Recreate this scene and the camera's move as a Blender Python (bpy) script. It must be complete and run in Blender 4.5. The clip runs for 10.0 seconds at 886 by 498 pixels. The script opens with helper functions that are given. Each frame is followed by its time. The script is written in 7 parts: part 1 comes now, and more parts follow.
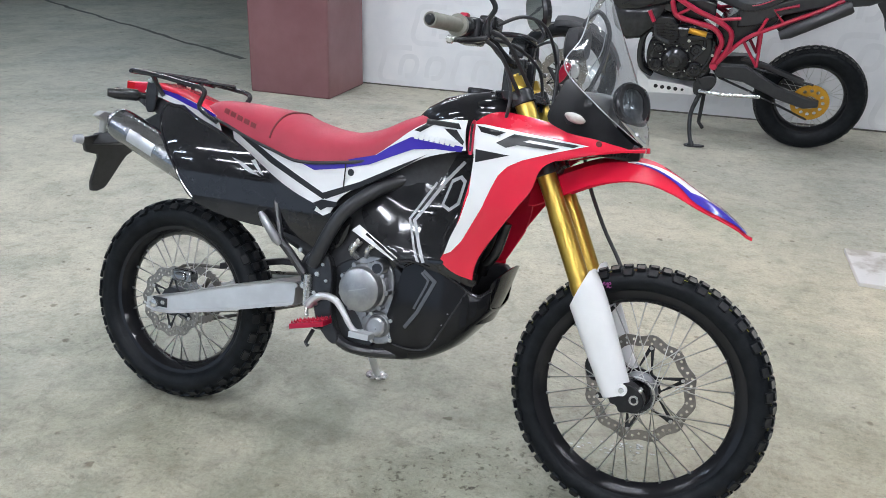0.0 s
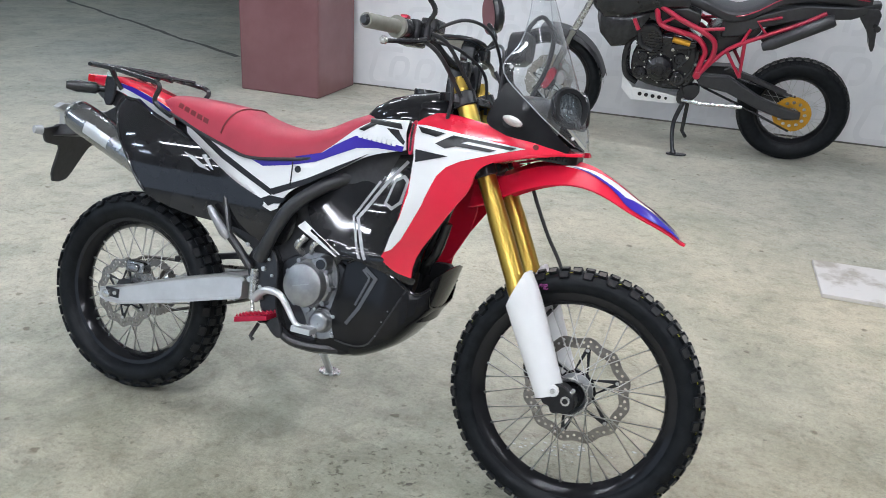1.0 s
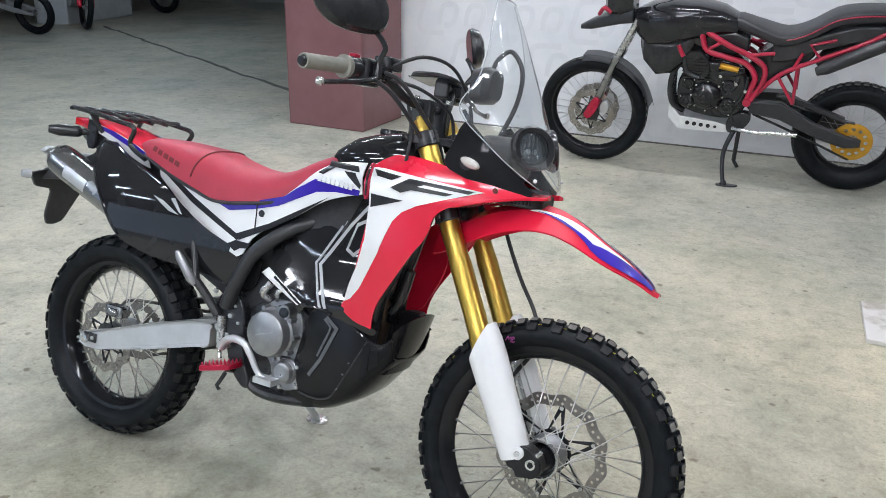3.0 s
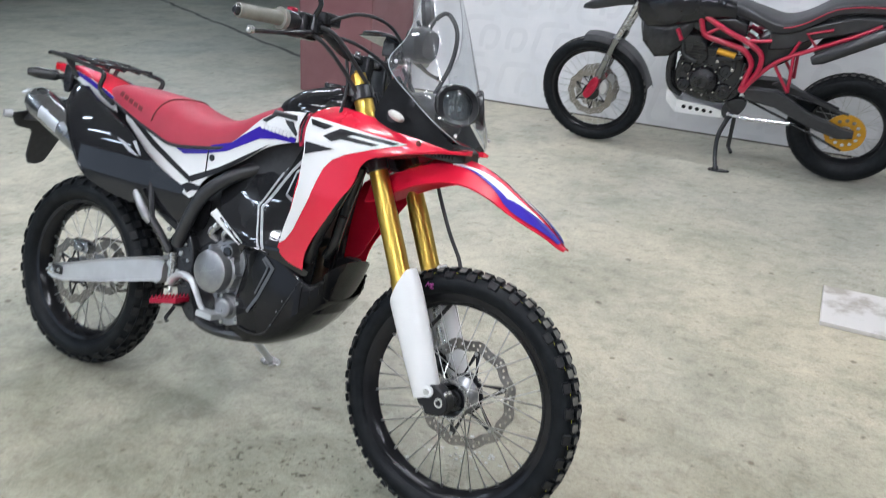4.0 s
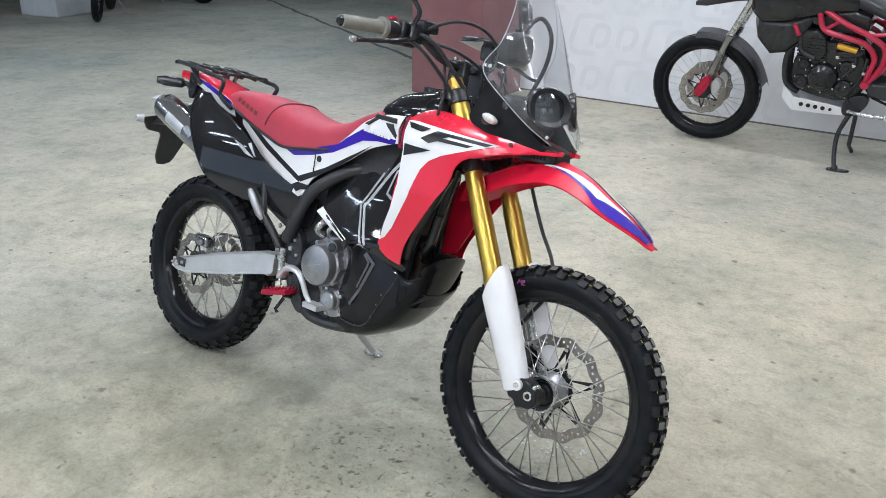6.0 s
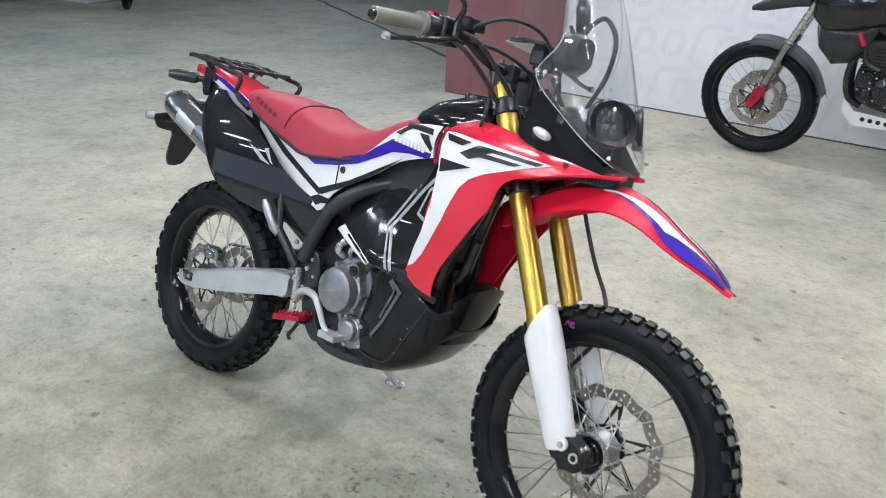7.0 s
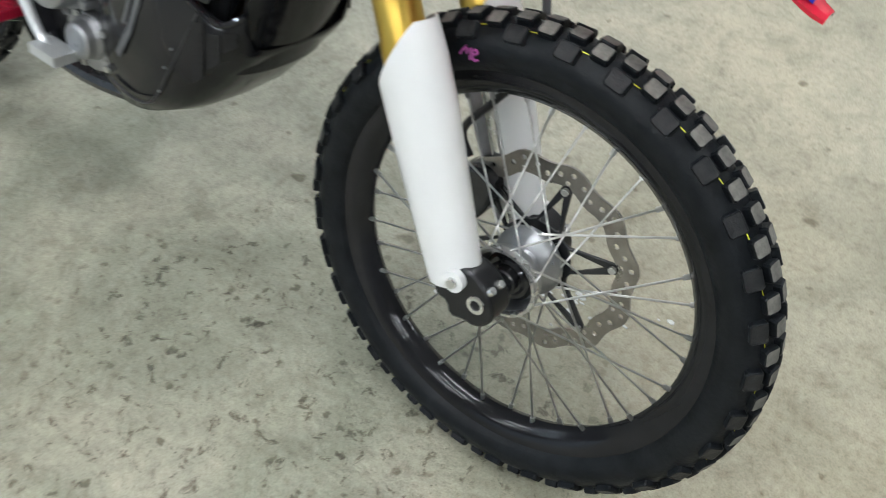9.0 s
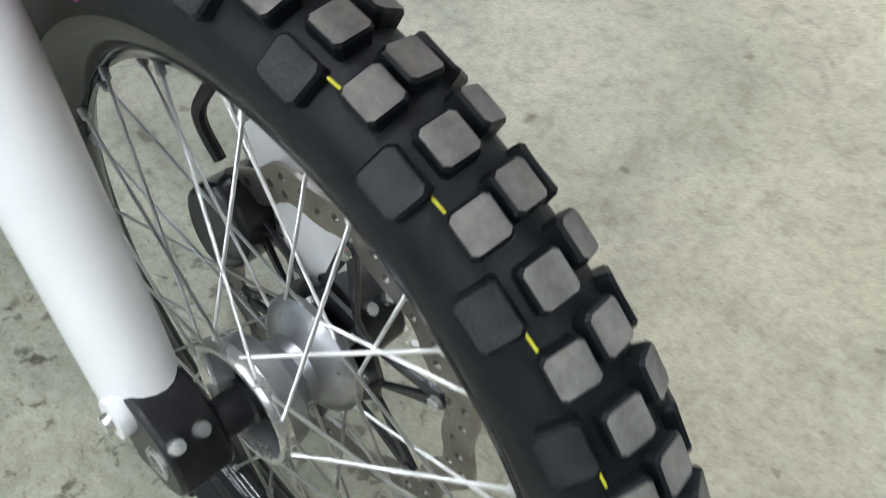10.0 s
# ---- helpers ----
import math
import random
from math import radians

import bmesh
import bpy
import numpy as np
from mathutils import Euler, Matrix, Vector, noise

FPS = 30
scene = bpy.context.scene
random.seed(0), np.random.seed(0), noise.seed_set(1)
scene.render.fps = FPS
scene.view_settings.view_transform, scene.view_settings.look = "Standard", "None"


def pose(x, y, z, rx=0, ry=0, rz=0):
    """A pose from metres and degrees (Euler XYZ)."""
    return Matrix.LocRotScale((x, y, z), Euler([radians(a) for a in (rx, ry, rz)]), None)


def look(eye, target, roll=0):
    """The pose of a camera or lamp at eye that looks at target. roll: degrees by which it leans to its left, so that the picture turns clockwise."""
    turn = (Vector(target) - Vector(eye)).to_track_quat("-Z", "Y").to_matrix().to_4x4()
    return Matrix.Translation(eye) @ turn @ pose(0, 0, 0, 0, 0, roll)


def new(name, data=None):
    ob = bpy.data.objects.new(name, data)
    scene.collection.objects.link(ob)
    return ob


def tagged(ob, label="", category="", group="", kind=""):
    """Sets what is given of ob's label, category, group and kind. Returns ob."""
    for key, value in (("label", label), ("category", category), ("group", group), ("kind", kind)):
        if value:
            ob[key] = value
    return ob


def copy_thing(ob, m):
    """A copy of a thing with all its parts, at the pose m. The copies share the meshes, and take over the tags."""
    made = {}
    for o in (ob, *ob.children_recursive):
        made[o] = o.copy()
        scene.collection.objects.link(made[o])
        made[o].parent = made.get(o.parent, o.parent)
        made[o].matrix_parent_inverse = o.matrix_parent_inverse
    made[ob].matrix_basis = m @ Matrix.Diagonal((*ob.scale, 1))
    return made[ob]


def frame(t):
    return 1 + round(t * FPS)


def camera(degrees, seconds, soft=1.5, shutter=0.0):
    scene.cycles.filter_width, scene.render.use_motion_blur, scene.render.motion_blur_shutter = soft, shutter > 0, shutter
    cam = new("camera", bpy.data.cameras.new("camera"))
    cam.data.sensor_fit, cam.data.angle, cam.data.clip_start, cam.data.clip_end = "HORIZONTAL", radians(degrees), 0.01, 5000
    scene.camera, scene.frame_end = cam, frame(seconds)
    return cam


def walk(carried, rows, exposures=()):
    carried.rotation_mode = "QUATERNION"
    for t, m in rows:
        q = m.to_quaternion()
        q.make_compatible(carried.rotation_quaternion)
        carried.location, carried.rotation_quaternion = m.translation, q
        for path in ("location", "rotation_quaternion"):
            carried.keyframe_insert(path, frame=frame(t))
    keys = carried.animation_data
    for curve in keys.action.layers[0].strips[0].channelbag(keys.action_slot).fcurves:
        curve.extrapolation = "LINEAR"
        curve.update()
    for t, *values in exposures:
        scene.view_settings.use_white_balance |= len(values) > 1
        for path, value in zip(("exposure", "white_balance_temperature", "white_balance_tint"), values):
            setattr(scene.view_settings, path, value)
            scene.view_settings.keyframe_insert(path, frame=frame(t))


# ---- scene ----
cam = camera(55.5, 10.0, soft=0.85, shutter=0.35)
PATH = [
    (0, (1.674, -1.936, 1.52), (1.006, -0.213, 0.755), 1.8),
    (0.5, (1.711, -1.916, 1.529), (1.045, -0.192, 0.763), 2.7),
    (1, (1.846, -1.901, 1.527), (1.165, -0.18, 0.769), 3.2),
    (1.5, (1.973, -1.871, 1.518), (1.176, -0.196, 0.771), 3.1),
    (2, (2.037, -1.845, 1.519), (1.201, -0.189, 0.769), 0.8),
    (2.5, (2.052, -1.736, 1.531), (1.198, -0.069, 0.83), -0.9),
    (2.7, (2.054, -1.677, 1.539), (1.192, -0.016, 0.835), -0.2),
    (3.8, (2.269, -1.617, 1.529), (1.368, 0.027, 0.833), 3.1),
    (4, (2.372, -1.634, 1.515), (1.446, -0.027, 0.768), 3.3),
    (4.5, (2.505, -1.694, 1.529), (1.431, -0.193, 0.76), 2.0),
    (5, (2.512, -1.707, 1.529), (1.41, -0.228, 0.757), 1.6),
    (5.5, (2.484, -1.688, 1.545), (1.351, -0.224, 0.788), 0.9),
    (6.8, (2.319, -1.522, 1.52), (1.142, -0.098, 0.754), 1.9),
    (7, (2.24, -1.446, 1.501), (1.051, -0.031, 0.737), 2.4),
    (7.5, (2.097, -1.286, 1.508), (0.921, 0.096, 0.666), 2.8),
    (8, (2.028, -1.029, 1.455), (0.884, 0.288, 0.475), 3.3),
    (8.5, (1.913, -0.778, 1.329), (0.95, 0.356, -0.007), 3.9),
    (9, (1.788, -0.555, 1.216), (1.053, 0.449, -0.35), 2.0),
    (9.5, (1.764, -0.25, 1.074), (1.126, 0.641, -0.599), -1.4),
    (9.8, (1.76, -0.09, 0.938), (1.051, 0.697, -0.759), -0.8),
    (10, (1.749, -0.023, 0.896), (0.945, 0.654, -0.806), -6.8),
]
walk(cam, [(t, look(eye, target, roll)) for t, eye, target, roll in PATH],
     exposures=[(0, 0.18, 5850, 11), (2.5, 0.19, 5880, 11), (5, 0.25, 5850, 11), (7.5, 0.24, 5850, 11), (8.5, 0.16, 6050, 8), (9, 0.19, 6060, 6), (9.5, 0.32, 5960, 6), (10, 0.36, 5850, 6)])

# ---- light ----
world = bpy.data.worlds.new("world")
scene.world = world
world.use_nodes = True
world.node_tree.nodes["Background"].inputs[0].default_value = (0.72, 0.85, 1.0, 1)
world.node_tree.nodes["Background"].inputs[1].default_value = 0.8


# ---- materials ----
def rgb(c):
    return (*c, 1.0) if len(c) == 3 else c


def material(name, color, rough=0.5, metal=0.0, other=None, scale=30.0, bump=0.0, coat=0.0, fine=6.0, rvar=0.0, spread=(0.35, 0.65), spec=0.5):
    """A surface whose colour and gloss vary at two scales, with fine relief."""
    m = bpy.data.materials.new(name)
    m.use_nodes = True
    nt = m.node_tree
    b = nt.nodes["Principled BSDF"]
    b.inputs["Roughness"].default_value = rough
    b.inputs["Metallic"].default_value = metal
    b.inputs["Specular IOR Level"].default_value = spec
    b.inputs["Coat Weight"].default_value = coat
    b.inputs["Coat Roughness"].default_value = 0.04
    b.inputs["Base Color"].default_value = rgb(color)
    tc = nt.nodes.new("ShaderNodeTexCoord")
    n1 = nt.nodes.new("ShaderNodeTexNoise")
    n1.inputs["Scale"].default_value = scale
    n1.inputs["Detail"].default_value = 6
    n1.inputs["Roughness"].default_value = 0.6
    nt.links.new(tc.outputs["Object"], n1.inputs["Vector"])
    if other:
        r = nt.nodes.new("ShaderNodeValToRGB")
        r.color_ramp.elements[0].position, r.color_ramp.elements[1].position = spread
        r.color_ramp.elements[0].color, r.color_ramp.elements[1].color = rgb(color), rgb(other)
        nt.links.new(n1.outputs["Fac"], r.inputs["Fac"])
        nt.links.new(r.outputs["Color"], b.inputs["Base Color"])
    if rvar:
        mr = nt.nodes.new("ShaderNodeMapRange")
        mr.inputs["From Min"].default_value, mr.inputs["From Max"].default_value = 0.3, 0.7
        mr.inputs["To Min"].default_value, mr.inputs["To Max"].default_value = rough - rvar, rough + rvar
        nt.links.new(n1.outputs["Fac"], mr.inputs["Value"])
        nt.links.new(mr.outputs["Result"], b.inputs["Roughness"])
    if bump:
        n2 = nt.nodes.new("ShaderNodeTexNoise")
        n2.inputs["Scale"].default_value = scale * fine
        n2.inputs["Detail"].default_value = 4
        nt.links.new(tc.outputs["Object"], n2.inputs["Vector"])
        bp = nt.nodes.new("ShaderNodeBump")
        bp.inputs["Strength"].default_value = bump
        bp.inputs["Distance"].default_value = 0.002
        nt.links.new(n2.outputs["Fac"], bp.inputs["Height"])
        nt.links.new(bp.outputs["Normal"], b.inputs["Normal"])
    return m


def glowing(name, color, strength):
    m = bpy.data.materials.new(name)
    m.use_nodes = True
    b = m.node_tree.nodes["Principled BSDF"]
    b.inputs["Base Color"].default_value = (0.8, 0.8, 0.8, 1)
    b.inputs["Emission Color"].default_value = rgb(color)
    b.inputs["Emission Strength"].default_value = strength
    return m


def clear(name, tint=(0.93, 0.95, 0.96), rough=0.02, haze=0.0):
    """Thin clear plastic: see-through, with a Fresnel gloss and a pale uneven haze."""
    m = bpy.data.materials.new(name)
    m.use_nodes = True
    nt = m.node_tree
    nt.nodes.remove(nt.nodes["Principled BSDF"])
    tr = nt.nodes.new("ShaderNodeBsdfTransparent")
    tr.inputs["Color"].default_value = rgb(tint)
    gl = nt.nodes.new("ShaderNodeBsdfGlossy")
    gl.inputs["Roughness"].default_value = rough
    lw = nt.nodes.new("ShaderNodeLayerWeight")
    lw.inputs["Blend"].default_value = 0.5
    pw = nt.nodes.new("ShaderNodeMath")
    pw.operation = "POWER"
    pw.inputs[1].default_value = 4.0
    fr = nt.nodes.new("ShaderNodeMapRange")
    fr.inputs["To Min"].default_value, fr.inputs["To Max"].default_value = 0.08, 0.75
    nt.links.new(lw.outputs["Facing"], pw.inputs[0])
    nt.links.new(pw.outputs[0], fr.inputs["Value"])
    mx = nt.nodes.new("ShaderNodeMixShader")
    hz = nt.nodes.new("ShaderNodeBsdfDiffuse")
    hz.inputs["Color"].default_value = (0.75, 0.78, 0.82, 1)
    ad = nt.nodes.new("ShaderNodeMixShader")
    tc = nt.nodes.new("ShaderNodeTexCoord")
    ns = nt.nodes.new("ShaderNodeTexNoise")
    ns.inputs["Scale"].default_value, ns.inputs["Detail"].default_value = 9.0, 5
    mr = nt.nodes.new("ShaderNodeMapRange")
    mr.inputs["To Min"].default_value, mr.inputs["To Max"].default_value = haze * 0.5, haze * 1.5
    nt.links.new(tc.outputs["Object"], ns.inputs["Vector"])
    nt.links.new(ns.outputs["Fac"], mr.inputs["Value"])
    nt.links.new(mr.outputs["Result"], ad.inputs[0])
    nt.links.new(tr.outputs[0], ad.inputs[1])
    nt.links.new(hz.outputs[0], ad.inputs[2])
    nt.links.new(fr.outputs["Result"], mx.inputs[0])
    nt.links.new(ad.outputs[0], mx.inputs[1])
    nt.links.new(gl.outputs[0], mx.inputs[2])
    nt.links.new(mx.outputs[0], nt.nodes["Material Output"].inputs["Surface"])
    return m


def concrete():
    """Worn, dusty screed: blotches, grey-green stains, grit, oil drips and hairline cracks."""
    m = bpy.data.materials.new("concrete_floor")
    m.use_nodes = True
    nt = m.node_tree
    b = nt.nodes["Principled BSDF"]
    tc = nt.nodes.new("ShaderNodeTexCoord")

    def nz(scale, detail=6, rough=0.6, dist=0.0):
        n = nt.nodes.new("ShaderNodeTexNoise")
        n.inputs["Scale"].default_value, n.inputs["Detail"].default_value = scale, detail
        n.inputs["Roughness"].default_value, n.inputs["Distortion"].default_value = rough, dist
        nt.links.new(tc.outputs["Object"], n.inputs["Vector"])
        return n.outputs["Fac"]

    def ramp(fac, stops):
        r = nt.nodes.new("ShaderNodeValToRGB")
        while len(r.color_ramp.elements) < len(stops):
            r.color_ramp.elements.new(0.5)
        for e, (p, c) in zip(r.color_ramp.elements, stops):
            e.position, e.color = p, rgb(c)
        nt.links.new(fac, r.inputs["Fac"])
        return r.outputs["Color"]

    def mix(a, bb, fac, kind="MIX"):
        x = nt.nodes.new("ShaderNodeMix")
        x.data_type, x.blend_type = "RGBA", kind
        if hasattr(fac, "links"):
            nt.links.new(fac, x.inputs[0])
        else:
            x.inputs[0].default_value = fac
        nt.links.new(a, x.inputs[6])
        nt.links.new(bb, x.inputs[7])
        return x.outputs[2]

    def math_node(kind, a, b=None):
        n = nt.nodes.new("ShaderNodeMath")
        n.operation = kind
        n.use_clamp = True
        for k, v in ((0, a), (1, b)):
            if v is None:
                continue
            if hasattr(v, "links"):
                nt.links.new(v, n.inputs[k])
            else:
                n.inputs[k].default_value = v
        return n.outputs[0]

    def spots(scale, size, keep, warp):
        """Scattered round marks: one in each cell of a grid, only a share of them kept."""
        vec = nt.nodes.new("ShaderNodeVectorMath")
        vec.operation = "ADD"
        nn = nt.nodes.new("ShaderNodeTexNoise")
        nn.inputs["Scale"].default_value, nn.inputs["Detail"].default_value = scale * 3.0, 4
        nt.links.new(tc.outputs["Object"], nn.inputs["Vector"])
        sc = nt.nodes.new("ShaderNodeVectorMath")
        sc.operation = "SCALE"
        sc.inputs["Scale"].default_value = warp / scale
        nt.links.new(nn.outputs["Color"], sc.inputs[0])
        nt.links.new(tc.outputs["Object"], vec.inputs[0])
        nt.links.new(sc.outputs[0], vec.inputs[1])
        v = nt.nodes.new("ShaderNodeTexVoronoi")
        v.inputs["Scale"].default_value = scale
        nt.links.new(vec.outputs[0], v.inputs["Vector"])
        sep = nt.nodes.new("ShaderNodeSeparateColor")
        nt.links.new(v.outputs["Color"], sep.inputs[0])
        mr = nt.nodes.new("ShaderNodeMapRange")
        mr.interpolation_type = "SMOOTHSTEP"
        mr.inputs["From Min"].default_value, mr.inputs["From Max"].default_value = size, size * 0.45
        nt.links.new(v.outputs["Distance"], mr.inputs["Value"])
        return math_node("MULTIPLY", mr.outputs["Result"], math_node("LESS_THAN", sep.outputs[0], keep))

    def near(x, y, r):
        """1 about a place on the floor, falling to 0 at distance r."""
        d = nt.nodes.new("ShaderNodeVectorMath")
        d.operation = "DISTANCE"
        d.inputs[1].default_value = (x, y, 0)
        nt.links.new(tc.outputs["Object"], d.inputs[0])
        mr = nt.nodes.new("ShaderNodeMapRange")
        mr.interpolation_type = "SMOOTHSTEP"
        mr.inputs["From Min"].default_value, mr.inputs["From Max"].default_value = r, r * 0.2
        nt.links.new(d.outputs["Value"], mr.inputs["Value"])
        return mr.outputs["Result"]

    def dark(col, fac, tint):
        c = nt.nodes.new("ShaderNodeRGB")
        c.outputs[0].default_value = rgb(tint)
        return mix(col, c.outputs[0], fac, "MULTIPLY")

    # broad tone: warm beige with cooler, greener worn areas
    col = ramp(nz(0.42, 3, 0.5, 0.3), [(0.38, (0.435, 0.430, 0.372)), (0.52, (0.50, 0.476, 0.396)), (0.64, (0.54, 0.508, 0.416))])
    # cloudy dirt a hand wide, then a finger wide
    col = mix(col, ramp(nz(2.1, 6, 0.62, 0.5), [(0.34, (0.76, 0.775, 0.755)), (0.50, (0.96, 0.96, 0.95)), (0.64, (1.07, 1.06, 1.04))]), 1.0, "MULTIPLY")
    col = mix(col, ramp(nz(13, 7, 0.70, 0.4), [(0.34, (0.72, 0.71, 0.68)), (0.47, (0.96, 0.955, 0.945)), (0.64, (1.10, 1.095, 1.08))]), 0.85, "MULTIPLY")
    # damp stain and shade between the wheels, painted greyer and greener than dry floor
    wet_shade = math_node("ADD", near(0.05, -0.25, 1.15), math_node("ADD", near(0.80, -0.16, 0.85), near(1.35, -0.25, 0.6)))
    wet_shade = math_node("MULTIPLY", wet_shade, ramp(nz(3.2, 7, 0.66, 0.8), [(0.38, (0.25, 0.25, 0.25)), (0.60, (1, 1, 1))]))
    col = dark(col, math_node("MULTIPLY", wet_shade, 0.95), (0.62, 0.655, 0.63))
    # dimmer light by the front wheel and beside the rear one, painted in brown
    floor_dim = math_node("ADD", near(2.0, 0.30, 1.0), math_node("MULTIPLY", near(0.25, -1.0, 1.3), 0.8))
    floor_dim = math_node("MULTIPLY", floor_dim, ramp(nz(2.6, 6, 0.64, 0.6), [(0.34, (0.35, 0.35, 0.35)), (0.58, (1, 1, 1))]))
    col = dark(col, math_node("MULTIPLY", floor_dim, 0.9), (0.76, 0.735, 0.68))
    # warmer beige tint, strongest ahead of the front wheel and fading outwards
    col = dark(col, math_node("MULTIPLY", near(2.3, 0.9, 2.8), 1.0), (1.0, 0.962, 0.895))
    # grit and sand
    col = mix(col, ramp(nz(70, 7, 0.78), [(0.35, (0.70, 0.68, 0.63)), (0.47, (0.96, 0.955, 0.94)), (0.62, (1.12, 1.12, 1.11))]), 0.8, "MULTIPLY")
    col = mix(col, ramp(nz(260, 4, 0.8), [(0.36, (0.62, 0.61, 0.58)), (0.5, (1, 1, 1)), (0.66, (1.18, 1.17, 1.15))]), 0.5, "MULTIPLY")
    # grey-green wet stains
    stain = ramp(nz(1.15, 8, 0.66, 1.2), [(0.50, (0, 0, 0)), (0.66, (1, 1, 1))])
    col = dark(col, math_node("MULTIPLY", stain, 0.55), (0.74, 0.775, 0.745))
    # dark flecks, thicker where oil and mud have dropped
    patch = ramp(nz(1.6, 4, 0.6, 0.6), [(0.46, (0, 0, 0)), (0.66, (1, 1, 1))])
    mud = math_node("ADD", near(1.12, -0.22, 0.55), near(1.45, -0.06, 0.42))
    mud = math_node("ADD", mud, math_node("MULTIPLY", patch, 0.45))
    fleck = ramp(nz(34, 5, 0.72, 0.5), [(0.56, (0, 0, 0)), (0.64, (1, 1, 1))])
    col = dark(col, math_node("MULTIPLY", math_node("MULTIPLY", fleck, mud), 0.9), (0.30, 0.27, 0.235))
    col = dark(col, math_node("MULTIPLY", spots(7.0, 0.125, 0.50, 0.35), 0.85), (0.38, 0.345, 0.295))
    col = dark(col, math_node("MULTIPLY", spots(19.0, 0.17, 0.30, 0.5), 0.75), (0.48, 0.45, 0.40))
    col = dark(col, math_node("MULTIPLY", math_node("MULTIPLY", spots(26.0, 0.26, 0.5, 0.6), mud), 0.85), (0.36, 0.33, 0.285))
    # pale scrapes
    col = mix(col, ramp(nz(6.5, 5, 0.6, 1.5), [(0.66, (1, 1, 1)), (0.74, (1.17, 1.18, 1.17))]), 0.8, "MULTIPLY")
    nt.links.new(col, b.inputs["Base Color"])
    rr = nt.nodes.new("ShaderNodeMapRange")
    rr.inputs["To Min"].default_value, rr.inputs["To Max"].default_value = 0.42, 0.75
    nt.links.new(nz(3.5, 5), rr.inputs["Value"])
    nt.links.new(rr.outputs["Result"], b.inputs["Roughness"])
    bp = nt.nodes.new("ShaderNodeBump")
    bp.inputs["Strength"].default_value, bp.inputs["Distance"].default_value = 0.55, 0.004
    nt.links.new(nz(48, 9, 0.78), bp.inputs["Height"])
    # shallow dents a finger wide
    b2 = nt.nodes.new("ShaderNodeBump")
    b2.inputs["Strength"].default_value, b2.inputs["Distance"].default_value = 0.32, 0.010
    nt.links.new(ramp(nz(17, 4, 0.55, 0.2), [(0.34, (0, 0, 0)), (0.48, (0.8, 0.8, 0.8)), (0.66, (1, 1, 1))]), b2.inputs["Height"])
    nt.links.new(bp.outputs["Normal"], b2.inputs["Normal"])
    nt.links.new(b2.outputs["Normal"], b.inputs["Normal"])
    return m


M_FLOOR = concrete()
M_WALL = material("white_banner", (0.78, 0.78, 0.79), 0.6, other=(0.70, 0.71, 0.73), scale=3, bump=0.25, fine=40)
M_LOGO = material("grey_print", (0.68, 0.685, 0.70), 0.6, other=(0.715, 0.72, 0.735), scale=9)
M_MAROON = material("maroon_paint", (0.190, 0.084, 0.090), 0.20, other=(0.225, 0.108, 0.112), scale=2.5, bump=0.06, fine=9, rvar=0.06)
M_JAMB = material("dark_grey_metal", (0.05, 0.05, 0.055), 0.4, other=(0.08, 0.08, 0.085), scale=6)
M_PLASTER = material("grey_plaster", (0.34, 0.34, 0.35), 0.8, other=(0.42, 0.42, 0.42), scale=2, bump=0.2)
M_PILLAR = material("white_plaster", (0.66, 0.67, 0.68), 0.7, other=(0.56, 0.57, 0.58), scale=4, bump=0.15)
M_CEIL = material("grey_ceiling", (0.46, 0.46, 0.47), 0.8, other=(0.40, 0.40, 0.41), scale=3)
M_LAMP = glowing("lamp_tube", (0.98, 0.97, 0.96), 67.0)
M_LAMPCOOL = glowing("added_cool_tube", (0.78, 0.90, 1.0), 66.0)
M_LAMPBODY = material("lamp_housing", (0.7, 0.7, 0.7), 0.4)
M_DARK = material("joint_dirt", (0.085, 0.08, 0.072), 0.9, other=(0.16, 0.15, 0.135), scale=12)
M_MAT = material("pale_board", (0.63, 0.60, 0.57), 0.7, other=(0.40, 0.36, 0.31), scale=3.6, bump=0.3, spread=(0.49, 0.58))

RED = material("red_plastic", (0.70, 0.012, 0.044), 0.24, other=(0.65, 0.010, 0.038), scale=5, coat=0.35, rvar=0.04)
WHITE = material("white_plastic", (0.82, 0.82, 0.82), 0.28, other=(0.77, 0.77, 0.77), scale=6, coat=0.3)
BLUE = material("blue_print", (0.040, 0.020, 0.34), 0.24, other=(0.034, 0.016, 0.29), scale=8, coat=0.3)
BLACK = material("gloss_black", (0.011, 0.0112, 0.013), 0.055, other=(0.017, 0.0172, 0.0195), scale=7, rvar=0.03)
BLACKP = material("black_print_film", (0.012, 0.012, 0.0135), 0.28, other=(0.018, 0.018, 0.020), scale=20, spec=0.35)
GREYLINE = material("grey_print_film", (0.105, 0.108, 0.115), 0.3, other=(0.085, 0.088, 0.095), scale=20)
SATIN = material("satin_black", (0.015, 0.0155, 0.0175), 0.24, other=(0.025, 0.0255, 0.028), scale=25, bump=0.08)
CAST = material("black_cast_metal", (0.008, 0.0083, 0.0095), 0.33, other=(0.013, 0.0132, 0.0145), scale=60, bump=0.15, spec=0.35)
PAN = material("black_moulded_plastic", (0.0095, 0.0097, 0.011), 0.12, other=(0.014, 0.0142, 0.016), scale=9, rvar=0.04, spec=0.26)
MATTE = material("matte_black_plastic", (0.020, 0.020, 0.022), 0.42, other=(0.031, 0.031, 0.034), scale=40, bump=0.2, spec=0.4)
SILVER_PRINT = material("silver_print", (0.44, 0.445, 0.46), 0.25, other=(0.37, 0.375, 0.39), scale=12)
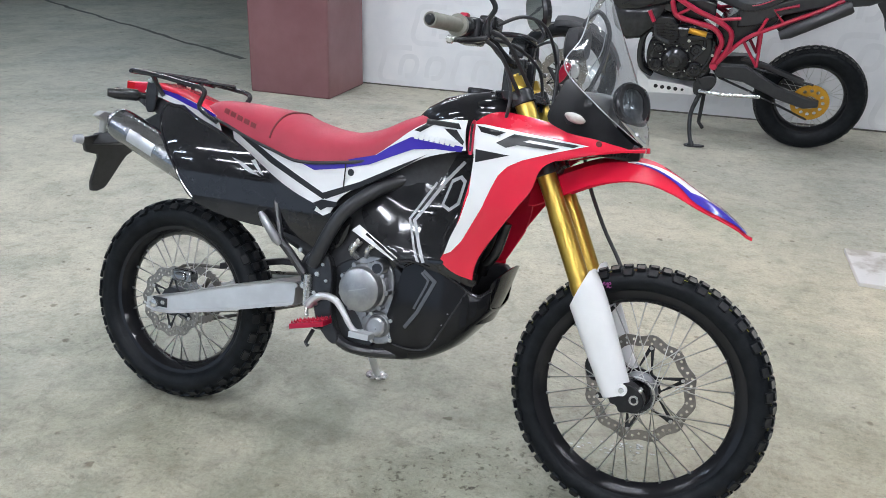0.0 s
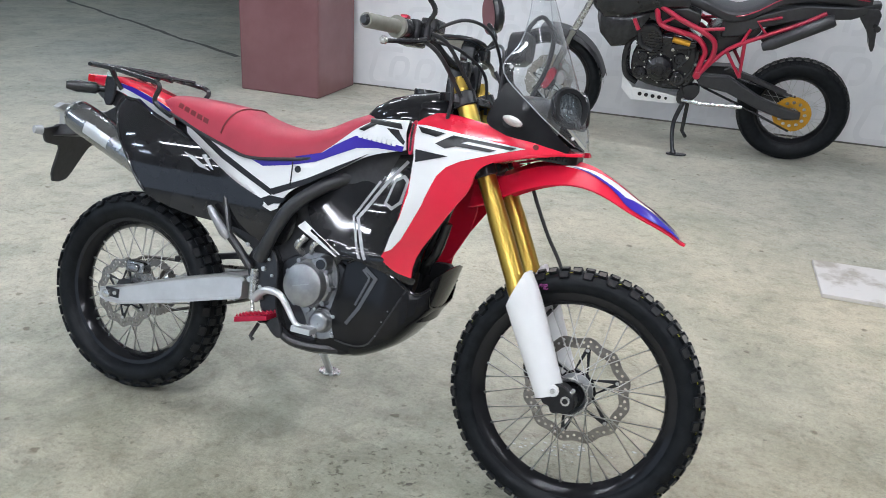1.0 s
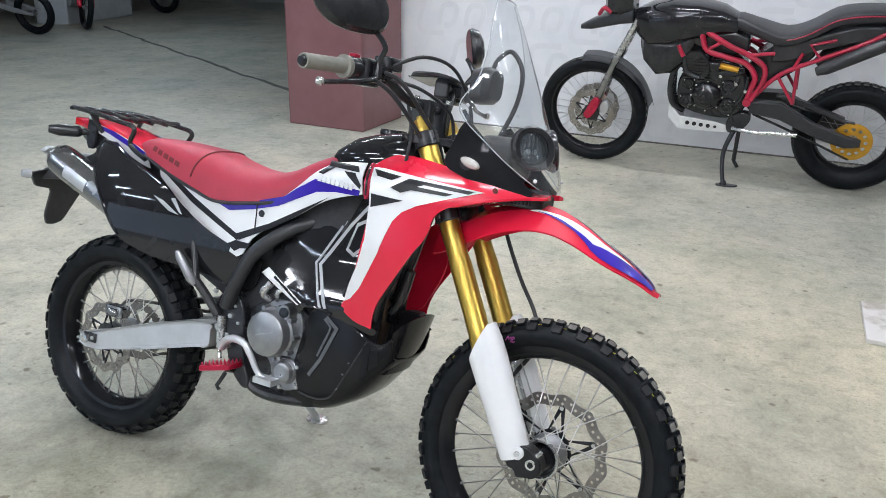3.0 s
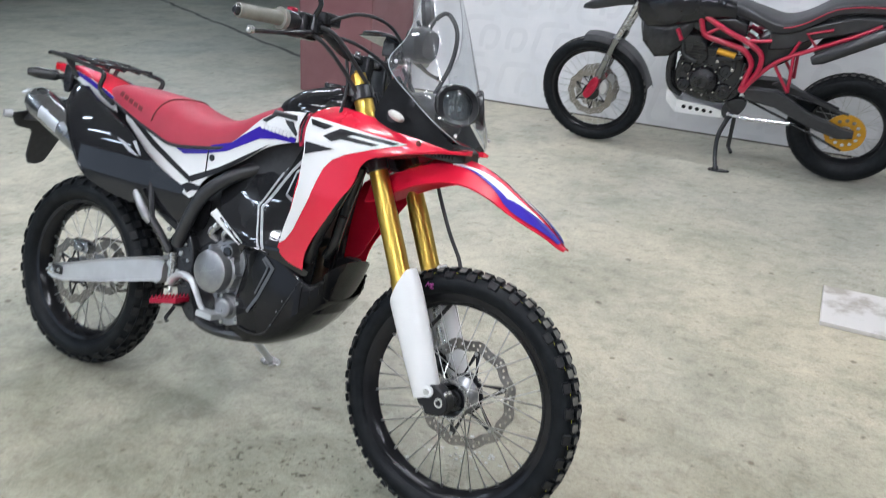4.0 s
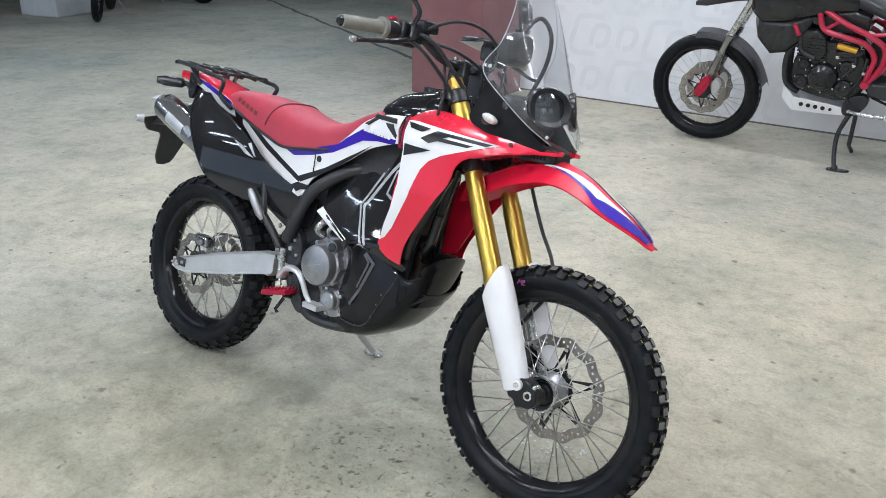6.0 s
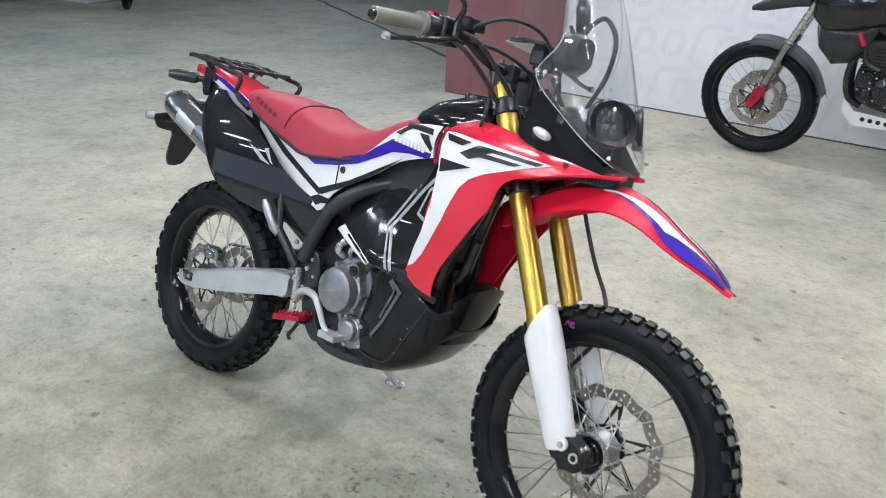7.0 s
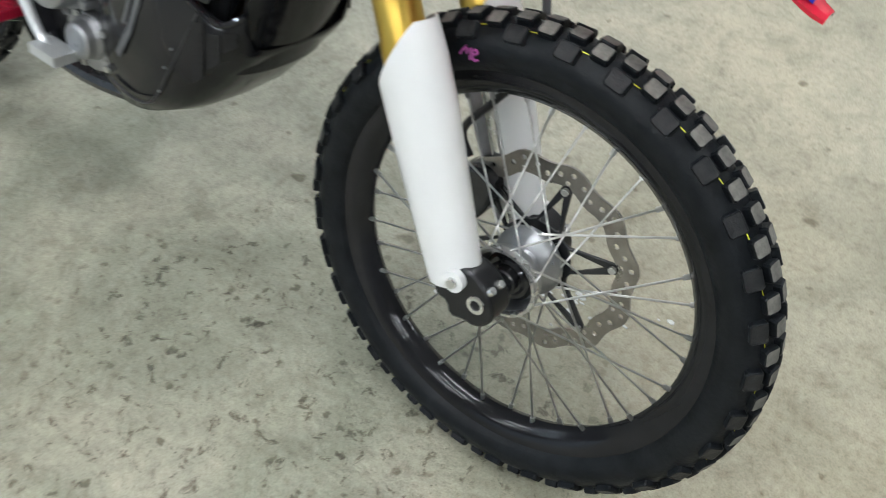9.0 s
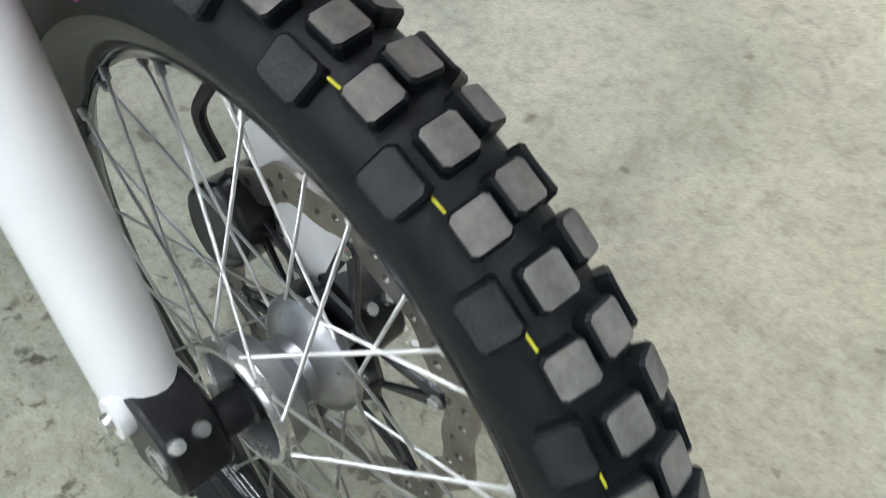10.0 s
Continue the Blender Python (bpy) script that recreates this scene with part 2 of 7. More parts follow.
SEAT = material("red_vinyl", (0.385, 0.027, 0.054), 0.5, other=(0.34, 0.023, 0.046), scale=14, bump=0.30, fine=45)
SEATDARK = material("dark_red_print", (0.13, 0.008, 0.012), 0.55)
GOLD = material("gold_anodised", (0.58, 0.405, 0.080), 0.30, 0.9, other=(0.53, 0.36, 0.068), scale=6)
ALU = material("cast_aluminium", (0.36, 0.365, 0.375), 0.33, 0.8, other=(0.27, 0.275, 0.285), scale=30, bump=0.12, rvar=0.06)
MUFF = material("grey_silencer", (0.36, 0.365, 0.375), 0.24, 0.95, other=(0.28, 0.285, 0.295), scale=14, rvar=0.08)
BRUSHED = material("silver_paint", (0.60, 0.61, 0.62), 0.34, 0.55, other=(0.52, 0.53, 0.54), scale=16, rvar=0.06)
STEEL = material("bright_steel", (0.66, 0.66, 0.65), 0.26, 0.85, other=(0.52, 0.52, 0.50), scale=40, rvar=0.08)
DISC = material("brake_steel", (0.34, 0.32, 0.29), 0.32, 0.9, other=(0.23, 0.215, 0.195), scale=24, rvar=0.08)
RUBBER = material("tyre_rubber", (0.0050, 0.0062, 0.0076), 0.42, other=(0.0115, 0.0132, 0.0155), scale=28, bump=0.3, spec=0.15)
DUSTY = material("dusty_tread", (0.082, 0.080, 0.073), 0.85, other=(0.19, 0.183, 0.163), scale=55, bump=0.3)
GRIP = material("grey_grip", (0.27, 0.265, 0.23), 0.7, other=(0.22, 0.215, 0.185), scale=30, bump=0.4)
CARMINE = material("red_metal", (0.47, 0.011, 0.048), 0.28, 0.4, other=(0.38, 0.009, 0.036), scale=30)
YELLOW = material("yellow_print", (0.60, 0.60, 0.02), 0.6)
PINK = material("pink_chalk", (0.55, 0.10, 0.42), 0.8, other=(0.20, 0.04, 0.16), scale=90)
BRONZE = material("heat_tinted_pipe", (0.32, 0.20, 0.12), 0.3, 0.9, other=(0.42, 0.33, 0.26), scale=14)
CLEAR = clear("clear_screen", haze=0.04)
LENS = clear("clear_lens", (0.80, 0.82, 0.84), 0.05)
TAIL_LENS = material("red_lens", (0.55, 0.01, 0.015), 0.12, coat=0.5)
MIRROR = material("mirror_glass", (0.85, 0.87, 0.9), 0.02, 1.0)
EDGE = material("polished_edge", (0.42, 0.44, 0.46), 0.12, other=(0.34, 0.36, 0.38), scale=40)
GREY = material("charcoal_plastic", (0.022, 0.023, 0.026), 0.36, other=(0.032, 0.033, 0.036), scale=30, bump=0.12)
FRAME_RED = material("red_frame_paint", (0.44, 0.013, 0.050), 0.28, other=(0.36, 0.011, 0.040), scale=18, coat=0.3)
WHITE_PLATE = material("white_alloy_plate", (0.86, 0.86, 0.86), 0.4, 0.0, other=(0.80, 0.80, 0.80), scale=18)


# ---- mesh tools ----
def part(name, bm, mat, parent=None, label="", bevel=0.0, angle=35, sub=0):
    """Links a bmesh as one mesh object under a thing or a part."""
    lim = math.cos(radians(angle))
    bmesh.ops.recalc_face_normals(bm, faces=bm.faces[:])
    for f in bm.faces:
        f.smooth = True
    for e in bm.edges:
        lf = e.link_faces
        if len(lf) == 2 and lf[0].normal.dot(lf[1].normal) < lim:
            e.smooth = False
    me = bpy.data.meshes.new(name)
    bm.to_mesh(me)
    bm.free()
    for x in (mat if isinstance(mat, (list, tuple)) else (mat,)):
        me.materials.append(x)
    ob = new(name, me)
    ob.parent = parent
    if bevel:
        b = ob.modifiers.new("bevel", "BEVEL")
        b.width, b.segments, b.limit_method, b.angle_limit = bevel, 2, "ANGLE", radians(40)
    if label:
        ob["label"] = label
    return ob


def thing(name, m, label, category, group="", kind=""):
    ob = new(name)
    ob.matrix_world = m
    return tagged(ob, label, category, group, kind)


def spline(pts, n=6, closed=False):
    """Catmull-Rom through points."""
    P = [Vector(p) for p in pts]
    k = len(P)
    out = []
    for i in range(k if closed else k - 1):
        if closed:
            a, b, c, d = P[i - 1], P[i], P[(i + 1) % k], P[(i + 2) % k]
        else:
            a, b, c, d = P[max(i - 1, 0)], P[i], P[i + 1], P[min(i + 2, k - 1)]
        for j in range(n):
            t = j / n
            out.append(0.5 * ((2 * b) + (c - a) * t + (2 * a - 5 * b + 4 * c - d) * t * t + (3 * b - a - 3 * c + d) * t ** 3))
    if not closed:
        out.append(P[-1])
    return out


def curve1(table):
    """A smooth function through (x, value) pairs."""
    xs = [p[0] for p in table]
    ys = [p[1] for p in table]

    def f(x):
        if x <= xs[0]:
            return ys[0]
        if x >= xs[-1]:
            return ys[-1]
        i = max(j for j in range(len(xs)) if xs[j] <= x)
        i = min(i, len(xs) - 2)
        t = (x - xs[i]) / (xs[i + 1] - xs[i])

        def slope(j):
            if j == 0 or j == len(xs) - 1:
                return 0.0
            return (ys[j + 1] - ys[j - 1]) / (xs[j + 1] - xs[j - 1])
        h = xs[i + 1] - xs[i]
        m0, m1 = slope(i) * h, slope(i + 1) * h
        return (2 * t ** 3 - 3 * t * t + 1) * ys[i] + (t ** 3 - 2 * t * t + t) * m0 + (-2 * t ** 3 + 3 * t * t) * ys[i + 1] + (t ** 3 - t * t) * m1
    return f


def rings(bm, rows, closed=True, caps=True, mi=0):
    """Skins a list of rings of equal length."""
    vs = [[bm.verts.new(p) for p in r] for r in rows]
    n = len(rows[0])
    for a, b in zip(vs, vs[1:]):
        for i in range(n if closed else n - 1):
            f = bm.faces.new((a[i], a[(i + 1) % n], b[(i + 1) % n], b[i]))
            f.material_index = mi
    if caps and closed:
        for r in (vs[0], vs[-1]):
            f = bm.faces.new(r)
            f.material_index = mi
    return vs


def tube(bm, pts, r, seg=10, smooth=0, caps=True, mi=0):
    """A round bar along a line; r may be a number or a list, one a point."""
    if smooth:
        k = len(pts)
        if isinstance(r, (list, tuple)):
            rr = [np.interp(i / smooth, range(k), r) for i in range((k - 1) * smooth + 1)]
        else:
            rr = r
        pts, r = spline(pts, smooth), rr
    pts = [Vector(p) for p in pts]
    rows, up = [], None
    for i, p in enumerate(pts):
        d = (pts[min(i + 1, len(pts) - 1)] - pts[max(i - 1, 0)]).normalized()
        if up is None:
            up = Vector((0, 0, 1)) if abs(d.z) < 0.9 else Vector((1, 0, 0))
        s = d.cross(up).normalized()
        up = s.cross(d).normalized()
        q = r[i] if isinstance(r, (list, tuple)) else r
        rows.append([p + (s * math.cos(a) + up * math.sin(a)) * q for a in (2 * math.pi * j / seg for j in range(seg))])
    return rings(bm, rows, True, caps, mi)


def lathe(bm, profile, seg=40, at=(0, 0, 0), close=False, mi=0, turn=None):
    """Spins (radius, y) pairs about the y axis."""
    rows = [[Vector((r * math.cos(2 * math.pi * j / seg), y, r * math.sin(2 * math.pi * j / seg))) for j in range(seg)] for r, y in profile]
    if turn:
        rows = [[turn @ p for p in row] for row in rows]
    rows = [[p + Vector(at) for p in row] for row in rows]
    if close:
        rows.append(rows[0])
        vs = [[bm.verts.new(p) for p in r] for r in rows[:-1]]
        vs.append(vs[0])
        for a, b in zip(vs, vs[1:]):
            for i in range(seg):
                f = bm.faces.new((a[i], a[(i + 1) % seg], b[(i + 1) % seg], b[i]))
                f.material_index = mi
        return vs
    return rings(bm, rows, True, True, mi)


def box(bm, lo, hi, m=None, mi=0):
    p = [Vector((x, y, z)) for x in (lo[0], hi[0]) for y in (lo[1], hi[1]) for z in (lo[2], hi[2])]
    if m:
        p = [m @ q for q in p]
    v = [bm.verts.new(q) for q in p]
    for i in ((0, 1, 3, 2), (4, 6, 7, 5), (0, 4, 5, 1), (2, 3, 7, 6), (0, 2, 6, 4), (1, 5, 7, 3)):
        f = bm.faces.new([v[k] for k in i])
        f.material_index = mi
    return v


def slab(bm, poly, y0, y1, mi=0):
    """A flat outline (x, z) made solid between two y."""
    a = [bm.verts.new((x, y0, z)) for x, z in poly]
    b = [bm.verts.new((x, y1, z)) for x, z in poly]
    n = len(poly)
    for f in [bm.faces.new(a), bm.faces.new(b)] + [bm.faces.new((a[i], a[(i + 1) % n], b[(i + 1) % n], b[i])) for i in range(n)]:
        f.material_index = mi


def rounded(poly, n=3, cut=0.25):
    """Corner-cutting: softens an outline. A point with a third value of 1 stays sharp."""
    for _ in range(n):
        out = []
        k = len(poly)
        for i in range(k):
            p, q = poly[i], poly[(i + 1) % k]
            sp, sq = len(p) > 2, len(q) > 2
            out.append(p if sp else (p[0] * (1 - cut) + q[0] * cut, p[1] * (1 - cut) + q[1] * cut))
            if not sq:
                out.append((p[0] * cut + q[0] * (1 - cut), p[1] * cut + q[1] * (1 - cut)))
        poly = out
    return [(p[0], p[1]) for p in poly]


def shell(poly, half, side=-1, thick=0.004, cell=0.02, lift=0.0, soft=2):
    """A curved panel: an outline (x, z) laid on the surface y = side * half(x, z)."""
    poly = rounded(poly, soft) if soft else [(p[0], p[1]) for p in poly]
    bm = bmesh.new()
    bm.faces.new([bm.verts.new((x, 0, z)) for x, z in poly])
    xs, zs = [p[0] for p in poly], [p[1] for p in poly]
    for axis, lo, hi in ((0, min(xs), max(xs)), (2, min(zs), max(zs))):
        k = math.floor(lo / cell) + 1
        while k * cell < hi:
            no = [0, 0, 0]
            co = [0, 0, 0]
            no[axis], co[axis] = 1, k * cell + 0.0003
            bmesh.ops.bisect_plane(bm, geom=bm.verts[:] + bm.edges[:] + bm.faces[:], plane_co=co, plane_no=no, dist=1e-5)
            k += 1
    bmesh.ops.triangulate(bm, faces=[f for f in bm.faces if len(f.verts) > 4])
    for v in bm.verts:
        v.co.y = side * (half(v.co.x, v.co.z) + lift)
    g = bmesh.ops.extrude_face_region(bm, geom=bm.faces[:], use_keep_orig=True)
    for v in g["geom"]:
        if isinstance(v, bmesh.types.BMVert):
            v.co.y -= side * thick
    return bm


def bolt(bm, at, r=0.006, h=0.006, axis=-1, seg=6):
    x, y, z = at
    a = [bm.verts.new((x + r * math.cos(2 * math.pi * i / seg), y, z + r * math.sin(2 * math.pi * i / seg))) for i in range(seg)]
    b = [bm.verts.new((x + r * .85 * math.cos(2 * math.pi * i / seg), y + axis * h, z + r * .85 * math.sin(2 * math.pi * i / seg))) for i in range(seg)]
    bm.faces.new(a)
    bm.faces.new(b)
    for i in range(seg):
        bm.faces.new((a[i], a[(i + 1) % seg], b[(i + 1) % seg], b[i]))


STUDS = {}


def studs(name, spots, r, h, axis, mat, parent, seg=8, label=""):
    """Alike small heads, each an object of its own on one shared mesh."""
    key = (name, r, h, axis, mat.name, seg)
    if key not in STUDS:
        bm = bmesh.new()
        bolt(bm, (0, 0, 0), r, h, axis, seg)
        bmesh.ops.recalc_face_normals(bm, faces=bm.faces[:])
        me = bpy.data.meshes.new(name)
        bm.to_mesh(me)
        bm.free()
        me.materials.append(mat)
        STUDS[key] = me
    for p in spots:
        ob = new(name, STUDS[key])
        ob.parent = parent
        ob.location = p
        if label:
            ob["label"] = label


def ribbon(pts, w):
    """Outline of a band of width w along a bent line (x, z)."""
    P = [Vector((a, b)) for a, b in pts]
    left, right = [], []
    for i, p in enumerate(P):
        d1 = (P[i] - P[i - 1]).normalized() if i else (P[1] - P[0]).normalized()
        d2 = (P[i + 1] - P[i]).normalized() if i < len(P) - 1 else d1
        n = (Vector((-d1.y, d1.x)) + Vector((-d2.y, d2.x))).normalized()
        k = w / 2 / max(0.5, n.dot(Vector((-d1.y, d1.x))))
        left.append(tuple(p + n * k))
        right.append(tuple(p - n * k))
    return left + right[::-1]


# ---- the hall ----
SKEW = 2.5  # degrees by which the building stands askew to the red motorcycle


def flat(name, lo, hi, mat, m=None, label="", category="", parent=None, bevel=0.0):
    bm = bmesh.new()
    box(bm, lo, hi)
    ob = part(name, bm, mat, parent, bevel=bevel)
    if m is not None:
        ob.matrix_world = m
    if category:
        tagged(ob, label, category, kind="structure")
    return ob


HALL = pose(0.3, 4.9, 0, 0, 0, SKEW)
FRONT = pose(0.3, 4.905, 0, 0, 0, 4.4)   # foot of the white wall
bm = bmesh.new()
box(bm, (-22, -14, -0.2), (16, 22, 0.0))
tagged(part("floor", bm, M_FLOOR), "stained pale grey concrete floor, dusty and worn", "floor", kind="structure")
flat("wall_north", (-2.045, 0, 0), (9.0, 0.25, 3.3), M_WALL, FRONT, "white wall banner printed with grey shapes", "wall")
flat("baseboard", (-2.045, -0.004, 0), (9.0, 0.0, 0.012), M_DARK, FRONT, "dark dirty gap along the foot of the wall", "gap")
flat("wall_far", (-22, 9.5, 0), (9.0, 9.8, 3.3), M_PLASTER, HALL, "grey plaster wall deep in the hall", "wall")
flat("wall_west", (-19.0, -16, 0), (-18.7, 9.8, 3.3), M_PLASTER, HALL, "grey plaster end wall of the hall", "wall")
flat("wall_east", (9.0, -16, 0), (9.3, 9.8, 3.3), M_PLASTER, HALL, "grey plaster side wall", "wall")
# unseen wide opening, added to let bluish sky light onto the black panels
flat("wall_south", (-19.0, -14.3, 0), (-13.0, -14.0, 3.3), M_PLASTER, HALL, "unseen grey plaster back wall beside the wide opening added for daylight", "wall")
flat("wall_south", (-2.0, -14.3, 0), (9.0, -14.0, 3.3), M_PLASTER, HALL, "unseen grey plaster back wall beside the wide opening added for daylight", "wall")
flat("lintel", (-13.0, -14.3, 2.95), (-2.0, -14.0, 3.3), M_PLASTER, HALL, "unseen grey plaster lintel over the wide opening added for daylight", "lintel")
flat("ceiling", (-22, -16, 3.3), (12, 12, 3.5), M_CEIL, HALL, "grey concrete ceiling", "ceiling")
flat("column", (-2.725, -0.79, 0), (-2.0, -0.13, 3.3), M_MAROON, HALL, "maroon painted square column with scuffs", "column", bevel=0.012)
flat("door_jamb", (-2.6, -0.128, 0), (-2.05, 0.10, 3.3), M_JAMB, HALL, "dark grey metal jamb beside the wall", "jamb", bevel=0.006)

# printed shapes on the white wall
def stroke(pts, w):
    """Outline of a flat band of width w along pts (x, z)."""
    P = [Vector((p[0], p[1], 0)) for p in pts]
    left, right = [], []
    for i, p in enumerate(P):
        d = (P[min(i + 1, len(P) - 1)] - P[max(i - 1, 0)]).normalized()
        n = Vector((-d.y, d.x, 0)) * w / 2
        left.append(p + n)
        right.append(p - n)
    return left, right


def band(bm, pts, w, y0, y1):
    l, r = stroke(pts, w)
    rows = []
    for a, b in zip(l, r):
        rows.append([Vector((a.x, y0, a.y)), Vector((b.x, y0, b.y)), Vector((b.x, y1, b.y)), Vector((a.x, y1, a.y))])
    rings(bm, rows)


def print_mesh():
    bm = bmesh.new()
    sl = 0.18
    shapes = ([(0.12, 0.20), (-0.02, 0.20), (-0.09, 0.18), (-0.10, 0.10), (-0.11, 0.0), (-0.07, -0.05), (0.02, -0.055), (0.11, -0.055)],
              [(0.06, 0.0), (0.055, 0.08), (0.08, 0.135), (0.16, 0.135), (0.185, 0.08), (0.16, 0.01), (0.10, 0.0)],
              [(0.28, 0.0), (0.275, 0.08), (0.30, 0.135), (0.38, 0.135), (0.405, 0.08), (0.38, 0.01), (0.32, 0.0)])
    for k, s in enumerate(shapes):
        pts = [(1.1 * (p.x + sl * p.y), 1.2 * p.y) for p in spline([(a, b, 0) for a, b in s], 4)]
        band(bm, pts, 0.044, -0.0008 - 0.0004 * k, 0.0)
    me = bpy.data.meshes.new("printed_shape")
    bmesh.ops.recalc_face_normals(bm, faces=bm.faces[:])
    bm.to_mesh(me)
    bm.free()
    me.materials.append(M_LOGO)
    return me


PRINT = print_mesh()
wall_north = bpy.data.objects["wall_north"]
for row in range(9):
    for col in range(16):
        ob = new("printed_shape", PRINT)
        ob.parent = wall_north
        ob.location = (-1.75 + col * 0.66 + (0.3 if row % 2 else 0.0), -0.001, 0.10 + row * 0.355)

# floor joint, board, pillar, lamps
joint = thing("floor_joint", pose(-3.30, 5.20, 0, 0, 0, 153.5), "dark dirty joint line in the concrete floor", "joint", kind="structure")
bm = bmesh.new()
rnd = random.Random(4)
pts = [(i * 0.2, 0.025 * rnd.uniform(-1, 1)) for i in range(36)]
for a, b in zip(pts, pts[1:]):
    w0, w1 = 0.022 + 0.016 * rnd.random(), 0.022 + 0.016 * rnd.random()
    v = [bm.verts.new(p) for p in ((a[0], a[1] - w0, 0.0015), (b[0], b[1] - w0, 0.0015), (b[0], b[1] + w0, 0.0015), (a[0], a[1] + w0, 0.0015))]
    bm.faces.new(v)
part("dirt_line", bm, M_DARK, joint)

bm = bmesh.new()
P = [(0, 0), (0.66, 0.02), (0.64, 0.46), (-0.03, 0.42)]
rings(bm, [[Vector((x, y, 0.0)) for x, y in P], [Vector((x, y, 0.020)) for x, y in P]])
ob = part("floor_board", bm, M_MAT, bevel=0.003)
ob.matrix_world = pose(2.16, 1.89, 0.0, 0, 0, 2)
tagged(ob, "pale worn board with brown stains lying on the floor", "board")

# pale glossy flakes added on the floor beside the front wheel, standing for glints
rnd = random.Random(11)
bm = bmesh.new()
for k in range(46):
    u, v = rnd.gauss(0, 0.075), rnd.gauss(0, 0.030)
    r, sq, a0 = rnd.uniform(0.002, 0.008), rnd.uniform(0.3, 0.9), rnd.uniform(0, 6.28)
    low = [Vector((1.42 + u + r * math.cos(a0 + t), 0.26 + 0.3 * u + v + r * sq * math.sin(a0 + t), 0.0005)) for t in (0, 1.1, 2.0, 3.2, 4.3, 5.3)]
    rings(bm, [low, [p * 0.8 + (low[0] + low[3]) * 0.1 + Vector((0, 0, 0.0012)) for p in low]])
tagged(part("glint_flakes", bm, material("glossy_flake", (0.72, 0.73, 0.72), 0.12, other=(0.55, 0.56, 0.55), scale=60), angle=20), "scatter of pale glossy flakes standing in for glints on the concrete floor", "flakes", kind="stuff")

bm = bmesh.new()
box(bm, (-0.70, 0.0, 0), (0.0, 0.78, 3.3))
ob = part("pillar", bm, M_PILLAR, bevel=0.02)
ob.matrix_world = pose(-9.26, 4.43, 0, 0, 0, 14)
tagged(ob, "white plastered square pillar at the far side", "pillar", kind="structure")
bm = bmesh.new()
box(bm, (-0.6, -0.95, 0), (0.0, 0.95, 3.3))
ob = part("pillar", bm, M_PILLAR, bevel=0.02)
ob.matrix_world = pose(-10.35, 9.0, 0, 0, 0, 15.5)
tagged(ob, "grey-white pillar behind far parked motorcycles", "pillar", kind="structure")


def lamp_fixture(tube_mat, label):
    root = thing("ceiling_light", Matrix(), label, "ceiling light", "ceiling lights")
    bm = bmesh.new()
    box(bm, (-0.62, -0.07, -0.05), (0.62, 0.07, 0.0))
    part("housing", bm, M_LAMPBODY, root, bevel=0.008)
    bm = bmesh.new()
    rows = []
    for x in (-0.60, 0.60):
        rows.append([Vector((x, 0.046 * math.cos(a), -0.052 - 0.026 * math.sin(a))) for a in (math.pi * k / 8 for k in range(9))])
    rings(bm, rows)
    part("diffuser", bm, tube_mat, root, "glowing white diffuser")
    return root


LAMPS = [(x, y) for y in (-6.0, -4.4, -3.0, -1.6, 0.0, 1.6, 3.5) for x in (-1.6, 1.0, 3.6) if x + y < 7 and (x > 0 or y in (-6.0, -3.0, 1.6, 3.5)) and (x, y) != (3.6, -1.6)] + [(-4.2, -5.2), (-4.2, -3.9), (-4.2, -2.4), (-1.6, -4.4)] + [(-4.8, 0.8), (-4.6, 3.6), (-7.4, 0.6), (-7.0, 6.8)]
# the lights beyond x = -3 are added in cool white, to turn that side bluish
for mat, label, spots in ((M_LAMP, "long white fluorescent ceiling light, switched on", [p for p in LAMPS if p[0] > -3]),
                          (M_LAMPCOOL, "unseen long cool-white ceiling light, added to tint the left side bluish", [p for p in LAMPS if p[0] < -3])):
    first = lamp_fixture(mat, label)
    first.matrix_world = pose(spots[0][0], spots[0][1], 3.3, 0, 0, SKEW)
    for x, y in spots[1:]:
        copy_thing(first, pose(x, y, 3.3, 0, 0, SKEW))


# ---- wheels ----
WORN = material("worn_tread", (0.009, 0.0098, 0.0112), 0.5, other=(0.024, 0.0245, 0.0255), scale=60, bump=0.3, spec=0.25)
TREADS = {}


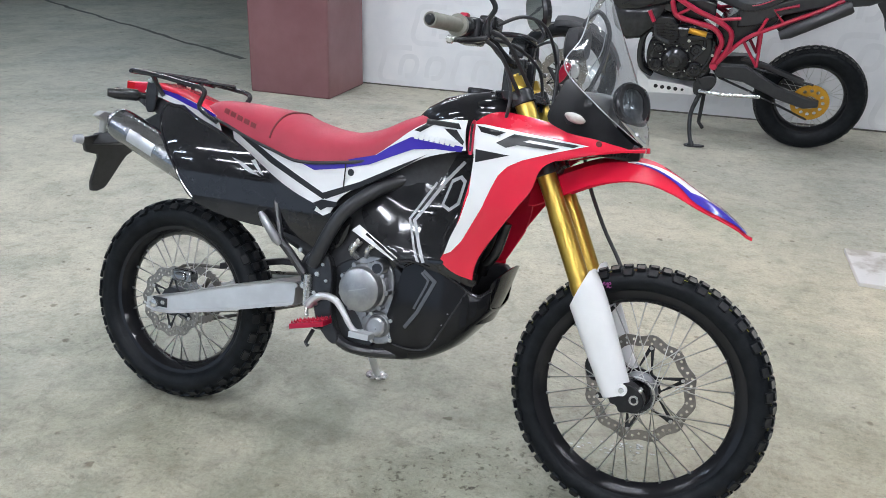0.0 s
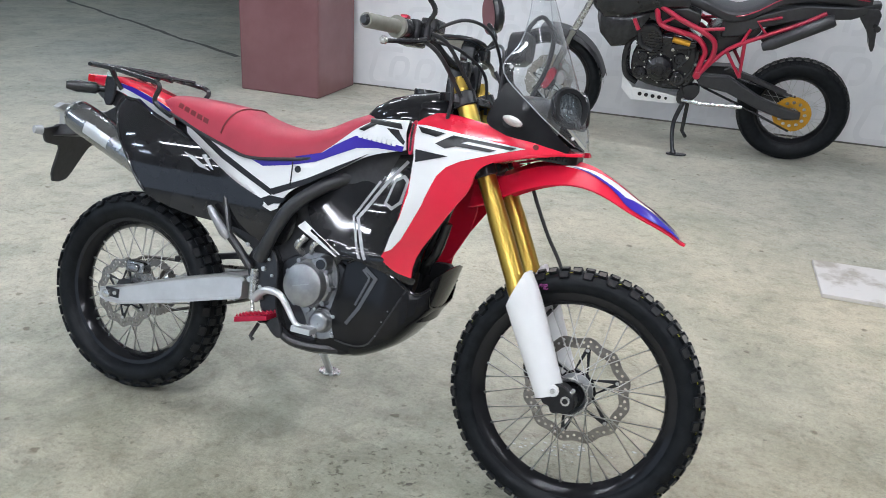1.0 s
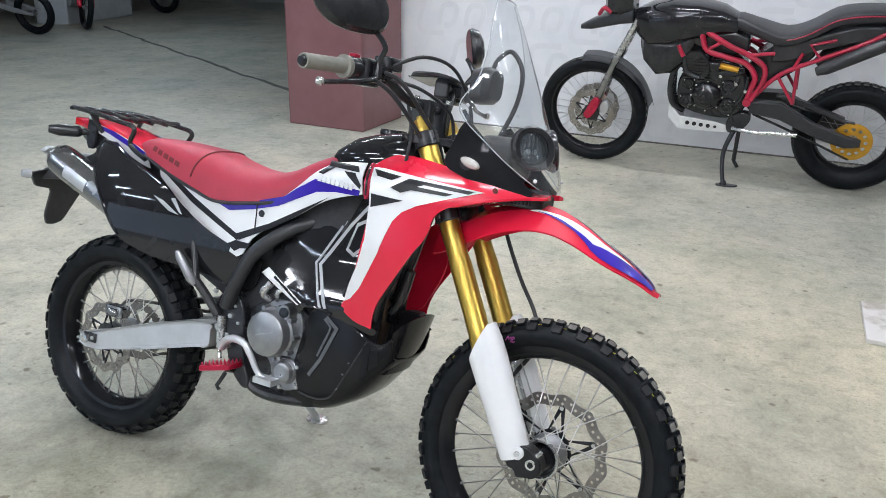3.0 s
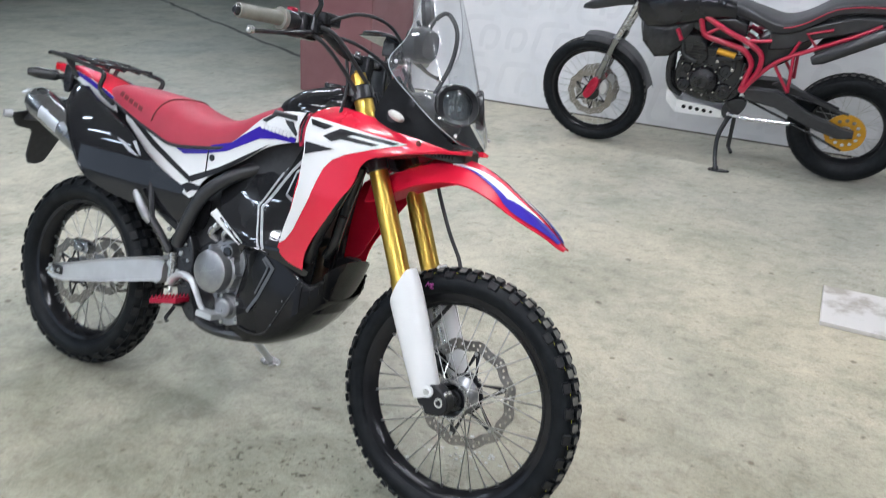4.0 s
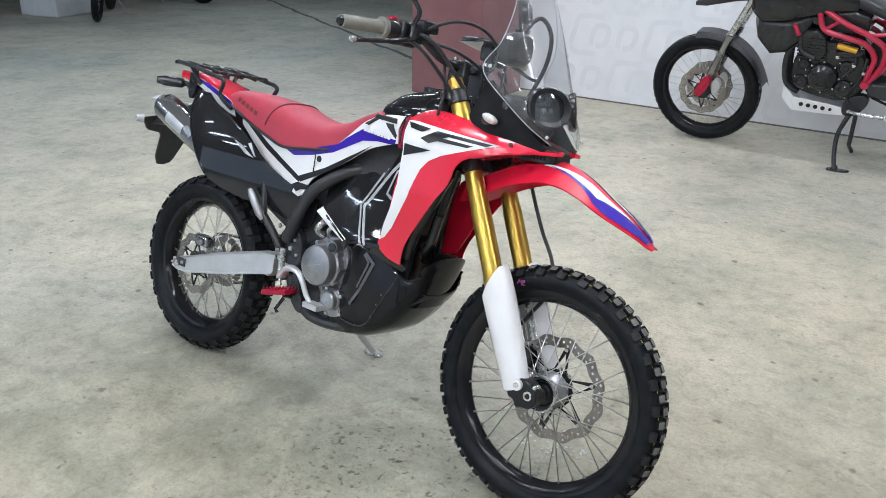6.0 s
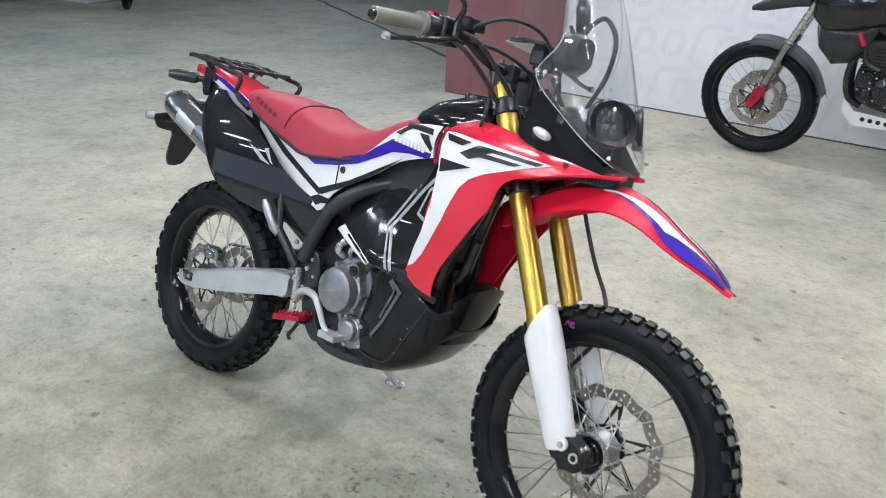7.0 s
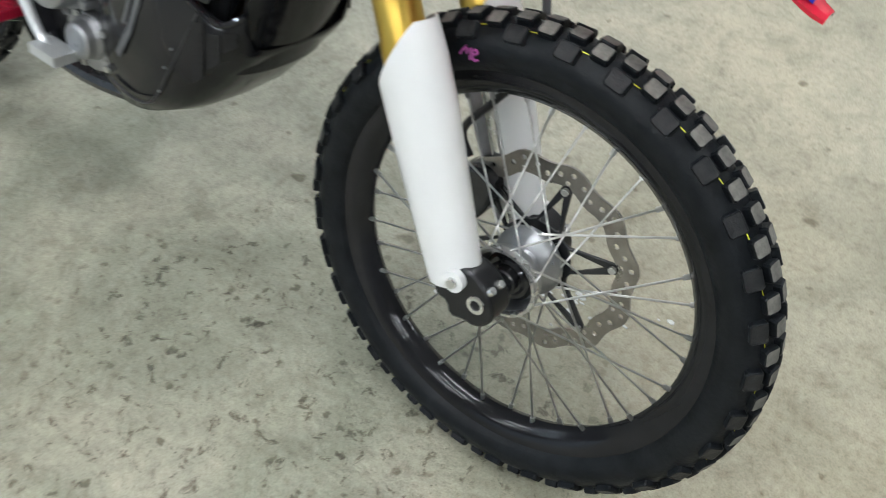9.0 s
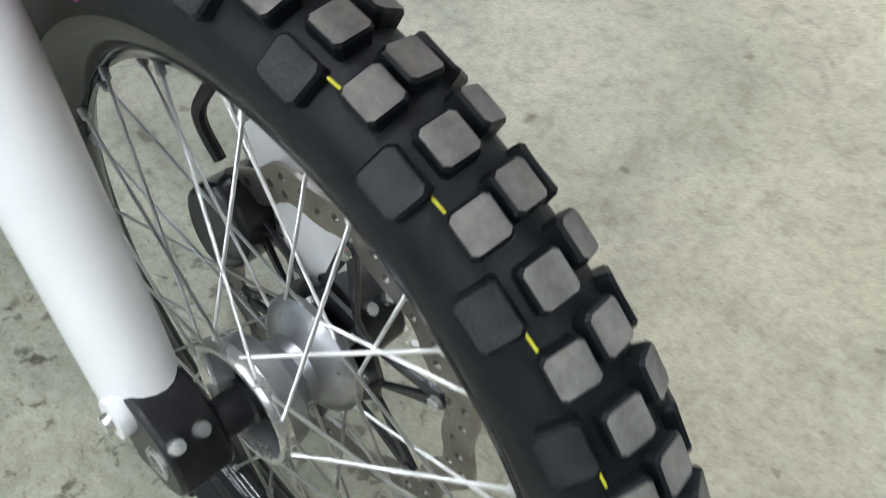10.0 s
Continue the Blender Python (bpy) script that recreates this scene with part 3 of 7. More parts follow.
def tread(parent, R, ar, ay, n, cols, length, width, h0, turn=0.0, phases=(), top=None):
    """Rubber blocks in staggered rows round a tyre, each an object of its own; the tops carry dust."""
    rc = R - h0 - ar
    for ci, phi in enumerate(cols):
        outer = abs(phi) > 0.6
        h = h0 * (0.85 if outer else 1.0)
        ln, wd = (length * 1.25, width * 1.1) if outer else (length, width)
        key = (R, ay, n, round(phi, 4))
        if key not in TREADS:
            bm = bmesh.new()
            rows = []
            for lift, s in ((-0.004, 1.10), (h * 0.8, 0.98), (h, 0.86)):
                row = []
                for u, w in ((-1, -0.75), (-0.8, -1), (0.8, -1), (1, -0.75), (1, 0.75), (0.8, 1), (-0.8, 1), (-1, 0.75)):
                    f = phi + w * s * wd / 2 / ay
                    r = rc + (ar + lift) * math.cos(f)
                    a = u * s * ln / 2 / R
                    row.append(Vector((r * math.cos(a), (ay + lift) * math.sin(f), r * math.sin(a))))
                rows.append(row)
            vs = rings(bm, rows, caps=False)
            bm.faces.new(vs[-1]).material_index = 1
            bmesh.ops.recalc_face_normals(bm, faces=bm.faces[:])
            me = bpy.data.meshes.new("tread_block")
            bm.to_mesh(me)
            bm.free()
            me.materials.append(RUBBER)
            me.materials.append(WORN if outer else top or DUSTY)
            TREADS[key] = me
        for k in range(n):
            ob = new("tread_block", TREADS[key])
            ob.parent = parent
            ob.matrix_basis = pose(0, 0, 0, 0, turn + 360 * (k + (phases[ci] if phases else 0.5 * (ci % 2))) / n, 0)


def disc_mesh(r_out, r_in, wave, nwave, holes, thick):
    """A wavy brake disc pierced with holes."""
    bm = bmesh.new()
    edges = []

    def loop(pts):
        vs = [bm.verts.new(p) for p in pts]
        for i in range(len(vs)):
            edges.append(bm.edges.new((vs[i], vs[(i + 1) % len(vs)])))
    N = 96
    loop([((r_out + wave * math.cos(nwave * a)) * math.cos(a), 0, (r_out + wave * math.cos(nwave * a)) * math.sin(a)) for a in (2 * math.pi * i / N for i in range(N))])
    loop([((r_in + wave * 0.8 * math.cos(nwave * a)) * math.cos(a), 0, (r_in + wave * 0.8 * math.cos(nwave * a)) * math.sin(a)) for a in (2 * math.pi * i / 60 for i in range(60))])
    for hr, ha, hs in holes:
        loop([(hr * math.cos(ha) + hs * math.cos(b), 0, hr * math.sin(ha) + hs * math.sin(b)) for b in (2 * math.pi * i / 7 for i in range(7))])
    bmesh.ops.triangle_fill(bm, use_beauty=True, use_dissolve=False, edges=edges)
    g = bmesh.ops.extrude_face_region(bm, geom=bm.faces[:], use_keep_orig=True)
    for v in g["geom"]:
        if isinstance(v, bmesh.types.BMVert):
            v.co.y += thick
    return bm


SPOKES = {}
SPOKE = material("zinc_plated_spoke", (0.64, 0.64, 0.62), 0.30, 0.8, other=(0.52, 0.52, 0.50), scale=40)


def spoke_mesh(key, a, b, r=0.0015):
    if key not in SPOKES:
        bm = bmesh.new()
        tube(bm, [a, b], r, 6)
        d = (Vector(b) - Vector(a)).normalized()
        tube(bm, [Vector(b) - d * 0.012, Vector(b) + d * 0.004], 0.0034, 6)
        for f in bm.faces:
            f.smooth = True
        me = bpy.data.meshes.new("spoke")
        bm.to_mesh(me)
        bm.free()
        me.materials.append(SPOKE)
        SPOKES[key] = me
    return SPOKES[key]


def wheel(name, parent, m, R, ar, ay, rim, n, rows, block, spokes=36, hub=0.024, flange=0.036, fy=0.036, rim_mat=None, label="", turn=0.0, spin=0.0, hub_profile=None, phases=(), lug=0.009, top=None):
    """A spoked wheel about the y axis. rim: bead radius. The part itself is the hub."""
    bm = bmesh.new()
    lathe(bm, hub_profile or [(0.010, -fy - 0.022), (0.018, -fy - 0.022), (0.021, -fy - 0.004), (flange, -fy - 0.003), (flange + 0.002, -fy + 0.003), (hub + 0.006, -fy + 0.008),
               (hub, -fy * 0.5), (hub, fy * 0.5), (hub + 0.008, fy - 0.008), (flange + 0.004, fy - 0.003), (flange + 0.004, fy + 0.003), (0.021, fy + 0.004), (0.018, fy + 0.02), (0.010, fy + 0.02)], 36)
    w = part(name, bm, ALU, parent, label)
    w.matrix_basis = m @ pose(0, 0, 0, 0, spin, 0)
    h = lug
    # carcass
    bm = bmesh.new()
    rc = R - h - ar
    prof = [(rim - 0.004, -0.5 * ay), (rim + 0.004, -0.62 * ay)]
    inner = [(rim + (rc - rim) * t, -ay * (0.62 + 0.38 * math.sin(t * math.pi / 2))) for t in (0.25, 0.5, 0.75)]
    prof += inner
    arc = [(rc + ar * math.cos(f), ay * math.sin(f)) for f in (radians(d) for d in range(-90, 91, 12))]
    prof += arc + [(r, -y) for r, y in reversed(inner)] + [(rim + 0.004, 0.62 * ay), (rim - 0.004, 0.5 * ay)]
    lathe(bm, prof, 88, close=True)
    part("tyre", bm, RUBBER, w, "black knobbly tyre with dusty tread blocks")
    tread(w, R, ar, ay, n, [radians(d) for d in rows], block[0], block[1], h, turn, phases, top)
    # rim
    bm = bmesh.new()
    g = 0.55 * ay
    lathe(bm, [(rim + 0.005, -g - 0.004), (rim + 0.006, -g), (rim - 0.004, -g + 0.003), (rim - 0.010, -g * 0.75), (rim - 0.020, -g * 0.35), (rim - 0.023, 0), (rim - 0.020, g * 0.35),
               (rim - 0.010, g * 0.75), (rim - 0.004, g - 0.003), (rim + 0.006, g), (rim + 0.005, g + 0.004), (rim - 0.008, g + 0.002), (rim - 0.016, g * 0.8), (rim - 0.026, g * 0.4),
               (rim - 0.029, 0), (rim - 0.026, -g * 0.4), (rim - 0.016, -g * 0.8), (rim - 0.008, -g - 0.002)], 88, close=True)
    part("rim", bm, rim_mat or PAN, w, "gloss black spoked rim")
    # spokes
    q = spokes // 4
    for s in (-1, 1):
        for tw in (-1, 1):
            off = radians(48) * tw
            b = Vector(((rim - 0.024), s * 0.004, 0))
            a = Vector((flange * math.cos(off), s * (fy - 0.001 * tw), flange * math.sin(off)))
            me = spoke_mesh((name, s, tw, R), a, b)
            for k in range(q):
                ang = 360 * (k + (0.25 if s > 0 else 0.0) + (0.5 if tw > 0 else 0.0)) / q
                ob = new("spoke", me)
                ob.parent = w
                ob.matrix_basis = pose(0, 0, 0, 0, ang, 0)
    return w


def brake_disc(parent, y, r_out=0.128, r_in=0.098, label="perforated wavy brake disc", carrier=0.05, n=6, mat=None):
    holes = []
    for k in range(12):
        a = 2 * math.pi * k / 12
        holes += [(r_out - 0.006, a, 0.0040), (r_out - 0.013, a + 0.13, 0.0040), (r_out - 0.020, a + 0.02, 0.0036), (r_out - 0.020, a + 0.26, 0.0040), (r_out - 0.012, a + 0.38, 0.0040)]
    d = part("brake_disc", disc_mesh(r_out, r_in, 0.0042, 12, holes, 0.004), mat or DISC, parent, label)
    d.location = (0, y, 0)
    # black carrier: a star of open triangles in one piece
    bm = bmesh.new()
    edges = []

    def loop(pts):
        vs = [bm.verts.new((r * math.cos(a), y - 0.002, r * math.sin(a))) for r, a in pts]
        for i in range(len(vs)):
            edges.append(bm.edges.new((vs[i], vs[(i + 1) % len(vs)])))
    star = []
    for k in range(n):
        a = 2 * math.pi * (k + 0.5) / n
        w = 0.34 * 6 / n
        star += [(carrier * 0.96, a - w * 1.5), (carrier * 1.02, a - w * 1.05), (r_in + 0.002, a - 0.062), (r_in + 0.006, a), (r_in + 0.002, a + 0.062), (carrier * 1.02, a + w * 1.05)]
        loop([(carrier * 1.0, a - w * 0.86), (r_in * 0.90, a), (carrier * 1.0, a + w * 0.86)])
    loop(star)
    loop([(0.022, 2 * math.pi * i / 24) for i in range(24)])
    bmesh.ops.triangle_fill(bm, use_beauty=True, use_dissolve=False, edges=edges)
    g = bmesh.ops.extrude_face_region(bm, geom=bm.faces[:], use_keep_orig=True)
    for v in g["geom"]:
        if isinstance(v, bmesh.types.BMVert):
            v.co.y += 0.005
    part("disc_carrier", bm, SATIN, parent, bevel=0.001)
    studs("disc_rivet", [((r_in - 0.001) * math.cos(a), y - 0.003, (r_in - 0.001) * math.sin(a)) for k in range(n) for a in (2 * math.pi * (k + 0.5) / n,)][:], 0.006, 0.004, -1, STEEL, parent, 12)
    return d

# ---- the red motorcycle: x ahead, y to its left, z up, from the rear wheel's foot ----
LEAN_LEFT = 14.8
BIKE = pose(0, -0.045, 0, -LEAN_LEFT)
bike = thing("motorcycle", BIKE, "red, white and black adventure motorcycle leaning on its side stand", "motorcycle")
AXLE_R, AXLE_F = Vector((0.024, 0, 0.322)), Vector((1.470, 0, 0.343))
RAKE = radians(26.0)
STEER = 0.0
HEAD = Vector((1.10, 0, 0.98))
STEM = Vector((-math.sin(RAKE), 0, math.cos(RAKE)))
TURNED = Matrix.Translation(HEAD) @ Matrix.Rotation(radians(STEER), 4, STEM) @ Matrix.Translation(-HEAD)


def steered(bm):
    bm.transform(TURNED)
    return bm


# surfaces of the bodywork: half width over x, drawn in towards the top and the bottom
W_SIDE = curve1([(-0.1, 0.060), (0.0, 0.075), (0.2, 0.098), (0.45, 0.120), (0.62, 0.128), (0.75, 0.140), (0.88, 0.165), (0.98, 0.186), (1.10, 0.180), (1.20, 0.160), (1.28, 0.138), (1.36, 0.100), (1.42, 0.06)])


def side(x, z):
    y = W_SIDE(x)
    if z > 0.95:
        y -= (z - 0.95) ** 1.5 * 3.2
    if z < 0.80 and x > 0.85:
        y -= (0.80 - z) * 0.17
    return y


TAIL_W = curve1([(-0.06, 0.146), (0.0, 0.160), (0.06, 0.170), (0.14, 0.172), (0.30, 0.158), (0.45, 0.136), (0.60, 0.118)])


def rear_side(x, z):
    """The black tail panel bulges over the silencer."""
    b = TAIL_W(x)
    return b - 1.7 * max(0.0, z - 0.745) ** 2 - 1.2 * max(0.0, 0.70 - z) ** 2 - 0.06 * max(0.0, 0.70 - z)


COWL_W = curve1([(0.60, 0.122), (0.72, 0.140), (0.82, 0.151), (0.88, 0.152), (0.95, 0.148), (1.05, 0.138), (1.15, 0.110)])


def cowl_side(x, z):
    zc = float(np.interp(x, [0.62, 0.80, 0.95], [0.675, 0.608, 0.620]))
    d = min(max(z - zc, 0.0), 0.13)
    return COWL_W(x) - 0.40 * d * (1 - d * 1.6) - 0.10 * max(0, z - zc - 0.13) - 0.30 * max(0, zc - z)


# front wheel, brake
front = wheel("front_wheel", bike, TURNED @ Matrix.Translation(AXLE_F), 0.344, 0.033, 0.0365, 0.272, 32, (-50, -25.5, -10.5, 7.5, 27, 50), (0.0225, 0.0185), label="spoked front wheel with knobbly tyre", spin=7, turn=3.0, phases=(0.02, 0.54, 0.03, 0.48, 0.93, 0.45), flange=0.046, fy=0.031,
              hub_profile=[(0.012, -0.004), (0.040, -0.006), (0.0440, -0.028), (0.0450, -0.034), (0.0495, -0.0345), (0.0510, -0.030), (0.0490, -0.025), (0.0455, -0.010), (0.032, -0.002), (0.0275, 0.006), (0.030, 0.014), (0.042, 0.021), (0.048, 0.026), (0.051, 0.030), (0.051, 0.036), (0.040, 0.040), (0.021, 0.042), (0.018, 0.062), (0.010, 0.062)])
brake_disc(front, 0.050, 0.147, 0.118, carrier=0.056)
bm = bmesh.new()
lathe(bm, [(0.014, -0.008), (0.0365, -0.008), (0.0365, -0.014), (0.031, -0.019), (0.026, -0.019), (0.022, -0.022), (0.014, -0.022)], 40, close=True)
part("hub_seal", bm, BLACK, front, "black dust seal in the hub")
bm = bmesh.new()
lathe(bm, [(0.0440, -0.032), (0.0460, -0.0365), (0.0500, -0.0365), (0.0520, -0.032), (0.0510, -0.026), (0.0480, -0.026), (0.0440, -0.028)], 48, close=True)
part("hub_ring", bm, STEEL, front, "bright rim of the hub flange")
bm = bmesh.new()
lathe(bm, [(0.009, -0.078), (0.0145, -0.078), (0.0155, -0.074), (0.0155, -0.034), (0.018, -0.032), (0.018, -0.014), (0.009, -0.014)], 28, close=True)
part("axle_spacer", bm, SATIN, front, "dark axle spacer")
studs("disc_bolt", [(0.040 * math.cos(a), 0.037, 0.040 * math.sin(a)) for a in (math.pi * k / 3 for k in range(6))], 0.006, 0.018, 1, STEEL, front, 6)
# coloured paint dashes left by the tyre factory
rc = 0.344 - 0.009 - 0.033
bm = bmesh.new()
v = []
for u, f in ((-1, 0.625), (0, 0.640), (1, 0.670), (1, 0.705), (0, 0.675), (-1, 0.655)):
    r, y = rc + 0.0352 * math.cos(f), -0.0387 * math.sin(f)
    v.append(bm.verts.new((r * math.cos(u * 0.032), y, r * math.sin(u * 0.032))))
bm.faces.new(v)
DASH = bpy.data.meshes.new("paint_dash")
bm.to_mesh(DASH)
bm.free()
DASH.materials.append(YELLOW)
for k in range(32):
    ob = new("paint_dash", DASH)
    ob.parent = front
    ob.matrix_basis = pose(0, 0, 0, 0, 11.25 * k - 6.05, 0)
bm = bmesh.new()
mark = []
for dx, dz in ((-10, -6), (-6, 6), (-3, -2), (0, 7), (3, -6), (6, 2), (9, 5), (6, 8), (3, 3), (8, -4), (12, -1)):
    a = radians(120)
    c = Vector((0.300 * math.cos(a), -0.0378, 0.300 * math.sin(a)))
    mark.append(c + Vector((dx * 0.0011, 0, dz * 0.0011)))
tube(bm, mark, 0.0014, 6, 3)
part("chalk_mark", bm, PINK, front, "pink chalk scribble on the tyre wall")

# rear wheel, brake, sprocket
rear = wheel("rear_wheel", bike, Matrix.Translation(AXLE_R), 0.322, 0.042, 0.058, 0.234, 30, (-52, -28, -9.5, 9.5, 28, 52), (0.027, 0.0240), label="spoked rear wheel with knobbly tyre", hub=0.030, flange=0.045, top=WORN)
brake_disc(rear, -0.064, 0.110, 0.082, carrier=0.046)
bm = disc_mesh(0.094, 0.070, 0.0035, 38, [], 0.006)
ob = part("sprocket", bm, DISC, rear, "toothed steel rear sprocket")
ob.location = (0, 0.070, 0)
bm = bmesh.new()
for k in range(6):
    a = math.pi * k / 3
    tube(bm, [(0.02 * math.cos(a), 0.073, 0.02 * math.sin(a)), (0.074 * math.cos(a), 0.073, 0.074 * math.sin(a))], 0.008, 6)
part("sprocket_arm", bm, DISC, rear)
bm = bmesh.new()
ch = spline([(0.0, 0.078, 0.325 + 0.094), (0.25, 0.078, 0.44), (0.5, 0.078, 0.475), (0.54, 0.078, 0.45), (0.5, 0.078, 0.40), (0.25, 0.078, 0.31), (0, 0.078, 0.231), (-0.07, 0.078, 0.262), (-0.096, 0.078, 0.325), (-0.07, 0.078, 0.39)], 6, True)
tube(bm, ch + [ch[0]], 0.006, 6)
part("chain", bm, DISC, bike)

# swing arm
def beam(bm, stations, seg=4):
    """Box-section beam: (x, y0, y1, z0, z1) stations with softened corners."""
    rows = []
    for x, y0, y1, z0, z1 in stations:
        c = min(abs(y1 - y0), abs(z1 - z0)) * 0.22
        rows.append([(x, y0 + c, z0), (x, y1 - c, z0), (x, y1, z0 + c), (x, y1, z1 - c), (x, y1 - c, z1), (x, y0 + c, z1), (x, y0, z1 - c), (x, y0, z0 + c)])
    rings(bm, rows)


bm = bmesh.new()
for s in (-1, 1):
    st = [(-0.020, 0.114, 0.130, 0.310, 0.340), (0.02, 0.108, 0.136, 0.304, 0.352), (0.08, 0.106, 0.138, 0.308, 0.368), (0.25, 0.100, 0.136, 0.348, 0.424), (0.42, 0.094, 0.130, 0.394, 0.472), (0.49, 0.088, 0.124, 0.412, 0.480)]
    beam(bm, [(x, s * a, s * b, c, d) for x, a, b, c, d in st])
box(bm, (0.40, -0.12, 0.40), (0.47, 0.12, 0.46))
swing = part("swing_arm", bm, BRUSHED, bike, "silver box-section swing arm")
for s in (-1, 1):
    bm = bmesh.new()
    box(bm, (0.012, s * 0.1415, 0.322), (0.062, s * 0.136, 0.350))
    part("adjuster_slot", bm, SATIN, swing)
for s in (-1, 1):
    bm = bmesh.new()
    lathe(bm, [(0.007, s * 0.136), (0.014, s * 0.136), (0.014, s * 0.150), (0.007, s * 0.152)], 6, at=(0.020, 0, 0.330))
    part("axle_nut", bm, STEEL, swing)
    bm = bmesh.new()
    tube(bm, [(-0.01, s * 0.124, 0.322), (-0.035, s * 0.124, 0.317)], 0.005, 8)
    part("adjuster_bolt", bm, STEEL, swing)
    studs("adjuster_nut", [(0.050, s * 0.141, 0.337), (0.0, s * 0.134, 0.324)], 0.0075, 0.006, s, STEEL, swing, 6)
# rear caliper and hose
bm = bmesh.new()
box(bm, (0.035, -0.092, 0.398), (0.105, -0.050, 0.436))
box(bm, (0.050, -0.102, 0.404), (0.090, -0.040, 0.428))
part("rear_caliper", bm, MUFF, bike, bevel=0.008)
bm = bmesh.new()
slab(bm, [(0.10, 0.445), (0.33, 0.500), (0.40, 0.50), (0.40, 0.485), (0.33, 0.480), (0.10, 0.425)], 0.060, 0.095)
part("chain_guard", bm, MATTE, bike, bevel=0.004)

# fork: gold stanchions, steel sliders, white guards, black feet
def fork_x(z):
    return 1.418 - (z - 0.36) * math.tan(RAKE)


def fork_p(y, z, off=0.0):
    return Vector((fork_x(z) + off, y, z))


FY = 0.079
for s in (-1, 1):
    bm = bmesh.new()
    tube(bm, [fork_p(s * FY, 1.095), fork_p(s * FY, 1.09), fork_p(s * FY, 0.80), fork_p(s * FY, 0.78), fork_p(s * FY, 0.625), fork_p(s * FY, 0.62), fork_p(s * FY, 0.595), fork_p(s * FY, 0.592)],
         [0.024, 0.0255, 0.0255, 0.0275, 0.0275, 0.0295, 0.0295, 0.026], 28)
    leg = part("fork_leg", steered(bm), GOLD, bike, "gold anodised fork tube")
    bm = bmesh.new()
    tube(bm, [fork_p(s * FY, 1.096), fork_p(s * FY, 1.118)], [0.021, 0.020], 6)
    tube(bm, [fork_p(s * FY, 1.116), fork_p(s * FY, 1.126)], 0.009, 12)
    part("fork_cap", steered(bm), GOLD, leg)
    bm = bmesh.new()
    tube(bm, [fork_p(s * FY, 0.60), fork_p(s * FY, 0.36)], 0.0205, 20)
    part("slider", steered(bm), STEEL, leg)
    # guard: a shell round the outer and front sides
    bm = bmesh.new()
    outer, inner = [], []
    zs = [0.352, 0.356, 0.40, 0.46, 0.52, 0.57, 0.61, 0.645]
    for z in zs:
        w = np.interp(z, [0.35, 0.42, 0.55, 0.60, 0.65], [0.036, 0.040, 0.046, 0.046, 0.040])
        d = np.interp(z, [0.35, 0.60, 0.66], [0.029, 0.034, 0.032])
        ro, ri = [], []
        c = fork_p(s * FY, z, 0.006)
        for k in range(19):
            a = radians(-100 + 268 * k / 18)
            p = Vector((w * math.sin(a), s * d * math.cos(a) * (1.0 if a < 1.6 else 0.85), 0))
            p.z = p.x * math.tan(RAKE) * 0.9
            ro.append(c + p)
            ri.append(c + p * 0.93)
        outer.append(ro)
        inner.append(ri)
    rings(bm, [a + list(reversed(b)) for a, b in zip(outer, inner)])
    bmesh.ops.bisect_plane(bm, geom=bm.verts[:] + bm.edges[:] + bm.faces[:], plane_co=(1.318, 0, 0.668), plane_no=(-0.93, 0, 0.36), clear_outer=True)
    bmesh.ops.holes_fill(bm, edges=bm.edges[:])
    part("fork_guard", steered(bm), WHITE, leg, "white plastic fork guard")
    # foot
    bm = bmesh.new()
    slab(bm, rounded([(1.402, 0.360), (1.410, 0.340), (1.417, 0.329), (1.433, 0.328), (1.440, 0.309), (1.463, 0.316), (1.478, 0.315), (1.493, 0.325), (1.501, 0.343), (1.496, 0.362), (1.484, 0.375), (1.470, 0.386), (1.450, 0.392), (1.430, 0.385)], 1), s * 0.060, s * 0.102)
    part("fork_foot", steered(bm), CAST, leg, "black cast fork foot", bevel=0.004)
    bm = bmesh.new()
    lathe(bm, [(0.0075, s * 0.098), (0.0125, s * 0.098), (0.0125, s * 0.1045), (0.0075, s * 0.1045)], 20, at=(AXLE_F.x + 0.004, 0, AXLE_F.z + 0.008), close=True)
    part("axle_end", steered(bm), STEEL, leg)
    for y in (0.093, 0.074):
        bm = bmesh.new()
        tube(bm, [(1.478, s * y, 0.366), (1.4845, s * y, 0.3745), (1.4875, s * y, 0.3785)], [0.0066, 0.0066, 0.0050], 14)
        part("pinch_bolt", steered(bm), STEEL, leg, "steel pinch bolt head")
    bm = bmesh.new()
    lathe(bm, [(0.001, s * 0.100), (0.014, s * 0.100), (0.015, s * 0.103), (0.015, s * 0.112), (0.001, s * 0.113)], 20, at=(1.440, 0, 0.372))
    part("guard_tab", steered(bm), WHITE, leg)
    studs("guard_bolt", [(1.440, s * 0.112, 0.372)], 0.0075, 0.006, s, STEEL, leg, 12)
# front caliper and brake hose on the left leg
bm = bmesh.new()
slab(bm, rounded([(1.315, 0.40), (1.36, 0.44), (1.40, 0.42), (1.385, 0.36), (1.35, 0.335), (1.32, 0.355)], 2), 0.030, 0.085)
part("front_caliper", steered(bm), SATIN, bike, "black front brake caliper", bevel=0.006)
bm = bmesh.new()
tube(bm, [(1.335, 0.055, 0.430), (1.318, 0.052, 0.465), (1.350, 0.050, 0.520), (1.380, 0.052, 0.570), (1.388, 0.070, 0.615), (1.350, 0.112, 0.672), (1.30, 0.11, 0.75), (1.24, 0.105, 0.87), (1.20, 0.08, 1.0), (1.10, 0.05, 1.16)], 0.0055, 8, 6)
part("brake_hose", steered(bm), MATTE, bike)

# yokes, bar, grips, levers
bm = bmesh.new()
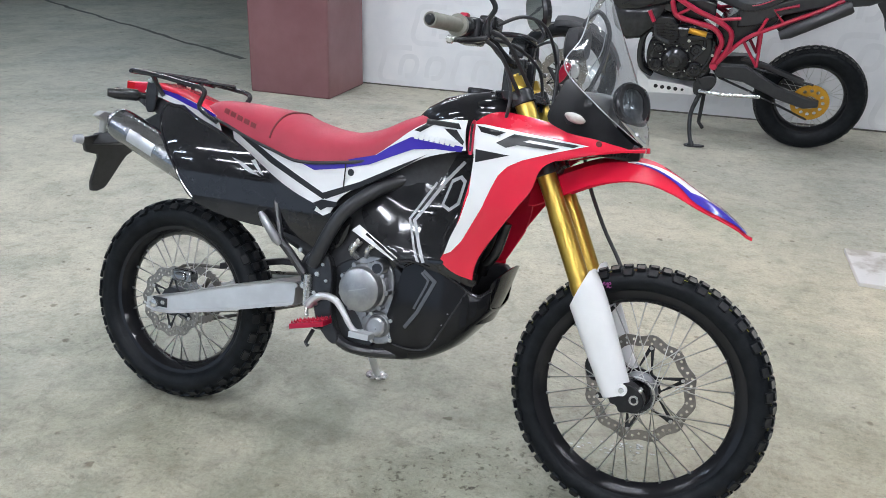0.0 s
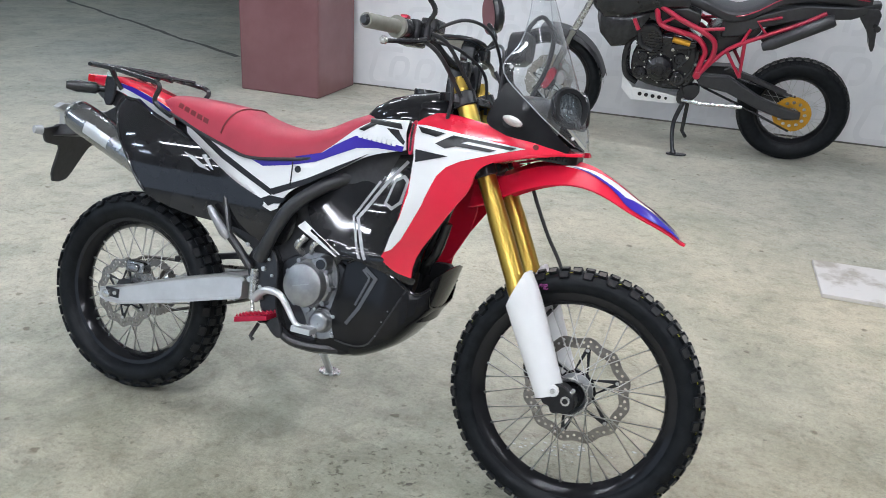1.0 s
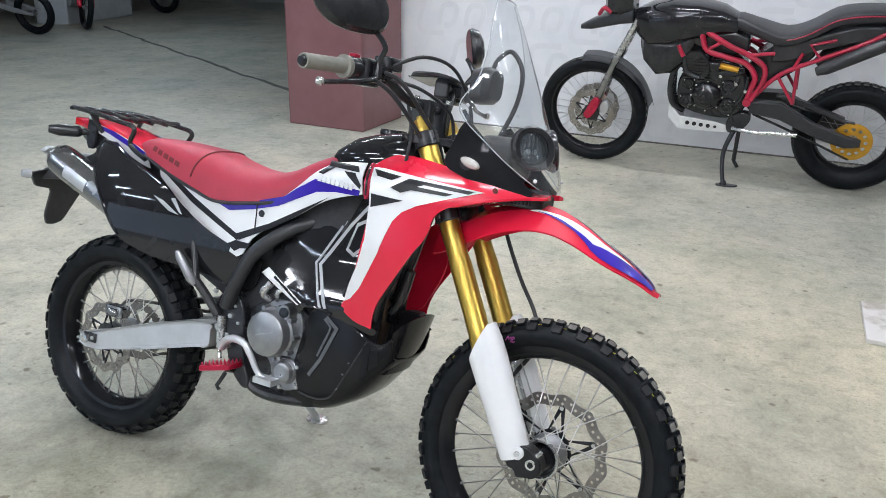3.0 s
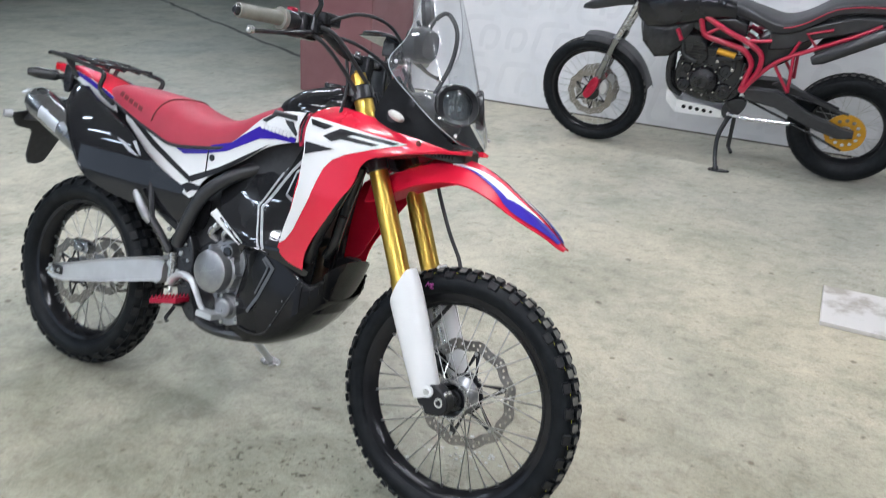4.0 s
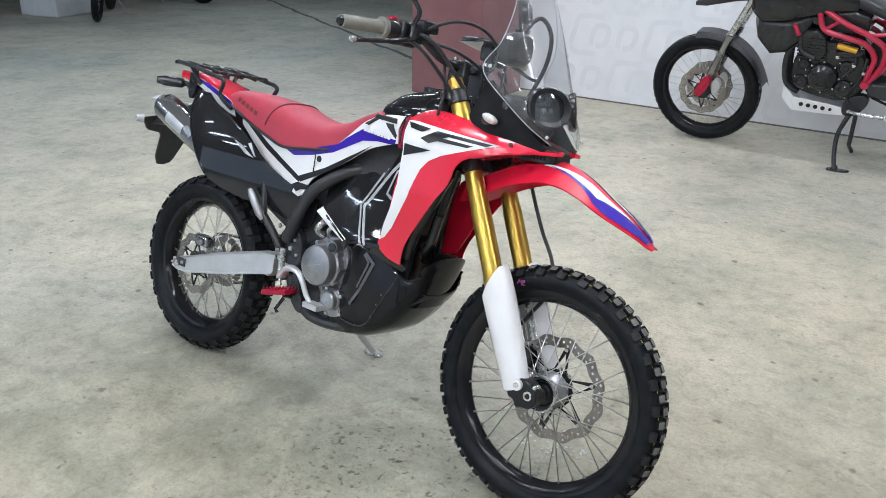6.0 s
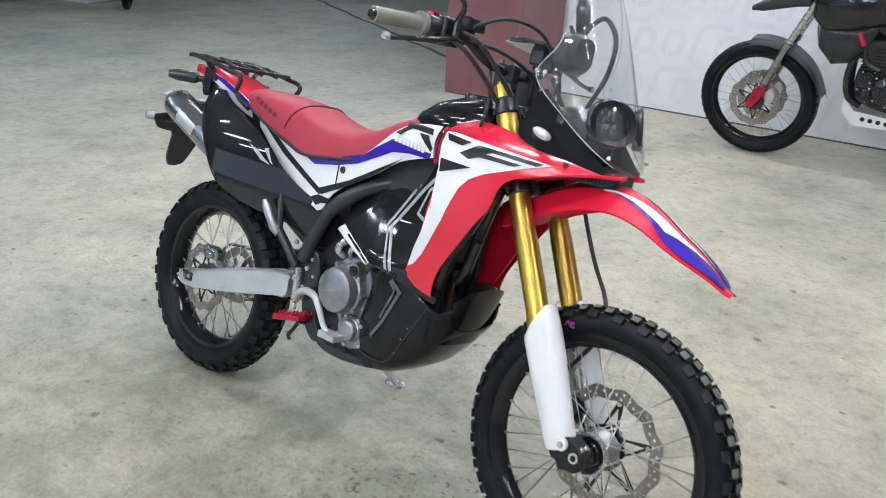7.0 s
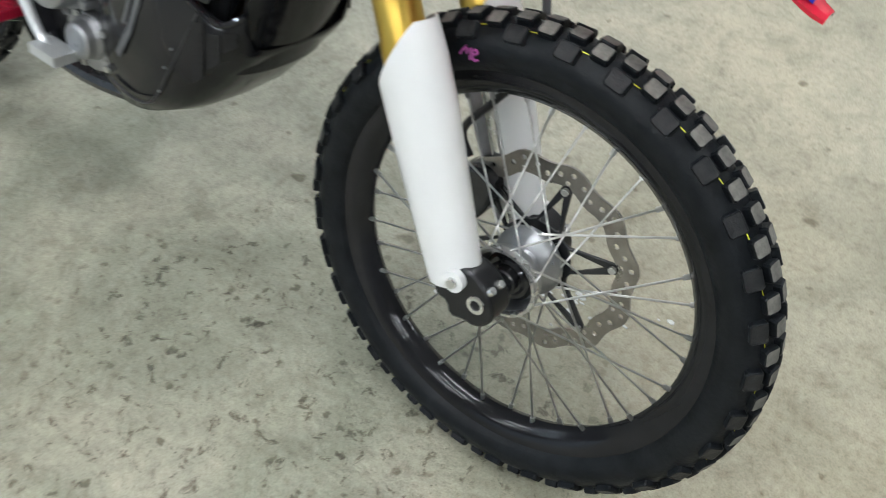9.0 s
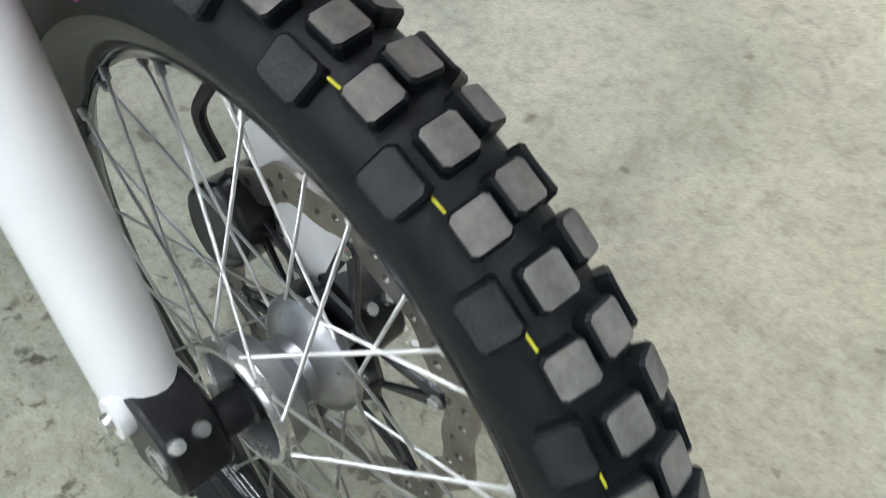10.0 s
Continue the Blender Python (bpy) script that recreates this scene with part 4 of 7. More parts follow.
for z, t in ((1.070, 0.022), (0.905, 0.036)):
    slab_pts = []
    c = fork_x(z)
    rows = []
    for zz in (z - t / 2, z + t / 2):
        x = fork_x(zz)
        ring = []
        for k in range(28):
            a = 2 * math.pi * k / 28
            ring.append(Vector((x - 0.02 + 0.058 * math.cos(a) * (1 if math.cos(a) > 0 else 1.15), (FY + 0.036) * math.sin(a) * (1.0 - 0.0 * k), zz)))
        rows.append(ring)
    rings(bm, rows)
    for s in (-1, 1):
        tube(bm, [fork_p(s * FY, z - t / 2 - 0.006), fork_p(s * FY, z + t / 2 + 0.006)], 0.032, 20)
part("yoke", steered(bm), SATIN, bike, "black fork yokes", bevel=0.003)
BAR = [(0.935, -0.425, 1.205), (0.955, -0.30, 1.212), (0.985, -0.20, 1.212), (1.02, -0.12, 1.165), (1.035, -0.05, 1.150), (1.035, 0.05, 1.150), (1.02, 0.12, 1.165), (0.985, 0.20, 1.212), (0.955, 0.30, 1.212), (0.935, 0.425, 1.205)]
bm = bmesh.new()
tube(bm, BAR, 0.0112, 14, 6)
bar = part("handlebar", steered(bm), SATIN, bike, "black steel handlebar")
bm = bmesh.new()
for s in (-1, 1):
    box(bm, (1.005, s * 0.045 - 0.016, 1.06), (1.062, s * 0.045 + 0.016, 1.17))
part("bar_clamp", steered(bm), SATIN, bar, bevel=0.006)
for s in (-1, 1):
    for x in (1.012, 1.055):
        bm = bmesh.new()
        tube(bm, [(x, s * 0.045, 1.168), (x, s * 0.045, 1.178)], 0.007, 8)
        part("clamp_bolt", steered(bm), STEEL, bar)
for s in (-1, 1):
    a, b = Vector((0.934, s * 0.430, 1.205)), Vector((0.953, s * 0.300, 1.212))
    d = (b - a).normalized()
    bm = bmesh.new()
    rr, pp = [], []
    for k in range(27):
        pp.append(a + (b - a) * k / 26)
        rr.append(0.0165 + (0.0012 if k % 2 else 0.0))
    tube(bm, pp, rr, 18)
    tube(bm, [b - d * 0.004, b + d * 0.010], [0.027, 0.025], 22)
    part("grip", steered(bm), GRIP, bar, "grey ribbed rubber grip")
    bm = bmesh.new()
    tube(bm, [a - d * 0.008, a - d * 0.001, a + d * 0.002], [0.009, 0.013, 0.014], 16)
    part("bar_end", steered(bm), SATIN, bar)
    # switch housing
    bm = bmesh.new()
    tube(bm, [b + d * 0.012, b + d * 0.020, b + d * 0.055, b + d * 0.062], [0.020, 0.025, 0.024, 0.018], 14)
    tube(bm, [b + d * 0.068, b + d * 0.095], 0.019, 12)
    part("switch_housing", steered(bm), SATIN, bar)
    c = b + d * 0.034
    for lo, hi in (((-0.012, -0.010, 0.020), (0.008, 0.012, 0.032)), ((-0.032, -0.008, -0.018), (-0.022, 0.008, -0.006))):
        bm = bmesh.new()
        box(bm, c + Vector(lo), c + Vector(hi))
        part("switch", steered(bm), CARMINE, bar, "red handlebar switch", bevel=0.003)
    # lever
    bm = bmesh.new()
    p0 = b + d * 0.085
    lv = [p0 + Vector((0.030, 0, -0.012)), p0 + Vector((0.048, -s * 0.0, -0.022)) - d * 0.04, p0 + Vector((0.052, 0, -0.030)) - d * 0.09, p0 + Vector((0.046, 0, -0.036)) - d * 0.15, p0 + Vector((0.050, 0, -0.040)) - d * 0.20, p0 + Vector((0.058, 0, -0.040)) - d * 0.225]
    tube(bm, lv, [0.009, 0.008, 0.007, 0.0055, 0.0055, 0.0085], 10, 5)
    part("lever", steered(bm), SATIN, bar, "slim black hand lever")
    bm = bmesh.new()
    tube(bm, [lv[-1] - Vector((0.009, 0, 0)), lv[-1] - Vector((0.005, 0, 0)), lv[-1] + Vector((0.005, 0, 0)), lv[-1] + Vector((0.009, 0, 0))], [0.004, 0.0095, 0.0095, 0.004], 12)
    part("lever_tip", steered(bm), STEEL, bar, "bright ball at the lever tip")
    bm = bmesh.new()
    box(bm, (p0.x + 0.004, p0.y - 0.020, p0.z - 0.022), (p0.x + 0.045, p0.y + 0.022, p0.z + 0.012))
    if s < 0:
        box(bm, (p0.x + 0.006, p0.y + 0.010, p0.z + 0.004), (p0.x + 0.050, p0.y + 0.075, p0.z + 0.036))
    part("lever_bracket", steered(bm), SATIN, bar, bevel=0.005)
    bm = bmesh.new()
    q = b + d * 0.075
    box(bm, q + Vector((-0.030, -0.032, -0.040)), q + Vector((0.028, 0.032, 0.024)))
    part("throttle_housing", steered(bm), SATIN, bar, bevel=0.008)
    bm = bmesh.new()
    q = b + d * 0.130
    box(bm, q + Vector((-0.022, -0.020, -0.030)), q + Vector((0.024, 0.020, 0.020)))
    part("cable_guide", steered(bm), SATIN, bar, bevel=0.006)
    # mirror on a cranked stem
    bm = bmesh.new()
    st = Vector((1.005, s * 0.235, 1.20))
    sp = [st, st + Vector((0.0, 0, 0.035)), st + Vector((0.016, s * 0.006, 0.066)), st + Vector((-0.002, s * 0.016, 0.095)), st + Vector((-0.020, s * 0.03, 0.110))]
    tube(bm, sp, 0.0065, 10, 6)
    tube(bm, [st + Vector((0, 0, -0.005)), st + Vector((0, 0, 0.030))], [0.012, 0.009], 10)
    part("mirror_stem", steered(bm), SATIN, bar)
    c = sp[-1] + Vector((-0.012, s * 0.045, 0.034))
    tilt = pose(0, 0, 0, 0, -12, 30 if s > 0 else -22)

    def outline(w, t):
        pts = [(-0.060, -0.030), (-0.030, -0.046), (0.040, -0.044), (0.078, -0.020), (0.086, 0.020), (0.060, 0.046), (-0.040, 0.046), (-0.066, 0.010)]
        return [c + tilt @ Vector((t, s * y * w * 1.35, z * w * 1.25)) for y, z in rounded(pts, 2)]
    bm = bmesh.new()
    rings(bm, [outline(1.0, -0.006), outline(1.04, 0.004), outline(0.92, 0.020), outline(0.5, 0.032)])
    part("mirror_housing", steered(bm), SATIN, bar, "black rear-view mirror")
    bm = bmesh.new()
    bm.faces.new([bm.verts.new(p) for p in outline(0.93, -0.0075)])
    part("mirror_glass", steered(bm), MIRROR, bar)

# small display on the left of the bar
bm = bmesh.new()
slab(bm, rounded([(-0.085, -0.05), (0.085, -0.05), (0.085, 0.05), (-0.085, 0.05)], 2), -0.006, 0.006)
bm.transform(pose(0.95, 0.155, 1.238, 78, 0, -25))
part("bar_display", bm, SATIN, bike, "dark bar-mounted display", bevel=0.004)
bm = bmesh.new()
slab(bm, [(-0.075, -0.04), (0.075, -0.04), (0.075, 0.04), (-0.075, 0.04)], 0.006, 0.0085)
bm.transform(pose(0.95, 0.155, 1.238, 78, 0, -25) @ Matrix.Rotation(math.pi, 4, "X"))
part("display_glass", bm, material("dark_display_glass", (0.030, 0.036, 0.044), 0.10, other=(0.022, 0.028, 0.034), scale=12), bike, "dark glossy display glass")

# cables from the bar into the fairing
for i, pts in enumerate(([(0.99, -0.22, 1.215), (1.04, -0.19, 1.20), (1.075, -0.12, 1.13), (1.10, -0.06, 1.06), (1.12, -0.04, 0.97)],
                         [(0.98, -0.24, 1.20), (1.03, -0.21, 1.17), (1.06, -0.13, 1.10), (1.09, -0.07, 1.02), (1.10, -0.05, 0.94)],
                         [(1.0, -0.20, 1.22), (1.06, -0.13, 1.265), (1.10, -0.03, 1.25), (1.12, 0.05, 1.16), (1.13, 0.06, 1.05)],
                         [(0.99, 0.22, 1.22), (1.07, 0.15, 1.24), (1.12, 0.05, 1.18), (1.13, 0.02, 1.05)],
                         [(1.0, -0.18, 1.20), (1.05, -0.10, 1.19), (1.09, 0.0, 1.14), (1.10, 0.02, 1.04)],
                         [(1.02, -0.10, 1.15), (1.05, -0.12, 1.08), (1.05, -0.13, 1.01), (1.03, -0.10, 0.95)])):
    bm = bmesh.new()
    tube(bm, pts, 0.0055 if i < 2 else 0.0045, 8, 8)
    part("cable", bm, MATTE, bike)

# seat
S_TOP = curve1([(0.10, 0.948), (0.125, 0.963), (0.19, 0.967), (0.28, 0.964), (0.38, 0.956), (0.44, 0.938), (0.52, 0.924), (0.60, 0.924), (0.68, 0.945), (0.76, 0.985), (0.87, 1.018)])
S_BOT = curve1([(0.10, 0.930), (0.15, 0.914), (0.20, 0.900), (0.27, 0.876), (0.38, 0.846), (0.46, 0.828), (0.58, 0.840), (0.68, 0.860), (0.73, 0.894), (0.80, 0.950), (0.87, 0.994)])
S_HALF = curve1([(0.10, 0.074), (0.14, 0.092), (0.20, 0.106), (0.45, 0.128), (0.62, 0.130), (0.72, 0.120), (0.80, 0.100), (0.87, 0.070)])
bm = bmesh.new()
rows = []
for i in range(45):
    x = 0.102 + 0.765 * i / 44
    zt, zb, h = S_TOP(x), S_BOT(x), S_HALF(x)
    ring = []
    top = max(zt - zb, 0.008)
    for k in range(25):
        a = math.pi * k / 24
        c, s = math.cos(a), math.sin(a)
        ring.append(Vector((x, -h * math.copysign(abs(c) ** 0.62, c) * (1 - 0.14 * s), zb + top * s ** 0.55)))
    ring += [Vector((x, h * 0.9 * t, zb - 0.006)) for t in (0.8, 0.0, -0.8)]
    rows.append(ring)
rings(bm, rows)
seat = part("seat", bm, SEAT, bike, "red vinyl seat with a stepped pillion part", angle=60)


def seat_half(x, z):
    zt, zb, h = S_TOP(x), S_BOT(x), S_HALF(x)
    s = min(max((z - zb) / max(zt - zb, 0.01), 0.0), 1.0) ** (1 / 0.55)
    c = math.sqrt(max(0.0, 1 - s * s))
    return h * c ** 0.62 * (1 - 0.14 * s)


# piping across the seat step, and the maker's printed bars
bm = bmesh.new()
pts = []
for k in range(25):
    a = math.pi * (k + 0.5) / 25
    c, s = math.cos(a), math.sin(a)
    x = 0.385 - 0.03 * (1 - s)
    zt, zb, h = S_TOP(x), S_BOT(x), S_HALF(x)
    pts.append((x, -h * math.copysign(abs(c) ** 0.62, c) * (1 - 0.14 * s), zb + (zt - zb) * s ** 0.55 + 0.001))
tube(bm, pts, 0.0030, 8)
part("piping", bm, SEATDARK, seat)
for i in range(5):
    x0 = 0.182 + i * 0.0258
    z0 = 0.9385 - (x0 - 0.182) * 0.29
    part("printed_bar", shell([(x0, z0 - 0.0075), (x0 + 0.019, z0 - 0.0125), (x0 + 0.019, z0 + 0.0015), (x0, z0 + 0.0065)], seat_half, -1, 0.001, 0.01, 0.0012, 0), SEATDARK, seat)
for s in (-1, 1):
    bm = bmesh.new()
    edge = [(x, s * (S_HALF(x) + 0.002), S_BOT(x) - 0.004) for x in [0.107 + 0.763 * i / 40 for i in range(41)]]
    tube(bm, edge, 0.0048, 8)
    part("seat_edge", bm, MATTE, seat)

# bodywork
def nudge(poly, a=0.004, b=0.038):
    return [(p[0] + a + b * (1 - p[1]), p[1] + 0.003 + 0.012 * (1 - p[1]), *p[2:]) for p in poly]


def panel(name, poly, half, mat, parent, label="", sides=(-1, 1), thick=0.004, lift=0.0, soft=2, bevel=0.0012, cell=0.02):
    out = []
    for s in sides:
        out.append(part(name, shell(poly, half, s, thick, cell, lift, soft), mat, parent, label, bevel=bevel, angle=50))
    return out


def decal(name, poly, half, mat, parents, level=1, soft=0, label="", lift=0.0):
    for s, p in zip((-1, 1), parents):
        part(name, shell(poly, half, s, 0.0012, 0.02, lift + 0.0018 * level, soft), mat, p, label, angle=60)


bm = bmesh.new()
st = [(0.00, 0.045, 0.80, 0.90), (0.12, 0.060, 0.72, 0.91), (0.28, 0.075, 0.63, 0.86), (0.36, 0.080, 0.60, 0.84), (0.46, 0.085, 0.56, 0.82), (0.56, 0.090, 0.50, 0.82), (0.64, 0.095, 0.55, 0.83), (0.76, 0.10, 0.58, 0.88), (0.88, 0.105, 0.60, 0.95), (0.95, 0.085, 0.62, 0.98), (0.99, 0.045, 0.66, 0.99)]
rows = []
for x, h, z0, z1 in st:
    c = 0.02
    rows.append([(x, -h + c, z0), (x, h - c, z0), (x, h, z0 + c), (x, h, z1 - c), (x, h - c, z1), (x, -h + c, z1), (x, -h, z1 - c), (x, -h, z0 + c)])
rings(bm, rows)
part("inner_body", bm, MATTE, bike)

side_panel = panel("side_panel", nudge([(0.207, 0.900, 1), (0.36, 0.853), (0.471, 0.824), (0.58, 0.832), (0.67, 0.850), (0.731, 0.894), (0.80, 0.950), (0.86, 0.985), (0.952, 0.992, 1), (0.968, 0.915, 1), (0.88, 0.893), (0.826, 0.872), (0.743, 0.82), (0.655, 0.777),
                                      (0.602, 0.742), (0.583, 0.716, 1), (0.570, 0.688, 1), (0.548, 0.676, 1), (0.462, 0.706), (0.374, 0.751), (0.325, 0.782), (0.219, 0.855, 1)], 0.004, 0.01), side, WHITE, bike, "white side panel with blue and black stripes")
decal("black_stripe", nudge([(0.203, 0.888), (0.36, 0.800), (0.545, 0.722), (0.553, 0.735), (0.37, 0.816), (0.21, 0.898)], 0.004, 0.01), side, BLACKP, side_panel)
decal("black_stripe", nudge([(0.535, 0.738), (0.655, 0.788), (0.75, 0.838), (0.855, 0.890), (0.745, 0.822), (0.655, 0.772), (0.552, 0.724)], 0.004, 0.01), side, BLACKP, side_panel)
decal("blue_stripe", [(0.455, 0.824), (0.602, 0.845), (0.703, 0.873), (0.743, 0.900), (0.806, 0.934), (0.965, 0.927), (0.962, 0.913), (0.881, 0.911), (0.815, 0.902), (0.745, 0.872), (0.686, 0.845), (0.60, 0.822), (0.513, 0.806)], side, BLUE, side_panel)
decal("black_print", [(0.838, 0.987), (0.937, 0.984), (0.950, 0.970), (0.842, 0.973)], side, BLACKP, side_panel)
decal("black_print", [(0.812, 0.952), (0.842, 0.973), (0.866, 0.973), (0.832, 0.950)], side, BLACKP, side_panel)
decal("black_print", [(0.900, 0.967), (0.938, 0.967), (0.966, 0.940), (0.962, 0.931)], side, BLACKP, side_panel)
decal("black_print", [(0.520, 0.714), (0.548, 0.728), (0.604, 0.727), (0.592, 0.712), (0.566, 0.708), (0.548, 0.697)], side, BLACKP, side_panel, 2)
for i in range(8):
    x = 0.815 + i * 0.016
    decal("printed_bar", [(x, 0.931 - i * 0.0009), (x + 0.012, 0.930 - i * 0.0009), (x + 0.016, 0.944 - i * 0.0009), (x + 0.004, 0.945 - i * 0.0009)], side, WHITE, side_panel, 2)
for s, p in zip((-1, 1), side_panel):
    bm = bmesh.new()
    bolt(bm, (0.63, s * (side(0.63, 0.815) + 0.001), 0.815), 0.010, 0.003, s, 14)
    part("panel_bolt", bm, SATIN, p)
    bm = bmesh.new()
    tube(bm, [(0.612, s * (side(0.612, z) + 0.002), z) for z in (0.838, 0.82, 0.80, 0.78, 0.765)], 0.0018, 6)
    part("panel_gap", bm, SATIN, p)

# black tail panel over the silencer
tail_panel = panel("tail_panel", [(-0.034, 0.895), (-0.043, 0.928), (-0.026, 0.941), (0.006, 0.936), (0.040, 0.937, 1), (0.109, 0.909), (0.172, 0.889), (0.276, 0.849), (0.36, 0.795), (0.43, 0.750), (0.51, 0.715), (0.59, 0.695), (0.640, 0.690, 1), (0.632, 0.64), (0.605, 0.595), (0.545, 0.572, 1), (0.47, 0.612), (0.39, 0.622),
                                      (0.31, 0.626), (0.22, 0.642), (0.142, 0.668), (0.104, 0.712), (0.064, 0.767), (0.024, 0.812), (-0.016, 0.862)], rear_side, BLACK, bike, "gloss black tail side panel", soft=2)
decal("silver_print", [(0.262, 0.809), (0.296, 0.800), (0.358, 0.766), (0.320, 0.774)], rear_side, SILVER_PRINT, tail_panel)
decal("silver_print", [(0.322, 0.808), (0.334, 0.812), (0.366, 0.770), (0.356, 0.774)], rear_side, SILVER_PRINT, tail_panel)

# tail cowl, light, rack
bm = bmesh.new()
rows = []
for x, h, z0, z1 in ((-0.205, 0.034, 0.958, 0.990), (-0.15, 0.046, 0.950, 0.994), (-0.09, 0.056, 0.945, 0.995), (-0.02, 0.075, 0.92, 0.982), (0.08, 0.090, 0.90, 0.952), (0.18, 0.092, 0.885, 0.925)):
    rows.append([Vector((x, h * math.copysign(abs(math.cos(a)) ** 0.5, math.cos(a)), (z0 + z1) / 2 + (z1 - z0) / 2 * math.copysign(abs(math.sin(a)) ** 0.5, math.sin(a)))) for a in (2 * math.pi * k / 20 for k in range(20))])
rings(bm, rows)
part("tail_cowl", bm, RED, bike, "red tail cowl")


def tail_half(x, z):
    return float(np.interp(x, [-0.205, -0.15, -0.09, -0.02, 0.08, 0.18], [0.036, 0.048, 0.058, 0.078, 0.0925, 0.0945])) + 0.002


ts = panel("tail_stripe", [(-0.150, 0.960, 1), (-0.135, 0.982, 1), (0.0, 0.966), (0.10, 0.940), (0.155, 0.918, 1), (0.175, 0.876, 1), (0.13, 0.886), (0.06, 0.911), (-0.03, 0.941)], tail_half, WHITE, bike, "white tail strip")
decal("blue_stripe", [(-0.135, 0.982), (0.0, 0.966), (0.10, 0.940), (0.152, 0.920), (0.156, 0.905), (0.09, 0.926), (-0.02, 0.955), (-0.10, 0.969)], tail_half, BLUE, ts)
bm = bmesh.new()
rings(bm, [[Vector((x, y * w, 0.975 + z * h)) for y, z in ((-1, -0.7), (-0.7, -1), (0.7, -1), (1, -0.7), (1, 0.7), (0.7, 1), (-0.7, 1), (-1, 0.7))] for x, w, h in ((-0.202, 0.030, 0.014), (-0.225, 0.028, 0.015), (-0.246, 0.020, 0.015), (-0.250, 0.012, 0.010))])
part("tail_light", bm, TAIL_LENS, bike, "red tail light lens")
bm = bmesh.new()
rings(bm, [[Vector((x, -h, z0)), Vector((x, h, z0)), Vector((x, h * 0.8, z1)), Vector((x, -h * 0.8, z1))] for x, h, z0, z1 in ((-0.205, 0.030, 0.935, 0.958), (-0.15, 0.052, 0.915, 0.952), (-0.05, 0.066, 0.885, 0.945), (0.06, 0.070, 0.860, 0.915))])
part("tail_bracket", bm, MATTE, bike, "black tail bracket", bevel=0.006)
for s in (-1, 1):
    bm = bmesh.new()
    slab(bm, rounded([(-0.125, 0.90), (-0.092, 0.90), (-0.085, 0.96), (-0.092, 1.012), (-0.118, 1.012), (-0.128, 0.96)], 1), s * 0.062, s * 0.074)
    part("rack_bracket", bm, SATIN, bike, bevel=0.003)
    studs("rack_bolt", [(-0.105, s * 0.074, 0.998)], 0.009, 0.010, s, STEEL, bike, 12)
for s in (-1, 1):
    bm = bmesh.new()
    rail = [(-0.160, s * 0.02, 1.018), (-0.168, s * 0.08, 1.018), (-0.140, s * 0.112, 1.020), (-0.03, s * 0.120, 1.012), (0.06, s * 0.122, 1.000), (0.108, s * 0.120, 0.993), (0.122, s * 0.118, 0.978), (0.105, s * 0.112, 0.935), (0.165, s * 0.106, 0.900)]
    tube(bm, rail, 0.0075, 10, 5)
    tube(bm, [(-0.075, s * 0.11, 1.016), (-0.075, s * 0.085, 0.985), (-0.06, s * 0.07, 0.955)], 0.007, 8, 4)
    part("rack_rail", bm, SATIN, bike, "black steel rack rail")
bm = bmesh.new()
for y in (-0.06, 0.0, 0.06):
    tube(bm, [(-0.155, y, 1.022), (-0.03, y, 1.016), (0.07, y, 1.002)], 0.006, 8)
for x in (-0.15, -0.05, 0.06):
    tube(bm, [(x, -0.12, 1.018 - max(0, x) * 0.15), (x, 0.12, 1.018 - max(0, x) * 0.15)], 0.006, 8)
part("rack_grid", bm, SATIN, bike, "black luggage rack grid")
# rear blinkers, plate bracket
for s in (-1, 1):
    bm = bmesh.new()
    a = Vector((-0.105, s * 0.040, 0.948))
    b = Vector((-0.205, s * 0.150, 0.945))
    tube(bm, [a, a + (b - a) * 0.35, a + (b - a) * 0.42, a + (b - a) * 0.8, b], [0.010, 0.010, 0.018, 0.019, 0.012], 14)
    part("rear_blinker", bm, SATIN, bike, "black rear indicator")
bm = bmesh.new()
P = rounded([(-0.105, 0.793), (-0.068, 0.746), (-0.001, 0.736), (0.014, 0.640), (0.034, 0.607), (0.062, 0.605), (0.092, 0.618), (0.122, 0.732), (0.147, 0.751), (0.120, 0.800), (0.068, 0.818), (-0.02, 0.812)], 1, 0.12)
a = [bm.verts.new((-0.335 - 0.45 * (0.805 - z), y, z)) for y, z in P]
b = [bm.verts.new((-0.335 - 0.45 * (0.805 - z) + 0.012, y, z)) for y, z in P]
bm.faces.new(a)
bm.faces.new(b)
for i in range(len(P)):
    bm.faces.new((a[i], a[(i + 1) % len(P)], b[(i + 1) % len(P)], b[i]))
plate = part("plate_bracket", bm, MATTE, bike, "black number plate bracket and mudflap", bevel=0.002)
bm = bmesh.new()
rows = []
for x, h, z0, z1 in ((-0.345, 0.060, 0.770, 0.808), (-0.26, 0.040, 0.785, 0.83), (-0.15, 0.036, 0.82, 0.88), (-0.04, 0.05, 0.86, 0.94)):
    rows.append([(x, -h, z0), (x, h, z0), (x, h * 0.8, z1), (x, -h * 0.8, z1)])
rings(bm, rows)
part("bracket_arm", bm, MATTE, plate, bevel=0.005)
bm = bmesh.new()
P = [(-0.100, 0.868), (-0.081, 0.884), (-0.017, 0.882), (0.018, 0.812), (-0.038, 0.804), (-0.060, 0.852)]
rings(bm, [[Vector((-0.335 - 0.45 * (0.805 - z) + k, y, z)) for y, z in P] for k in (0.0, 0.026)])
part("rear_marker", bm, BRUSHED, plate, "grey plate lamp housing", bevel=0.004)
bm = bmesh.new()
tube(bm, [(-0.342, -0.098, 0.788), (-0.350, -0.122, 0.788)], [0.016, 0.012], 12)
